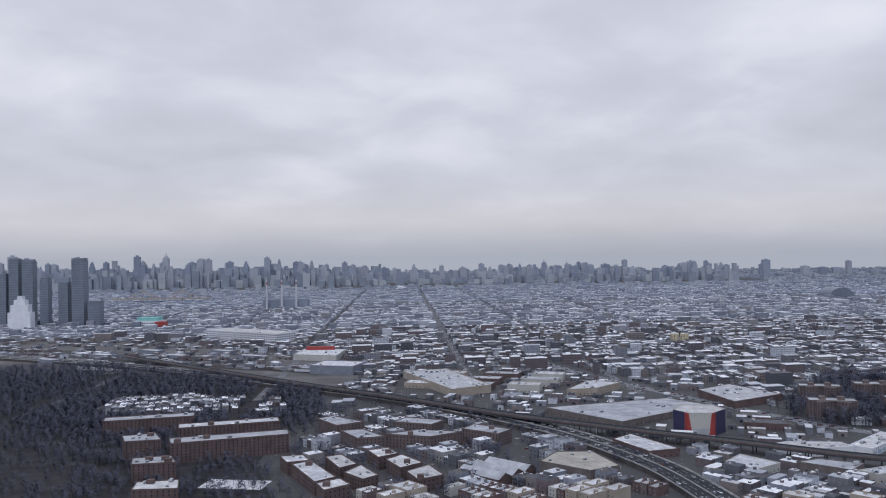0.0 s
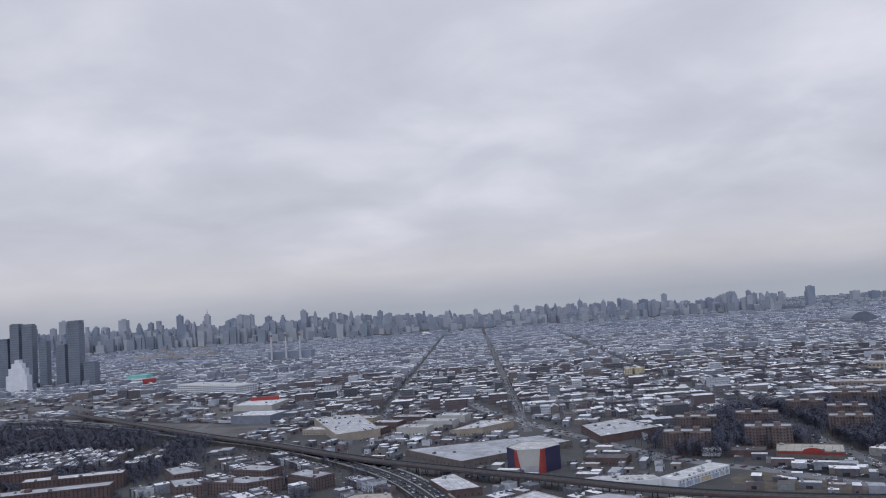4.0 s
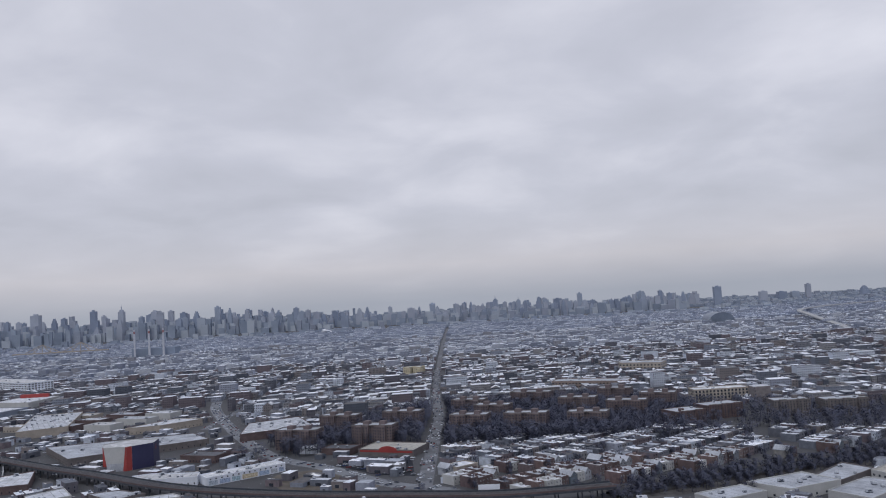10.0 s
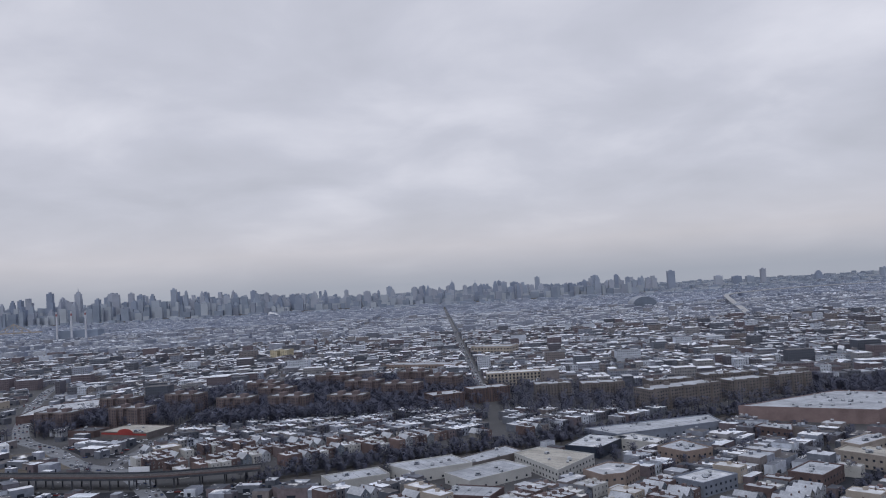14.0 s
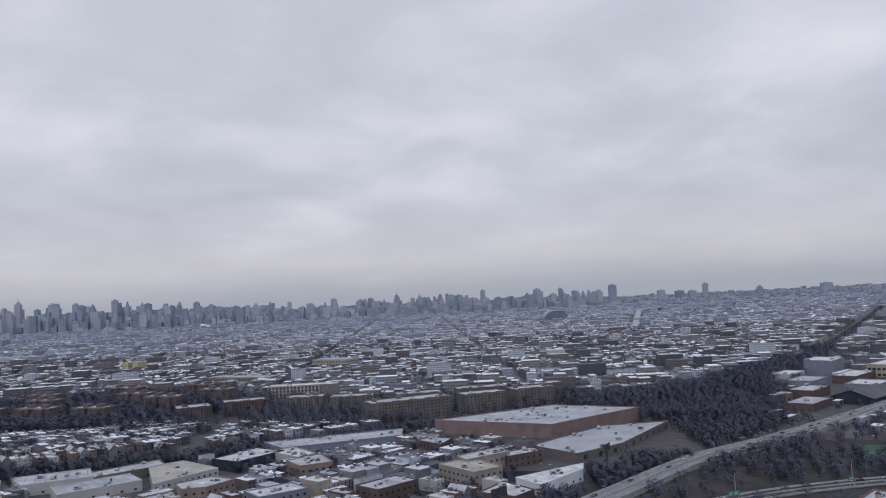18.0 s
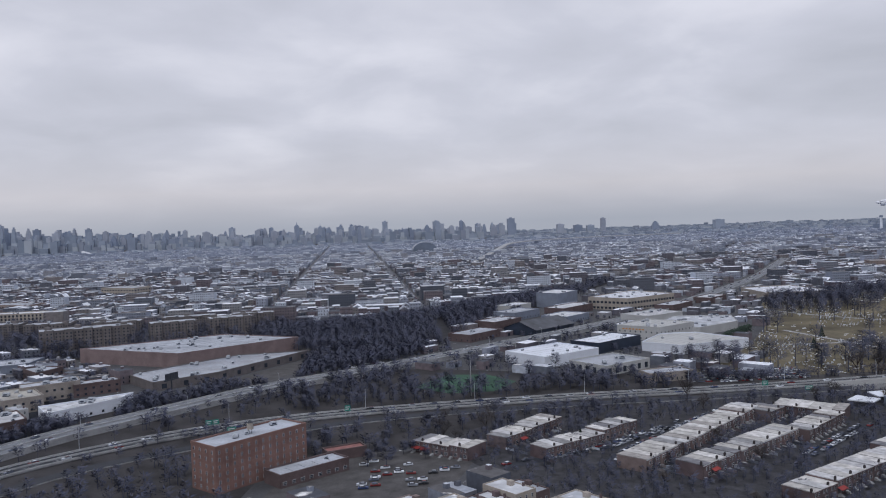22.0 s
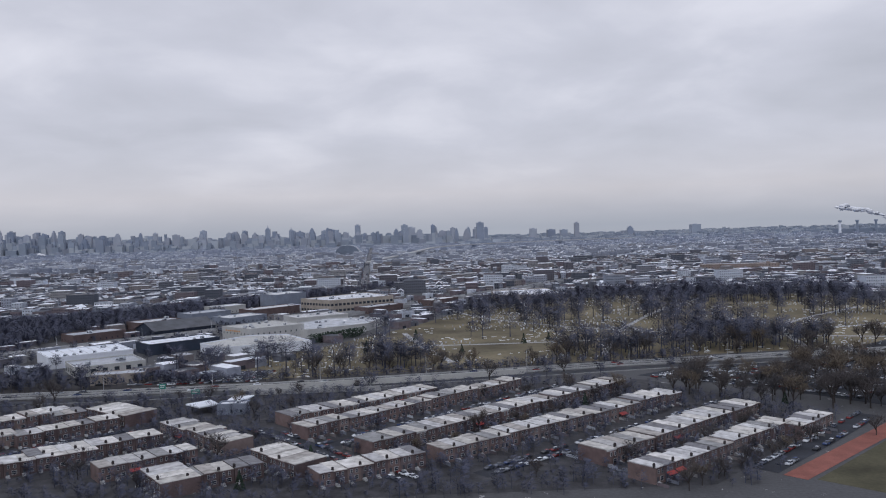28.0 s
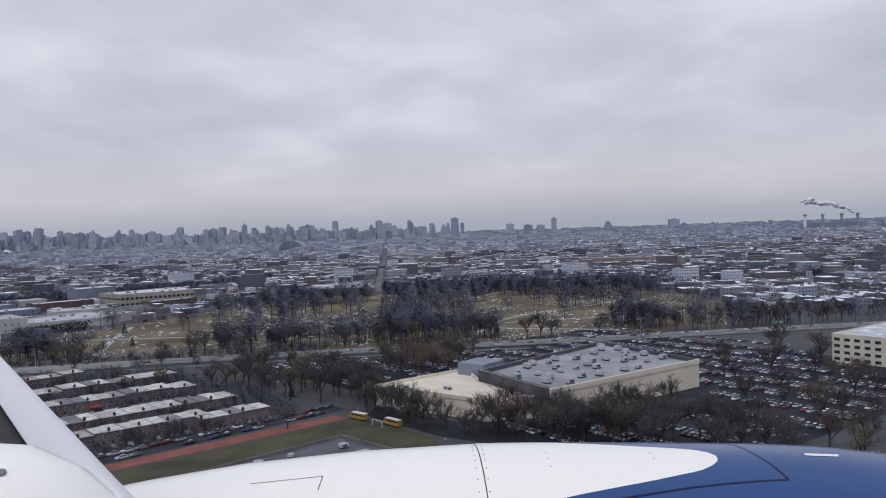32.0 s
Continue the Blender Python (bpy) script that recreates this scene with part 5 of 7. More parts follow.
def edge_walls(name, outline, d, z0, z1, mat, lab="", skip=()):
    """One wall piece along each edge of an outline."""
    q = inset(outline, d)
    for k in range(len(outline)):
        if k not in skip:
            j = (k + 1) % len(outline)
            s = Shape()
            s.prism([outline[k], outline[j], q[j], q[k]], z0, z1)
            part(name, s, mat, t, lab)


for nm, outline, h, mat, lab in (("hall", HALL, 7.0, M_MALLROOF, "wet grey roof with puddles"), ("wing", WING, 5.0, M_MALL, "pale wing roof")):
    s = Shape()
    s.prism(outline, 0, h)
    part(nm + "_wall", s, M_MALL, t)
    s = Shape()
    s.prism(inset(outline, 0.4), h, h + 0.06)
    part(nm + "_roof", s, mat, t, lab)
edge_walls("parapet", inset(HALL, -0.2), 0.6, 6.8, 8.1, M_MALL)
edge_walls("parapet", inset(WING, -0.2), 0.5, 4.8, 5.8, M_MALL, skip=(1,))
edge_walls("flashing", inset(HALL, -0.25), 0.2, 5.1, 8.2, M_DARKROOF, "black roofing upstand", skip=(0, 1, 2))
edge_walls("flashing", inset(HALL, 0.4), 0.7, 7.06, 8.25, M_DARKROOF, "black roofing upstand", skip=(0,))
mr = random.Random(3)
got = []
for _ in range(600):
    p = Vector((mr.uniform(0, 60), mr.uniform(4, 76)))
    if len(got) < 34 and within(p.x, p.y, inset(HALL, 4.0)) and all((p - g).length > 5.0 for g in got):
        got.append(p)
        u = part("air_handler", UNITS[mr.choice((0, 1, 1))], None, t)
        u.location, u.rotation_euler.z, u.scale = (p.x, p.y, 7.06), mr.choice((0.6, 2.17)), (0.9, 0.9, 1.1)
for k in range(8):
    p = Vector((mr.uniform(-26, 2), mr.uniform(10, 40)))
    if within(p.x, p.y, inset(WING, 3.0)):
        u = part("air_handler", UNITS[2], None, t)
        u.location = (p.x, p.y, 5.06)
s = Shape()
s.prism([(-8.0, 44.0), (-1.0, 38.0), (6.0, 46.0), (-1.0, 52.5)], 0, 8.6)
part("entrance_tower", s, M_GREYWALL, t, "grey raised entrance block")
s = Shape()
q = Vector((49.8, 34.4)).normalized()
a, b = Vector(HALL[0]) + q * 1.5 + Vector((q.y, -q.x)) * 0.26, Vector(HALL[0]) + q * 3.0 + Vector((q.y, -q.x)) * 0.26
s.quad((*a, 4.0), (*b, 4.0), (*b, 5.8), (*a, 5.8))
part("wall_sign", s, M_REDPANEL, t, "small red wall sign")

M_LOT = surface("wet_asphalt_lot", (0.028, 0.030, 0.036), 0.4, 0.06, 1.5, 0.8, spec=0.08)
patch("car_park", rect(1268, 150, MU, 150, 165), 0.03, M_LOT, "wet dark asphalt car park", "car park")
patch("forecourt", [(1204, 216), (1222, 192), (1256, 166), (1283, 150), (1288, 165), (1268, 199), (1238, 195), (1206, 226)], 0.026, M_LOT, "dark wet forecourt under bare trees", "car park")
patch("car_park_2", [(1150, 300), (1200, 255), (1245, 262), (1285, 300), (1262, 322), (1170, 312)], 0.045, M_LOT, "wet asphalt car park behind the shopping hall", "car park")
M_GRASS = surface("winter_grass", (0.064, 0.058, 0.034), 0.4, 0.10, 1.2, 0.95)
M_TURF = surface("green_turf", (0.040, 0.092, 0.058), 0.3, 0.06, 1.5, 0.95)
M_TRACK = surface("red_running_track", (0.22, 0.078, 0.060), 0.2, 0.2, 3.0)
M_CEM = surface("cemetery_grass", (0.128, 0.106, 0.066), 0.5, 0.03, 0.5, 0.95)
M_STONE = palette("gravestone", [(0.45, 0.45, 0.46), (0.30, 0.30, 0.32), (0.62, 0.62, 0.62), (0.38, 0.36, 0.34), (0.75, 0.76, 0.78)])
M_SNOW = surface("old_snow", (0.78, 0.79, 0.82), 0.08, 0.3, 3.0)
patch("sports_field", [(1152, 172), (1180, 140), (1222, 156), (1222, 190), (1201, 214)], 0.03, M_GRASS, "muddy winter grass of a sports field", "sports field")
patch("running_track", rect(1150, 172, 40, 64, 5.5), 0.05, M_TRACK, "red running track strip", "running track")
building("low_school", "low school building with a wet dark roof and cream parapet", "school", [(1172, 150), (1187, 136), (1214, 162), (1201, 176.5)], 4.6, M_DUN, M_DARKROOF, 6, WIN_WIDE, 2, 2.6, (0, 1), True, rim=0.6)
t = thing("goal", "white football goal on the grass", "goal", pose(1206, 205, 0, 0, 0, -50))
for x0, x1, z0, z1 in ((0, 0.1, 0, 1.5), (4.0, 4.1, 0, 1.5), (0, 4.1, 1.5, 1.6)):
    s = Shape()
    s.box(x0, x1, 0, 0.1, z0, z1, bottom=True)
    part("goal_bar", s, M_WHITE, t)
t = building("office_building", "four-storey cream office building with strip windows", "office", rect(1374, 243, MU, 60, 30), 9.0, M_MALL, M_SNOWROOF, 4, None, 4, 3.0, (0, 3), wsize=(1.9, 1.0))

# ---- cemetery ----
CEM = AREAS["cemetery"]
patch("cemetery_lawn", CEM, 0.02, M_CEM, "tan winter grass of a cemetery", "lawn")
M_PATH = surface("path_gravel", (0.30, 0.295, 0.29), 0.2, 0.3, 3.0)
s = Shape()
for line in ([(1064, 449), (1072, 400), (1084, 345)], [(1090, 590), (1120, 500), (1180, 430), (1250, 390), (1310, 365)], [(1150, 350), (1180, 430), (1230, 520), (1290, 600)],
             [(1040, 400), (1120, 395), (1220, 400), (1330, 420)], [(1240, 350), (1270, 430), (1350, 500)]):
    ribbon(s, smooth(line), 1.5, 0.06)
solid("cemetery_path", s, M_PATH, "pale gravel paths winding between the graves", "path", kind="structure")
cr = random.Random(11)
s = Shape()
made = 0
while made < 2000:
    x, y = cr.uniform(950, 1400), cr.uniform(318, 640)
    if not within(x, y, CEM) or (noise.noise(Vector((x * 0.02, y * 0.02, 3))) < 0.02):
        continue
    x, y = round(x / 2.0) * 2.0 + cr.uniform(-0.3, 0.3), round(y / 3.0) * 3.0
    w, h = cr.uniform(0.3, 0.7), cr.uniform(0.4, 1.1)
    s.box(x, x + w, y, y + 0.25, 0, h)
    made += 1
solid("gravestones", s, M_STONE, "rows of small grey and white gravestones in the grass", "gravestones", kind="stuff")
s = Shape()
for _ in range(2600):
    x, y = cr.uniform(950, 1400), cr.uniform(318, 640)
    if within(x, y, CEM) and noise.noise(Vector((x * 0.025, y * 0.03, 5))) > 0.0:
        a, b = cr.uniform(0.4, 1.5), cr.uniform(0.25, 0.8)
        n = 7
        s.prism([(x + a * cr.uniform(0.7, 1.1) * math.cos(k * 0.9), y + b * cr.uniform(0.7, 1.1) * math.sin(k * 0.9)) for k in range(n)], 0.02, 0.12)
solid("snow_patches", s, M_SNOW, "small patches of old snow on the cemetery grass", "snow", kind="stuff")
patch("ball_field", [(846, 338), (860, 322), (878, 322), (890, 340), (880, 358), (864, 362)], 0.03, M_TURF, "dull green ball field", "sports field")
patch("freight_yard", AREAS["yards"], 0.015, surface("rail_yard_gravel", (0.11, 0.105, 0.105), 0.45, 0.03, 0.6), "grey rail yard gravel", "rail yard")
s = Shape()
ty = random.Random(8)
for k in range(11):
    a, b = Vector((-600 + k * 7, 1100 - k * 14)), Vector((-95 + k * 3, 800 - k * 3))
    ribbon(s, smooth([a, a.lerp(b, 0.5) + Vector((0, 12 - k)), b]), 1.5, 0.05)
solid("yard_track", s, surface("track_ballast", (0.045, 0.043, 0.045), 0.3, 0.3, 2.0, 0.95), "dark parallel tracks across the rail yard", "tracks", kind="structure")
s = Shape()
for k in range(70):
    f, j = ty.random(), ty.randrange(11)
    a, b = Vector((-600 + j * 7, 1100 - j * 14)), Vector((-95 + j * 3, 800 - j * 3))
    p = a.lerp(b, f) + Vector((0, (12 - j) * 4 * f * (1 - f)))
    for q in range(ty.randrange(1, 5)):
        e = p + (b - a).normalized() * 9.4 * q
        s.prism(rect(e.x, e.y, math.degrees(math.atan2(b.y - a.y, b.x - a.x)), 8.8, 1.7), 0.5, 2.6, 0, 1)
solid("freight_wagons", s, [M_WALL, M_ROOF], "strings of parked freight wagons in the rail yard", "wagons", kind="stuff")
patch("vacant_lot", [(268, 452), (290, 462), (330, 412), (312, 396), (278, 415), (266, 440)], 0.02, surface("muddy_lot", (0.10, 0.085, 0.07), 0.4, 0.15, 1.5), "bare muddy vacant lot", "lot")
patch("track_side_lot", [(296, 330), (500, 318), (506, 338), (486, 360), (462, 352), (440, 364), (392, 352), (344, 360), (300, 372)], 0.021, M_LOT, "dark wet yards and car parks beneath the elevated railway", "car park")
s = Shape()
ribbon(s, [p for p in RAIL if 430 < p[0] < 770], 15, 0.028)
solid("rail_verge", s, M_BANK, "dark overgrown verge along the railway", "verge", kind="structure")
patch("workshop_yard", [(612, 246), (684, 246), (716, 288), (736, 336), (700, 350), (640, 300)], 0.024, M_LOT, "dark wet yards between the workshops", "yard")
patch("depot_yard", [(750, 352), (775, 358), (800, 392), (846, 428), (812, 474), (790, 462), (790, 452), (799, 430), (764, 372)], 0.026, M_BANK, "dark littered yard beside the depot halls", "yard")
patch("shrub_floor", [(950, 338), (962, 318), (1000, 312), (1060, 313), (1112, 321), (1185, 330), (1180, 339), (1110, 331), (1050, 322), (1000, 323)], 0.032, M_BANK, "dark strip between the road and the cemetery", "verge")
patch("store_lot", [(322, 440), (345, 430), (340, 480), (305, 492), (296, 470)], 0.025, M_LOT, "wet car park of the discount store", "car park")
patch("verge", AREAS["ramps"], 0.012, surface("brown_verge", (0.040, 0.037, 0.038), 0.4, 0.08, 1.2, 0.95), "brown grass verge between the ramps", "verge")

# ---- where buildings and roads stand ----
FOOT = np.zeros(GRID.shape, dtype=bool)


def block_map():
    """Marks where buildings and roads stand, so that no tree grows out of them."""
    global GRID
    keep = GRID
    GRID = FOOT
    for o in list(scene.objects):
        if o.parent and o.name.split(".")[0] in ("wall", "hall_wall", "wing_wall"):
            bb = [o.parent.matrix_basis @ Vector(c) for c in o.bound_box]
            base = [(bb[i].x, bb[i].y) for i in (0, 4, 7, 3)]
            claim_poly(base)
    for ax in AVENUES:
        if ax != 336:
            claim_line([(avenue_x(ax, 402), 402), (avenue_x(ax, 900), 900)], 5)
    claim_line(MAIN, 7)
    for line, hw in SIDE_STREETS:
        claim_line(line, hw + 0.8)
    for line, d in ((HWY_A, 10.5), (ROAD_E, 7), (ROAD_W, 6), (ROAD_M, 4.5), (BLVD, 7.5), (EL, 6)):
        claim_line(line, d)
    GRID = keep


def blocked(x, y):
    i, j = int((x - GX0) / CELL), int((y - GY0) / CELL)
    return not (0 <= i < 1600 and 0 <= j < 900) or bool(FOOT[i, j])


block_map()
GRID, KEEP = FOOT, GRID
claim_poly([(832, 344), (888, 327), (908, 340), (884, 364), (860, 376)])
claim_poly([(1150, 170), (1180, 138), (1264, 148), (1228, 199), (1202, 217)])
GRID = KEEP

# ---- town-house districts ----
quarter([(355, 385), (392, 372), (440, 385), (500, 412), (600, 440), (660, 470), (640, 483), (560, 500), (500, 525), (440, 525), (352, 500)], 40, 31, 2, (1, 2, 3, 0, 1, 3), 0.88, 72)
quarter([(440, 330), (520, 290), (640, 250), (700, 290), (720, 330), (725, 380), (672, 440), (600, 410), (500, 372)], 45, 33, 3, (0, 1, 2, 3, 4, 5), 0.88, 72)
quarter([(-75, 370), (60, 350), (110, 370), (100, 430), (70, 500), (0, 580), (-80, 560)], -52, 34, 4, (1, 3, 2, 5), 0.9, 30)
quarter([(130, 340), (300, 330), (340, 362), (230, 402), (150, 450), (132, 400)], 40, 33, 6, (1, 2, 3, 5), 0.85, 22)
quarter([(812, 196), (850, 214), (868, 196), (890, 160), (820, 160)], 35, 31, 12, (1, 3, 5), 0.9, 14)
PARK_HOUSES = [(-240, 578), (-92, 564), (-112, 631), (-183, 656), (-241, 645)]
quarter(PARK_HOUSES, 14, 29, 15, (1, 2, 3, 0), 0.85, 0)
solid("town_houses", REST, [M_WALL, M_ROOF, M_GLASS], "mixed low town houses with snow-dusted roofs", "houses", kind="stuff")


# ---- small sheds and workshops that crowd the industrial quarters ----
def sheds(name, poly, n, angle, seed, label, big=1.0, apart=True):
    r, s, got, tries = random.Random(seed), Shape(), 0, 0
    kinds = ("with a snow-dusted flat roof", "with a grey flat roof and a dark door", "with a pale flat roof")
    xs, ys = [p[0] for p in poly], [p[1] for p in poly]
    while got < n and tries < n * 25:
        tries += 1
        x, y = r.uniform(min(xs), max(xs)), r.uniform(min(ys), max(ys))
        w, d, h = r.uniform(3.5, 13) * big, r.uniform(3, 8) * big, r.uniform(2.2, 4.6)
        q = rect(x, y, angle + r.choice((0, 0, 90)), w, d)
        mid = ((q[0][0] + q[2][0]) / 2, (q[0][1] + q[2][1]) / 2)
        if all(within(*p, poly) and not blocked(*p) for p in q + [mid]):
            s.prism(q, 0, h, 0, 1)
            if r.random() < 0.5:
                e = inset(q, 1.0)
                s.prism(rect(*e[0], angle, 1.2, 1.0), h, h + 0.7, 0, 1)
            e0, e1 = Vector(q[0]).lerp(Vector(q[1]), 0.3), Vector(q[0]).lerp(Vector(q[1]), 0.6)
            o = (e1 - e0).normalized()
            o = Vector((o.y, -o.x)) * 0.03
            s.quad((*(e0 + o), 0.1), (*(e1 + o), 0.1), (*(e1 + o), 1.7), (*(e0 + o), 1.7), 2)
            claim_foot(q)
            got += 1
            if apart:
                s.v = [(vx - x, vy - y, vz) for vx, vy, vz in s.v]
                solid(name, s, [M_SHEDWALL, M_SHEDROOF, M_GLASS], label + " " + kinds[got % 3], "shed", label, m=pose(x, y, 0))
                s = Shape()
    if not apart:
        solid(name, s, [M_WALL, M_ROOF, M_GLASS], label, "sheds", kind="stuff")


def claim_foot(q):
    c = Vector((0, 0))
    for p in q:
        c += Vector(p) / 4
    i, j = int((c.x - GX0) / CELL), int((c.y - GY0) / CELL)
    FOOT[i - 1:i + 2, j - 1:j + 2] = True


M_SHEDWALL, M_SHEDROOF = palette("shed_wall", WALLS, False), palette("shed_roof", ROOFS, False, snow=0.12)
sheds("retail_shed", AREAS["retail"], 250, -20, 41, "low workshop")
sheds("depot_shed", AREAS["depots"], 130, 45, 42, "low depot shed")
sheds("yard_sheds", [(-620, 1150), (-600, 930), (-330, 880), (-80, 770), (-70, 860), (-200, 960), (-330, 1100)], 150, -35, 43, "low rail-yard sheds, wagons and stores", 1.2, False)
sheds("track_side_garage", [(128, 340), (340, 330), (345, 360), (230, 400), (140, 470)], 80, 40, 44, "low railway garage")
sheds("track_side_garage", [(300, 335), (470, 322), (480, 345), (440, 358), (390, 346), (310, 366)], 26, -8, 46, "low railway garage")
sheds("garage", [(628, 256), (682, 250), (704, 290), (690, 312), (664, 300), (630, 306)], 30, 45, 47, "small yard garage")
sheds("garage", [(440, 330), (560, 290), (700, 330), (720, 380), (660, 440), (520, 380)], 70, 45, 45, "small yard garage")

# ---- winter trees ----
def bare_tree(seed, height, spread):
    """Trunk and limbs in one mesh, the mass of fine twigs in another."""
    r = random.Random(seed)
    trunk, twigs = Shape(), Shape()

    def twig(b, d, ln):
        v = (d * 0.8 + Vector((r.uniform(-1, 1), r.uniform(-1, 1), r.uniform(-0.5, 0.9)))).normalized()
        w = Matrix.Rotation(r.uniform(0, 6.3), 3, v) @ v.orthogonal().normalized() * r.uniform(0.022, 0.042)
        e = b + v * ln
        i = len(twigs.v)
        twigs.v.extend((tuple(b - w), tuple(b + w), tuple(e)))
        twigs.f.append((i, i + 1, i + 2))
        twigs.m.append(0)

    def grow(p, d, ln, rad, level):
        q = p + d * ln
        trunk.tube(p, q, rad, rad * 0.55, 5 if level == 0 else 3)
        n = (9, 4, 3, 0)[level]
        for k in range(n):
            ang = 2 * math.pi * (k + r.random()) / n
            tilt = r.uniform(0.45, 1.0) * spread * (0.85 if level else 1.0)
            side = Matrix.Rotation(ang, 3, d) @ d.orthogonal().normalized()
            nd = (d * math.cos(tilt) + side * math.sin(tilt) + Vector((0, 0, 0.25))).normalized()
            grow(p + d * ln * (r.uniform(0.45, 1.0) if level else 0.38 + 0.62 * k / (n - 1)), nd, ln * r.uniform(0.65, 0.95) * (1.0 if level == 0 else 0.78), rad * 0.5, level + 1)
        if level >= 2:
            for _ in range(11 if level == 3 else 8):
                twig(p + d * ln * r.uniform(0.15, 1.0), d, height * r.uniform(0.07, 0.15))

    grow(Vector((0, 0, -0.1)), Vector((0, 0, 1)), height * 0.40, height * 0.022, 0)
    return trunk.mesh("trunk", M_BARK), twigs.mesh("crown", M_TWIG)


def count_trees():
    return sum(1 for m in (t[0] for t in TREES) for _ in range(m.users - 1 if m.users else 0))


TREES = [bare_tree(k, (10.5, 12.0, 11.0, 9.0, 13.0)[k], (1.0, 0.9, 1.1, 1.1, 0.85)[k]) for k in range(5)]


LATER = []


def tree(x, y, z=0.0, size=1.0, kind=None, lab=0):
    if len(LATER) or count_trees() >= 300:
        LATER.append((x, y, 10.5 * size))
        return None
    k = fr.randrange(5) if kind is None else kind
    t = new("bare_tree", TREES[k][0])
    t.matrix_world = pose(x, y, z, 0, 0, fr.uniform(0, 360)) @ Matrix.Scale(size, 4)
    tagged(t, ("leafless winter tree with a wide grey-brown crown", "tall leafless winter tree with a dense brown crown", "bare street tree beside the houses")[lab], "tree", "bare trees")
    c = new("crown", TREES[k][1])
    c.parent = t
    return t


def conifer_mesh(seed):
    r = random.Random(seed)
    s = Shape()
    s.tube((0, 0, -0.1), (0, 0, 1.0), 0.14, 0.12, 5)
    for k in range(150):
        f = r.random() ** 0.8
        z, rad = 0.5 + 4.6 * f, 1.35 * (1 - f) + 0.1
        a = r.uniform(0, 6.3)
        d = Vector((math.cos(a), math.sin(a), -0.35))
        p = Vector((0, 0, z)) + d * rad * 0.2
        e = p + d * rad
        w = Vector((-d.y, d.x, 0)) * 0.28
        i = len(s.v)
        s.v += [tuple(p), tuple(e - w), tuple(e + Vector((0, 0, -0.25))), tuple(e + w)]
        s.f.append((i, i + 1, i + 2, i + 3))
        s.m.append(0)
    return s.mesh("conifer", M_PINE)


CONIFER = [conifer_mesh(1), conifer_mesh(2)]
fr = random.Random(17)


def scatter(poly, n, size=(0.8, 1.2), lab=0, gap=5.0, free=False, k=None, clump=None):
    got, tries = [], 0
    xs, ys = [p[0] for p in poly], [p[1] for p in poly]
    while len(got) < n and tries < n * 40:
        tries += 1
        x, y = fr.uniform(min(xs), max(xs)), fr.uniform(min(ys), max(ys))
        if within(x, y, poly) and all((x - a) ** 2 + (y - b) ** 2 > gap * gap for a, b in got):
            if free and blocked(x, y):
                continue
            if clump is not None and noise.noise(Vector((x * 0.016, y * 0.022, 9))) < clump:
                continue
            got.append((x, y))
            tree(x, y, 0, fr.uniform(*size), k, lab)
    return got


for (ax, ay), (bx, by), n in (((1204, 222), (1218, 199), 8), ((1218, 199), (1242, 185), 9), ((1242, 185), (1282, 206), 12), ((1250, 176), (1276, 186), 7)):
    for k in range(n):
        f = (k + fr.uniform(0.1, 0.9)) / n
        tree(ax + (bx - ax) * f + fr.uniform(-2, 2), ay + (by - ay) * f + fr.uniform(-2, 2), 0, fr.uniform(0.62, 0.95), None, 0)
for (ax, ay), (bx, by), n in (((1120, 170), (1168, 206), 13), ((1126, 196), (1166, 228), 6), ((1058, 202), (1136, 268), 8)):
    for k in range(n):
        f = (k + fr.uniform(0.1, 0.9)) / n
        tree(ax + (bx - ax) * f + 1.6, ay + (by - ay) * f - 2.0, 0, fr.uniform(0.34, 0.55), None, 2)
scatter([(1192, 242), (1216, 206), (1240, 186), (1290, 152), (1302, 166), (1240, 204), (1206, 250)], 34, (0.8, 1.1), 0, 4, True)
scatter([(1206, 268), (1228, 264), (1242, 300), (1236, 314), (1216, 310), (1204, 290)], 26, (0.7, 1.0), 0, 3.5, True)
scatter([(1150, 262), (1185, 232), (1215, 236), (1205, 262), (1165, 290)], 34, (0.75, 1.05), 1, 4, True)
scatter([(1262, 150), (1420, 165), (1440, 300), (1330, 300)], 56, (0.7, 1.0), 0, 6, True)
scatter([(1020, 322), (1110, 336), (1300, 356), (1400, 376), (1420, 364), (1200, 338), (1020, 318)], 40, (0.75, 1.05), 0, 5, True)
scatter([(880, 180), (1180, 180), (1200, 270), (1000, 290), (900, 270)], 40, (0.35, 0.62), 2, 6, True)
scatter([(830, 240), (1000, 282), (1100, 296), (1230, 312), (1200, 326), (1000, 312), (860, 290)], 22, (0.45, 0.8), 2, 5, True)
scatter([(800, 300), (960, 308), (955, 330), (900, 348), (835, 385), (770, 345)], 26, (0.5, 0.85), 0, 5, True)
scatter([(690, 250), (740, 300), (800, 350), (840, 385), (800, 395), (735, 335), (680, 280)], 22, (0.4, 0.7), 1, 4, True)
scatter([(430, 370), (720, 300), (700, 440), (600, 440)], 22, (0.5, 0.85), 2, 8, True)
scatter([(350, 380), (480, 380), (640, 470), (560, 520), (350, 520)], 14, (0.5, 0.8), 2, 7, True)
scatter(CEM, 60, (1.1, 1.6), 0, 9, True, None, 0.05)
scatter([(1052, 330), (1110, 340), (1200, 350), (1300, 360), (1375, 378), (1380, 402), (1250, 378), (1110, 360), (1052, 350)], 150, (0.6, 1.5), 0, 2.6, True, None, -0.1)
scatter(CEM, 200, (1.0, 1.7), 0, 4.0, True, None, 0.12)
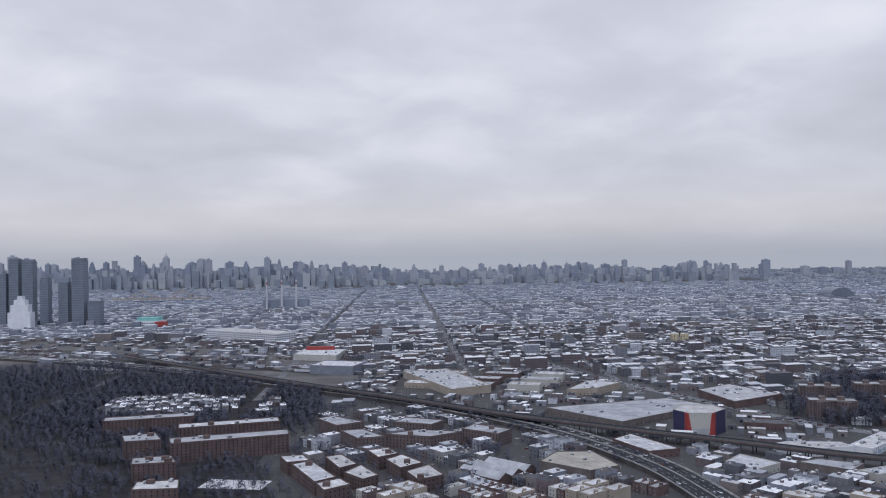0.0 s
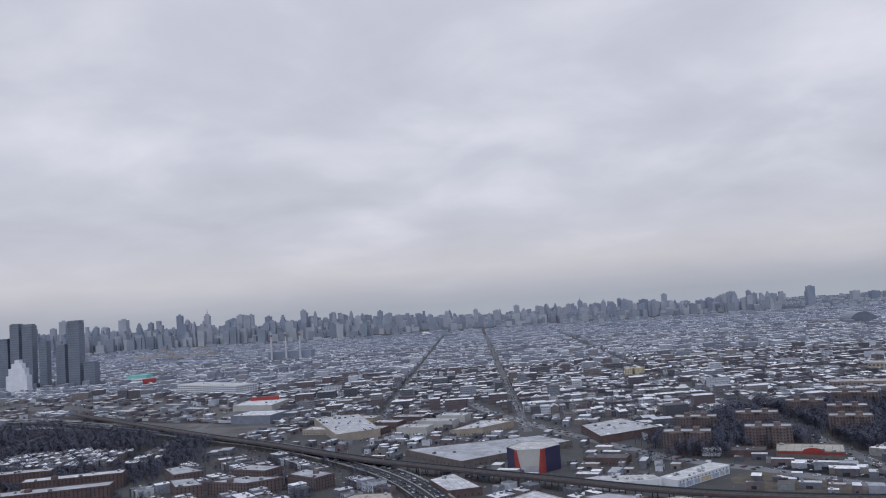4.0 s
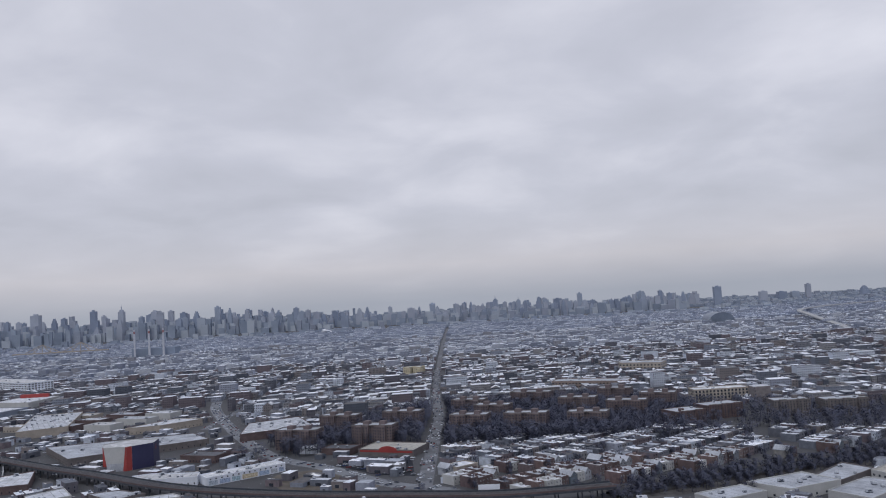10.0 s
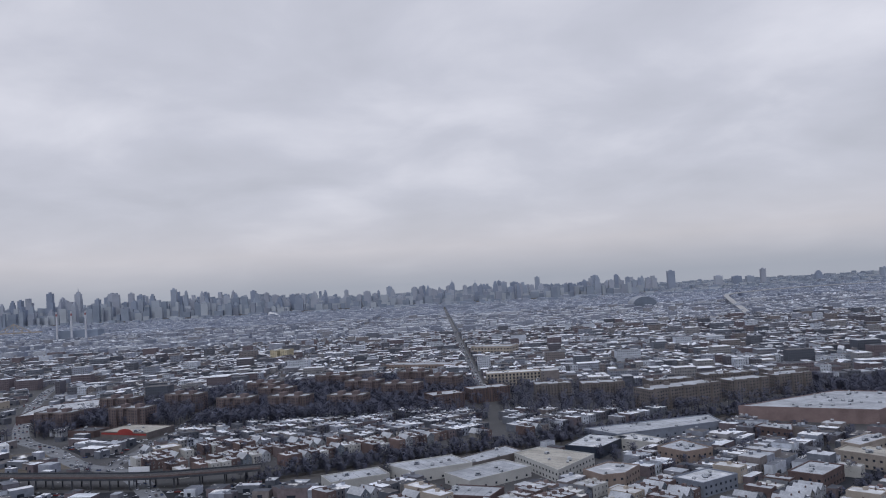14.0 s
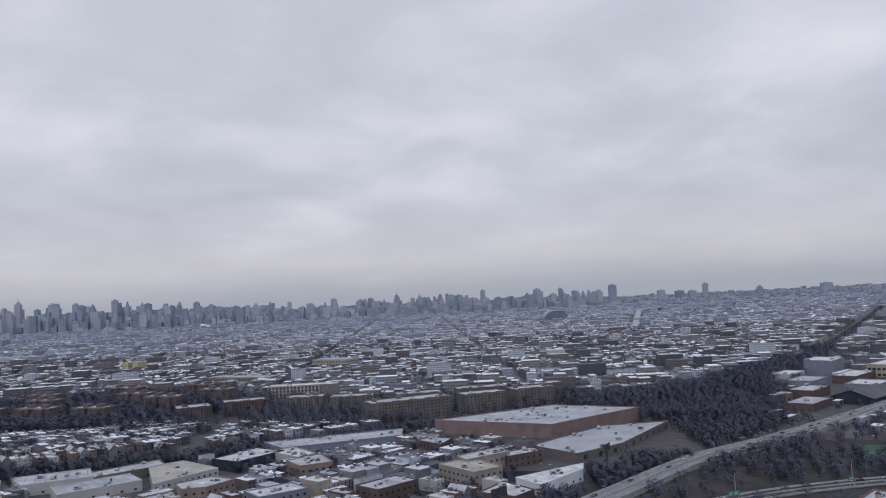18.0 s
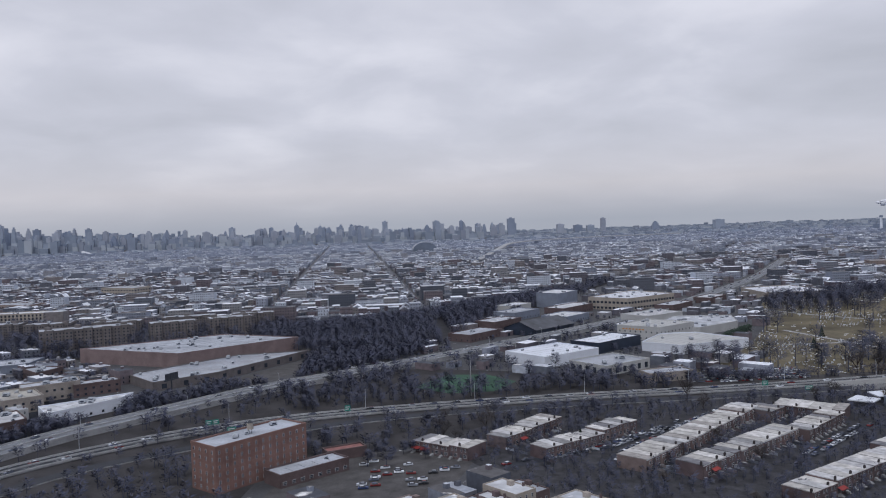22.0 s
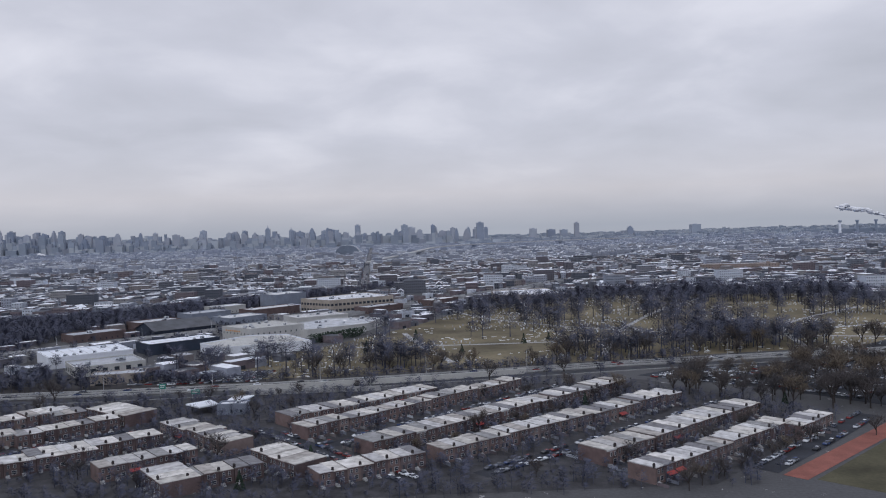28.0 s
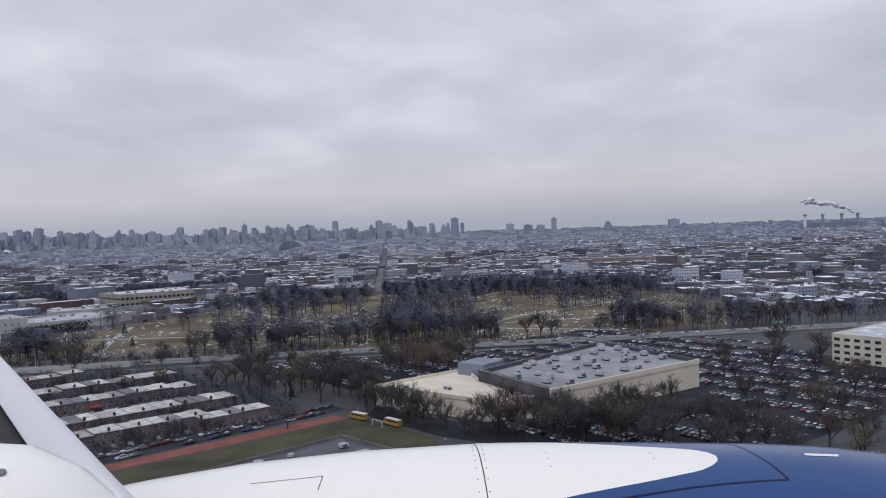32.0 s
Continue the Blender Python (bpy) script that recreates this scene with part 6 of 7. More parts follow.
scatter([(1075, 480), (1125, 520), (1240, 560), (1370, 520), (1395, 560), (1370, 600), (1240, 640), (1120, 590)], 200, (0.9, 1.35), 0, 3.5, True)
scatter(CEM, 40, (0.6, 1.2), 0, 14, True)
scatter([(430, 370), (720, 300), (700, 440), (600, 440)], 120, (0.4, 0.75), 2, 5, True)
scatter([(350, 380), (480, 380), (640, 470), (560, 520), (350, 520)], 170, (0.4, 0.8), 2, 4, True)
scatter([(1150, 560), (1250, 600), (1400, 560), (1560, 600), (1500, 660), (1240, 660)], 60, (0.8, 1.2), 0, 6, True)
scatter([(870, 350), (960, 320), (1000, 380), (1000, 400), (900, 470)], 30, (0.5, 0.8), 0, 5, True)
patch("flats_yard", [(800, 200), (846, 196), (858, 228), (842, 242), (818, 246), (808, 230)], 0.02, M_BANK, "dark wet yard beside the brick flats", "yard")
scatter([(808, 236), (822, 228), (850, 226), (842, 242), (826, 262), (800, 262)], 18, (0.4, 0.7), 2, 3, True)
for x, y, z in ((1003, 408, 1.0), (1009, 401, 1.0), (1014, 396, 1.0)):
    tree(x - 6, y - 22, 0, 0.8, 2)
for x, y in ((1040, 200), (1026, 183), (1119, 250), (1122, 395), (1070, 420), (1046, 385), (1180, 245), (1136, 405), (1090, 372), (1255, 372), (903, 222), (892, 240)):
    t = new("conifer", fr.choice(CONIFER))
    t.matrix_world = pose(x, y, 0, 0, 0, fr.uniform(0, 360)) @ Matrix.Scale(fr.uniform(0.7, 1.1), 4)
    tagged(t, "small dark green conifer standing among bare trees", "tree", "conifers")
s = Shape()
hd = random.Random(4)
for k in range(2000):
    f, a = hd.random(), hd.uniform(0, 6.3)
    p = Vector((1016 + 26 * f, 419 + 27 * f, 0)) + Vector((hd.uniform(-1.6, 1.6), hd.uniform(-1.6, 1.6), hd.uniform(0.2, 4.6)))
    d = Vector((hd.uniform(-1, 1), hd.uniform(-1, 1), hd.uniform(-0.3, 0.6))).normalized() * 0.9
    w = d.orthogonal().normalized() * 0.3
    s.quad(tuple(p), tuple(p + d * 0.5 - w), tuple(p + d), tuple(p + d * 0.5 + w))
solid("hedge", s, M_PINE, "tall dark evergreen hedge behind the white plant", "hedge")


def woods(name, spots, label, seed, n=64, fine=0.17):
    """A wood as one mesh: trunks, limbs and fans of fine twigs."""
    r = random.Random(seed)
    s = Shape()
    V, F = s.v, s.f
    for x, y, h in spots:
        s.tube((x, y, 0), (x, y, h * 0.55), h * 0.02, h * 0.01, 3)
        for k in range(n):
            a, u = r.uniform(0, 6.3), r.random()
            z = h * (0.28 + 0.5 * u)
            rad = h * r.uniform(0.05, 0.36) * (1.15 - 0.6 * abs(u - 0.45))
            ca, sa = math.cos(a), math.sin(a)
            bx, by = x + ca * rad * 0.6, y + sa * rad * 0.6
            l, dz = h * r.uniform(0.10, 0.22), r.uniform(-0.05, 0.8)
            wx, wy, wz = -sa * fine, ca * fine, fine * 0.5
            i = len(V)
            V.append((bx - wx, by - wy, z - wz))
            V.append((bx + wx, by + wy, z + wz))
            V.append((bx + ca * l + r.uniform(-0.5, 0.5), by + sa * l + r.uniform(-0.5, 0.5), z + dz * l))
            F.append((i, i + 1, i + 2))
            s.m.append(0)
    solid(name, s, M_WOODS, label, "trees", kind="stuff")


wr = random.Random(31)


def spots_in(poly, n, h=(4.5, 8), free=True):
    out, tries = [], 0
    xs, ys = [p[0] for p in poly], [p[1] for p in poly]
    while len(out) < n and tries < n * 20:
        tries += 1
        x, y = wr.uniform(min(xs), max(xs)), wr.uniform(min(ys), max(ys))
        if within(x, y, poly) and not (free and blocked(x, y)):
            out.append((x, y, wr.uniform(*h)))
    return out


def spots_along(line, half, every, h=(4, 7)):
    out = []
    for a, b in zip(line, line[1:]):
        n = max(1, int((b - a).length / every))
        for k in range(n):
            p = a + (b - a) * (k / n)
            out.append((p.x + wr.uniform(-half, half), p.y + wr.uniform(-half, half), wr.uniform(*h)))
    return out


# a sheet darker than the open ground, laid under the trees
patch("belt_floor", [(752, 480), (792, 440), (845, 428), (880, 478), (904, 520), (950, 604), (1002, 705), (1040, 790), (1010, 790), (975, 735), (915, 665), (860, 600), (800, 560), (760, 552)], 0.02, surface("dark_wood_floor", (0.030, 0.029, 0.033), 0.4, 0.15, 2.0, 0.95), "dark ground sheet under the railway trees", "ground")
belt = [p for p in RAIL if 755 < p[0] < 1010]
woods("rail_woods", spots_in([(760, 475), (792, 445), (845, 428), (880, 478), (902, 522), (948, 606), (1000, 705), (985, 735), (917, 664), (860, 590), (800, 552), (765, 545)], 1500, (5.5, 9.5)) + spots_along(belt, 20, 0.5, (7, 11)) + spots_along([p for p in RAIL if 1000 <= p[0] < 1090], 10, 1.2, (6, 9)) + spots_along([p for p in RAIL if p[0] >= 1090], 4, 5, (2.5, 4.5)), "dense belt of leafless dark trees along the railway", 1, 96, 0.10)
woods("rail_scrub", spots_along([p for p in RAIL if p[0] < 760], 12, 0.45, (3.0, 6.5)), "leafless scrub along the railway cutting", 2)
woods("workshop_yard_scrub", spots_in([(626, 252), (682, 248), (706, 290), (690, 312), (640, 304)], 110, (2.5, 5.5)), "leafless scrub between the small workshops", 18)
woods("depot_yard_trees", spots_in([(752, 354), (775, 358), (800, 392), (844, 428), (812, 470), (792, 460), (800, 430), (766, 374)], 190, (3.5, 7.5)), "leafless trees beside the depot halls", 16)
woods("road_shrubs", spots_in([(950, 338), (962, 318), (1000, 313), (1060, 314), (1112, 322), (1185, 331), (1180, 338), (1110, 330), (1050, 321), (1000, 322)], 330, (2.5, 6.0), False), "leafless shrubs between the road and the cemetery", 17, 64, 0.10)
woods("park_woods", [p for p in spots_in(AREAS["park"], 2300, (7, 12)) + spots_in([(-300, 500), (-150, 430), (-60, 560), (-110, 640), (-280, 640)], 500, (6, 10)) if not within(p[0], p[1], PARK_HOUSES)] + spots_in(PARK_HOUSES, 130, (4, 7)), "wide park of leafless dark trees", 3)
woods("estate_trees", [p for p in spots_in(AREAS["projects"], 1200, (8.5, 14)) if p[0] < 530 or p[1] < 605] + spots_in([(235, 500), (450, 500), (530, 540), (520, 560), (235, 530)], 420, (8, 13)) + spots_in([(300, 545), (520, 560), (540, 600), (500, 690), (330, 690)], 640, (8.5, 14)), "leafless trees between the brick towers", 4)
woods("apartment_trees", spots_in(AREAS["apartments"], 760, (7, 12)), "leafless trees between the apartment houses", 5)
woods("verge_trees", spots_in(AREAS["ramps"], 800, (3, 7.5)) + spots_in(AREAS["field"], 150, (5, 9)), "leafless scrub between the highway ramps", 6)
woods("far_cemetery_trees", spots_in([(1100, 560), (1240, 610), (1380, 570), (1600, 620), (1600, 720), (1240, 680)], 560, (7, 11)), "far leafless trees behind the cemetery", 7)
patch("park_floor", [(-480, 820), (-300, 560), (-330, 430), (-170, 345), (-62, 345), (-92, 440), (-95, 560), (-90, 690), (-240, 800)], 0.024, bpy.data.materials["dark_wood_floor"], "dark ground sheet under the park trees", "ground")
woods("court_trees", spots_in([(-330, 430), (-170, 350), (-66, 350), (-84, 440), (-150, 455), (-150, 560), (-300, 560)], 420, (5, 9)) + spots_in(AREAS["corner"], 420, (5, 9)) + spots_in([(-280, 560), (-180, 480), (-110, 540), (-120, 640), (-230, 680)], 260, (5, 9)), "leafless courtyard trees among brick blocks", 8)
woods("slope_scrub", spots_in([(690, 262), (735, 335), (760, 356), (800, 405), (850, 450), (868, 436), (800, 366), (745, 306), (700, 250)], 700, (3, 6.5)), "brown leafless scrub on the railway slope", 15, 60)
woods("depot_scrub", spots_in([(800, 395), (880, 360), (900, 380), (880, 450), (850, 470)], 160, (3, 7)) + spots_in([(900, 440), (960, 440), (1000, 540), (960, 560)], 60, (3, 6)), "leafless scrub beside the depots", 13)
woods("row_yard_scrub", spots_in([(960, 170), (1140, 170), (1185, 222), (1180, 240), (1130, 296), (940, 296), (880, 285), (850, 240), (880, 180)], 2500, (1.4, 5.4)), "bare shrubs and small trees in the back yards of the row houses", 14, 64, 0.075)
woods("parkway_trees", spots_in([(1300, 330), (1420, 352), (1800, 400), (1800, 470), (1400, 400)], 420, (7, 11)), "leafless trees lining the parkway", 9)
yard = []
while len(yard) < 8200:
    y = 575 + 1500 * wr.random() ** 1.6
    x = wr.uniform(-0.68 * y, 1240 + 0.68 * y)
    if not taken(x, y) and noise.noise(Vector((x * 0.006, y * 0.009, 2))) > wr.uniform(-0.5, 0.35):
        yard.append((x, y, wr.uniform(4.5, 9.5)))
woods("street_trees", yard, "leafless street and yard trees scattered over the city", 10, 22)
woods("district_trees", LATER, "leafless trees between the houses and graves", 12, 230, 0.10)

# ---- viaduct, highway furniture ----
M_MARK = surface("road_marking", (0.55, 0.55, 0.53), 0.15, 0.5, 4.0)
M_GREEN = surface("green_sign", (0.02, 0.20, 0.15), 0.1, 0.5, 4.0, 0.4)
M_RAILSTEEL = surface("worn_rail", (0.13, 0.12, 0.12), 0.2, 0.5, 4.0, 0.5)
M_TYRE = surface("tyre_rubber", (0.02, 0.02, 0.022), 0.2, 2.0, 8.0, 0.8)
# bus yellow, darkened in the colour for its shaded front
M_YELLOW = surface("shaded_yellow_paint", (0.36, 0.21, 0.05), 0.1, 0.4, 3.0, 0.4)

t = thing("elevated_railway", "dark steel elevated railway on rows of columns", "viaduct")
s = Shape()
ribbon(s, EL, 4.6, 5.4, 0.9)
part("deck", s, M_STEEL, t)
s = Shape()
for off in (-1.9, -0.6, 0.6, 1.9):
    pts = []
    for i, p in enumerate(EL):
        d = (EL[min(i + 1, len(EL) - 1)] - EL[max(i - 1, 0)]).normalized()
        pts.append(p + Vector((-d.y, d.x)) * off)
    ribbon(s, pts, 0.09, 5.62, 0.2)
part("rail", s, M_RAILSTEEL, t, "worn steel rails")
for side in (-4.4, 4.4):
    pts = []
    for i, p in enumerate(EL):
        d = (EL[min(i + 1, len(EL) - 1)] - EL[max(i - 1, 0)]).normalized()
        pts.append(p + Vector((-d.y, d.x)) * side)
    s = Shape()
    ribbon(s, pts, 0.12, 6.1, 1.6)
    part("girder", s, M_OLDBRICK if side < 0 else M_STEEL, t, "rusty plate girder")
col = Shape()
col.box(-0.25, 0.25, -0.25, 0.25, 0, 4.55)
colmesh = col.mesh("column", M_STEEL)
for i in range(2, len(EL) - 1, 1):
    d = (EL[i + 1] - EL[i - 1]).normalized()
    for side in (-3.2, 3.2):
        p = EL[i] + Vector((-d.y, d.x)) * side
        if p.y < 520:
            c = part("column", colmesh, None, t)
            c.location = (p.x, p.y, 0)
t = thing("billboard", "white billboard raised beside the elevated railway", "billboard", pose(377, 366, 0, 0, 0, -2))
s = Shape()
s.box(0, 9.5, -0.15, 0.15, 4.6, 8.2, bottom=True)
part("panel", s, M_WHITE, t)
for x in (2, 7.5):
    s = Shape()
    s.tube((x, 0.3, 0), (x, 0.3, 7.5), 0.18, 0.18, 6)
    part("post", s, M_STEEL, t)


def offset_line(line, off):
    out = []
    for i, p in enumerate(line):
        d = (line[min(i + 1, len(line) - 1)] - line[max(i - 1, 0)]).normalized()
        out.append(p + Vector((-d.y, d.x)) * off)
    return out


def dashes(shape, line, half, z, on=2.0, off=4.0):
    """Short strips along a line."""
    for a, b in zip(line, line[1:]):
        ln, p = (b - a).length, 0.0
        d = (b - a).normalized()
        while p + on < ln:
            ribbon(shape, [a + d * p, a + d * (p + on)], half, z)
            p += on + off


for nm, line, z, lanes, edge in (("highway_marking", HWY_A, 2.62, (-6, -3, 3, 6), 8.6), ("viaduct_marking", ROAD_E, 1.62, (-2.6, 2.6), 5.1), ("parkway_marking", ROAD_W, 0.52, (-1.4, 1.4), 4.1)):
    s = Shape()
    for o in lanes:
        dashes(s, offset_line(line, o), 0.09, z)
    for o in (-edge, edge):
        ribbon(s, offset_line(line, o), 0.07, z)
    solid(nm, s, M_MARK, "worn white lane markings", "road marking", kind="structure")
for nm, line, offs, z in (("highway_barrier", HWY_A, (-9.0, 0.0, 9.0), 3.25), ("viaduct_barrier", ROAD_E, (-5.4, 0.0, 5.4), 2.15), ("parkway_barrier", ROAD_W, (-4.4, 0.0, 4.4), 1.0)):
    for o in offs:
        s = Shape()
        ribbon(s, offset_line(line, o), 0.16, z, 0.65)
        solid(nm, s, M_CONCRETE, "stained concrete barrier along the roadway", "barrier", kind="structure")
s = Shape()
ribbon(s, smooth([(1003, 297), (1030, 299), (1075, 304), (1110, 311)]), 0.25, 2.4, 2.4)
solid("noise_wall", s, M_CREAM, "long pale concrete wall beside the parkway", "wall", kind="structure")


def lamp_post(h):
    t = thing("street_lamp", "tall thin grey highway lamp with a curved arm", "street lamp", group="highway lamps")
    s = Shape()
    s.tube((0, 0, 0), (0, 0, h), 0.10, 0.06, 6)
    part("pole", s, M_UNIT, t)
    s = Shape()
    s.tube((0, 0, h - 0.1), (0.7, 0, h + 0.35), 0.05, 0.05, 5)
    s.tube((0.7, 0, h + 0.35), (1.5, 0, h + 0.4), 0.05, 0.04, 5)
    part("arm", s, M_UNIT, t)
    s = Shape()
    s.box(1.3, 1.9, -0.12, 0.12, h + 0.3, h + 0.42, bottom=True)
    part("lamp_head", s, M_STEEL, t)
    return t


for line, off, z, step in ((ROAD_W, 5.2, 0, 5), (ROAD_E, -6.2, 0, 5), (HWY_A, 9.6, 0, 6)):
    pts = offset_line(line, off)
    for i in range(2, len(pts) - 2, step):
        p = pts[i]
        if 150 < p.y < 640 and p.x > -120:
            d = pts[i + 1] - pts[i - 1]
            put_copy(("lamp", 0), lambda: lamp_post(7.5), pose(p.x, p.y, z, 0, 0, math.degrees(math.atan2(d.y, d.x)) + (90 if off < 0 else -90)))
t = thing("light_mast", "very tall bare steel light mast", "light mast", pose(868, 316, 0))
s = Shape()
s.tube((0, 0, 0), (0, 0, 17), 0.22, 0.10, 8)
part("pole", s, M_CONCRETE, t)
s = Shape()
s.tube((0, 0, 16.6), (0, 0, 17.1), 0.7, 0.7, 8)
part("lamp_ring", s, M_STEEL, t)


def sign(x, y, ang, w, h, z0, n=1):
    t = thing("road_sign", "green highway sign on steel posts", "road sign", pose(x, y, 0, 0, 0, ang), "green highway signs")
    for px in (0.3, w - 0.3):
        s = Shape()
        s.tube((px, 0, 0), (px, 0, z0 + h), 0.09, 0.09, 6)
        part("post", s, M_UNIT, t)
    for k in range(n):
        a, b = w / n * k, w / n * (k + 1) - 0.15
        s = Shape()
        s.box(a, b, -0.14, -0.06, z0, z0 + h, bottom=True)
        p = part("sign_panel", s, M_GREEN, t)
        s = Shape()
        for q in range(2):
            s.box(a + 0.25, b - 0.3 - 0.3 * q, -0.17, -0.15, z0 + h * (0.6 - 0.36 * q), z0 + h * (0.78 - 0.36 * q), bottom=True)
        part("legend_bar", s, M_MARK, p)


sign(774, 279, 20, 4.6, 1.7, 2.4, 2)
sign(783, 268, 20, 3.0, 1.8, 2.2)
sign(820, 289, 15, 2.2, 2.0, 2.6)
sign(976, 296, 0, 2.4, 1.8, 2.6)
sign(989, 289, 0, 3.0, 1.6, 1.6)
sign(1368, 338, 5, 5.0, 1.6, 3.4, 2)
for x, y, a in ((697, 278, 40), (747, 345, 60)):
    t = thing("billboard", "black steel billboard frame on a single mast", "billboard", pose(x, y, 0, 0, 0, a))
    s = Shape()
    s.tube((0, 0, 0), (0, 0, 7.0), 0.35, 0.35, 8)
    part("mast", s, M_STEEL, t)
    s = Shape()
    s.box(-3.8, 3.8, -0.5, 0.5, 6.6, 7.1, bottom=True)
    part("walkway", s, M_STEEL, t)
    for k in range(5):
        s = Shape()
        s.box(-3.7 + k * 1.5, -2.35 + k * 1.5, -0.3, -0.15, 7.1, 9.6, bottom=True)
        part("panel", s, M_STEEL, t)
t = thing("water_tank", "round wooden roof water tank", "water tank", pose(797, 226, 12.06))
s = Shape()
s.tube((0, 0, 1.2), (0, 0, 3.0), 0.9, 0.85, 10)
part("tank", s, M_TAN, t)
s = Shape()
s.tube((0, 0, 3.0), (0, 0, 3.7), 0.95, 0.05, 10)
part("tank_lid", s, M_STEEL, t)
for a in range(4):
    s = Shape()
    x, y = 0.6 * math.cos(a * 1.57 + 0.8), 0.6 * math.sin(a * 1.57 + 0.8)
    s.tube((x, y, 0), (x, y, 1.2), 0.06, 0.06, 4)
    part("leg", s, M_STEEL, t)

def canopy(poly, lab):
    t = thing("station_canopy", lab, "canopy", group="filling station canopies")
    s = Shape()
    s.prism(poly, 2.2, 2.6)
    part("roof_slab", s, M_WHITE, t)
    for x, y in inset(poly, 1.4):
        s = Shape()
        s.tube((x, y, 0), (x, y, 2.2), 0.12, 0.12, 6)
        part("post", s, M_STEEL, t)


canopy([(992.5, 267.5), (998.2, 261.7), (1003.6, 266.2), (999.2, 273.1)], "flat white filling station canopy on thin posts")
canopy([(1005.0, 269.1), (1011.3, 271.7), (1012.6, 278.2), (1005.6, 277.0)], "flat white filling station canopy with a pale rim")
building("station_shop", "low grey shop with a snowy roof beside the filling station", "shop", [(1004, 261), (1013, 260.4), (1013.4, 266), (1004.6, 266)], 3, M_GREYWALL, M_SNOWROOF, 2, None, 1, 2.4)
t = thing("noise_wall", "long pale concrete noise wall beside the parkway", "wall", pose(1008.5, 291.0, 0, 0, 0, -1))
for k in range(12):
    s = Shape()
    s.box(k * 3.9, k * 3.9 + 3.7, 0, 0.3, 0, 1.8)
    s.box(k * 3.9 + 3.7, k * 3.9 + 3.9, -0.08, 0.38, 0, 1.95)
    part("panel", s, M_CONCRETE, t)

# ---- vehicles ----
CARCOLS = [(0.60, 0.61, 0.63), (0.03, 0.032, 0.036), (0.22, 0.23, 0.25), (0.72, 0.73, 0.74), (0.06, 0.065, 0.08), (0.34, 0.35, 0.37), (0.10, 0.11, 0.14), (0.16, 0.03, 0.03), (0.45, 0.46, 0.48),
           (0.04, 0.06, 0.13)]
M_CAR = palette("car_paint", CARCOLS, False, 0.05, 0.5, 0.25)
M_CARS = palette("car_paints", CARCOLS, True, 0.05, 0.5, 0.25)
CL, CW = 2.75, 1.12


def car_body(s, m=0):
    prof = [(0, 0.16), (0.02, 0.42), (0.12, 0.50), (0.85, 0.55), (2.35, 0.56), (2.70, 0.52), (CL, 0.40), (CL, 0.16)]
    i, n = len(s.v), len(prof)
    for y in (0.0, CW):
        s.v += [(x, y, z) for x, z in prof]
    for k in range(n):
        j = (k + 1) % n
        s.f.append((i + k, i + j, i + n + j, i + n + k))
        s.m.append(m)
    s.f += [tuple(range(i, i + n))[::-1], tuple(range(i + n, i + 2 * n))]
    s.m += [m, m]


def car_cabin(s, m=0, top=0):
    i = len(s.v)
    lo = [(0.78, 0.06, 0.55), (2.45, 0.06, 0.55), (2.45, CW - 0.06, 0.55), (0.78, CW - 0.06, 0.55)]
    hi = [(1.15, 0.16, 0.86), (2.15, 0.16, 0.86), (2.15, CW - 0.16, 0.86), (1.15, CW - 0.16, 0.86)]
    s.v += lo + hi
    for k in range(4):
        j = (k + 1) % 4
        s.f.append((i + k, i + j, i + 4 + j, i + 4 + k))
        s.m.append(m)
    s.f.append((i + 4, i + 5, i + 6, i + 7))
    s.m.append(top)


def make_car():
    s = Shape()
    car_body(s)
    for x in (0.5, 2.2):
        for y in (0.0, CW):
            s.tube((x, y - 0.09, 0.2), (x, y + 0.09, 0.2), 0.2, 0.2, 8, 1)
    b = new("car", s.mesh("car_body", M_CAR, M_TYRE))
    tagged(b, "parked passenger car with dark windows on wet asphalt", "car", "parked cars")
    s = Shape()
    car_cabin(s, 1, 0)
    part("cabin", s, [M_CAR, M_GLASS], b)
    return b


s = Shape()
s.tube((0, -0.09, 0), (0, 0.09, 0), 0.2, 0.2, 10)
WHEEL = s.mesh("wheel", M_TYRE)
vr = random.Random(9)
CARS = []


def park(x, y, ang, z=0.05):
    CARS.append((x, y, z, ang + vr.uniform(-2, 2)))


u, v = Vector((math.cos(radians(MU)), math.sin(radians(MU)))), Vector((-math.sin(radians(MU)), math.cos(radians(MU))))
o = Vector((1268, 150))
for r in range(24):
    a = 6 + r * 6.6 + (0.8 if r % 2 else 0)
    for c in range(95):
        p = o + u * a + v * (3 + c * 1.62)
        if vr.random() < 0.68 and not blocked(p.x, p.y) and p.y > 172:
            park(p.x, p.y, MU + (0 if r % 2 else 180))
o = Vector((1165, 268))
for r in range(14):
    for c in range(34):
        p = o + u * (c * 1.7) + v * (r * 4.4) - u * r * 1.0
        if vr.random() < 0.6 and not blocked(p.x, p.y) and within(p.x, p.y, [(1152, 296), (1200, 255), (1245, 262), (1285, 300), (1262, 318), (1175, 308)]):
            park(p.x, p.y, MU + 90)
for line, hw in SIDE_STREETS:
    for (ax, ay), (bx, by) in zip(line, line[1:]):
        a, b = Vector((ax, ay)), Vector((bx, by))
        d = (b - a).normalized()
        ang = math.degrees(math.atan2(d.y, d.x))
        for side in (-hw + 0.3, hw - 1.3):
            q = 0.0
            while q < (b - a).length - 2:
                if vr.random() < 0.72:
                    p = a + d * q + Vector((-d.y, d.x)) * side
                    park(p.x, p.y, ang, 0.09)
                q += 3.2
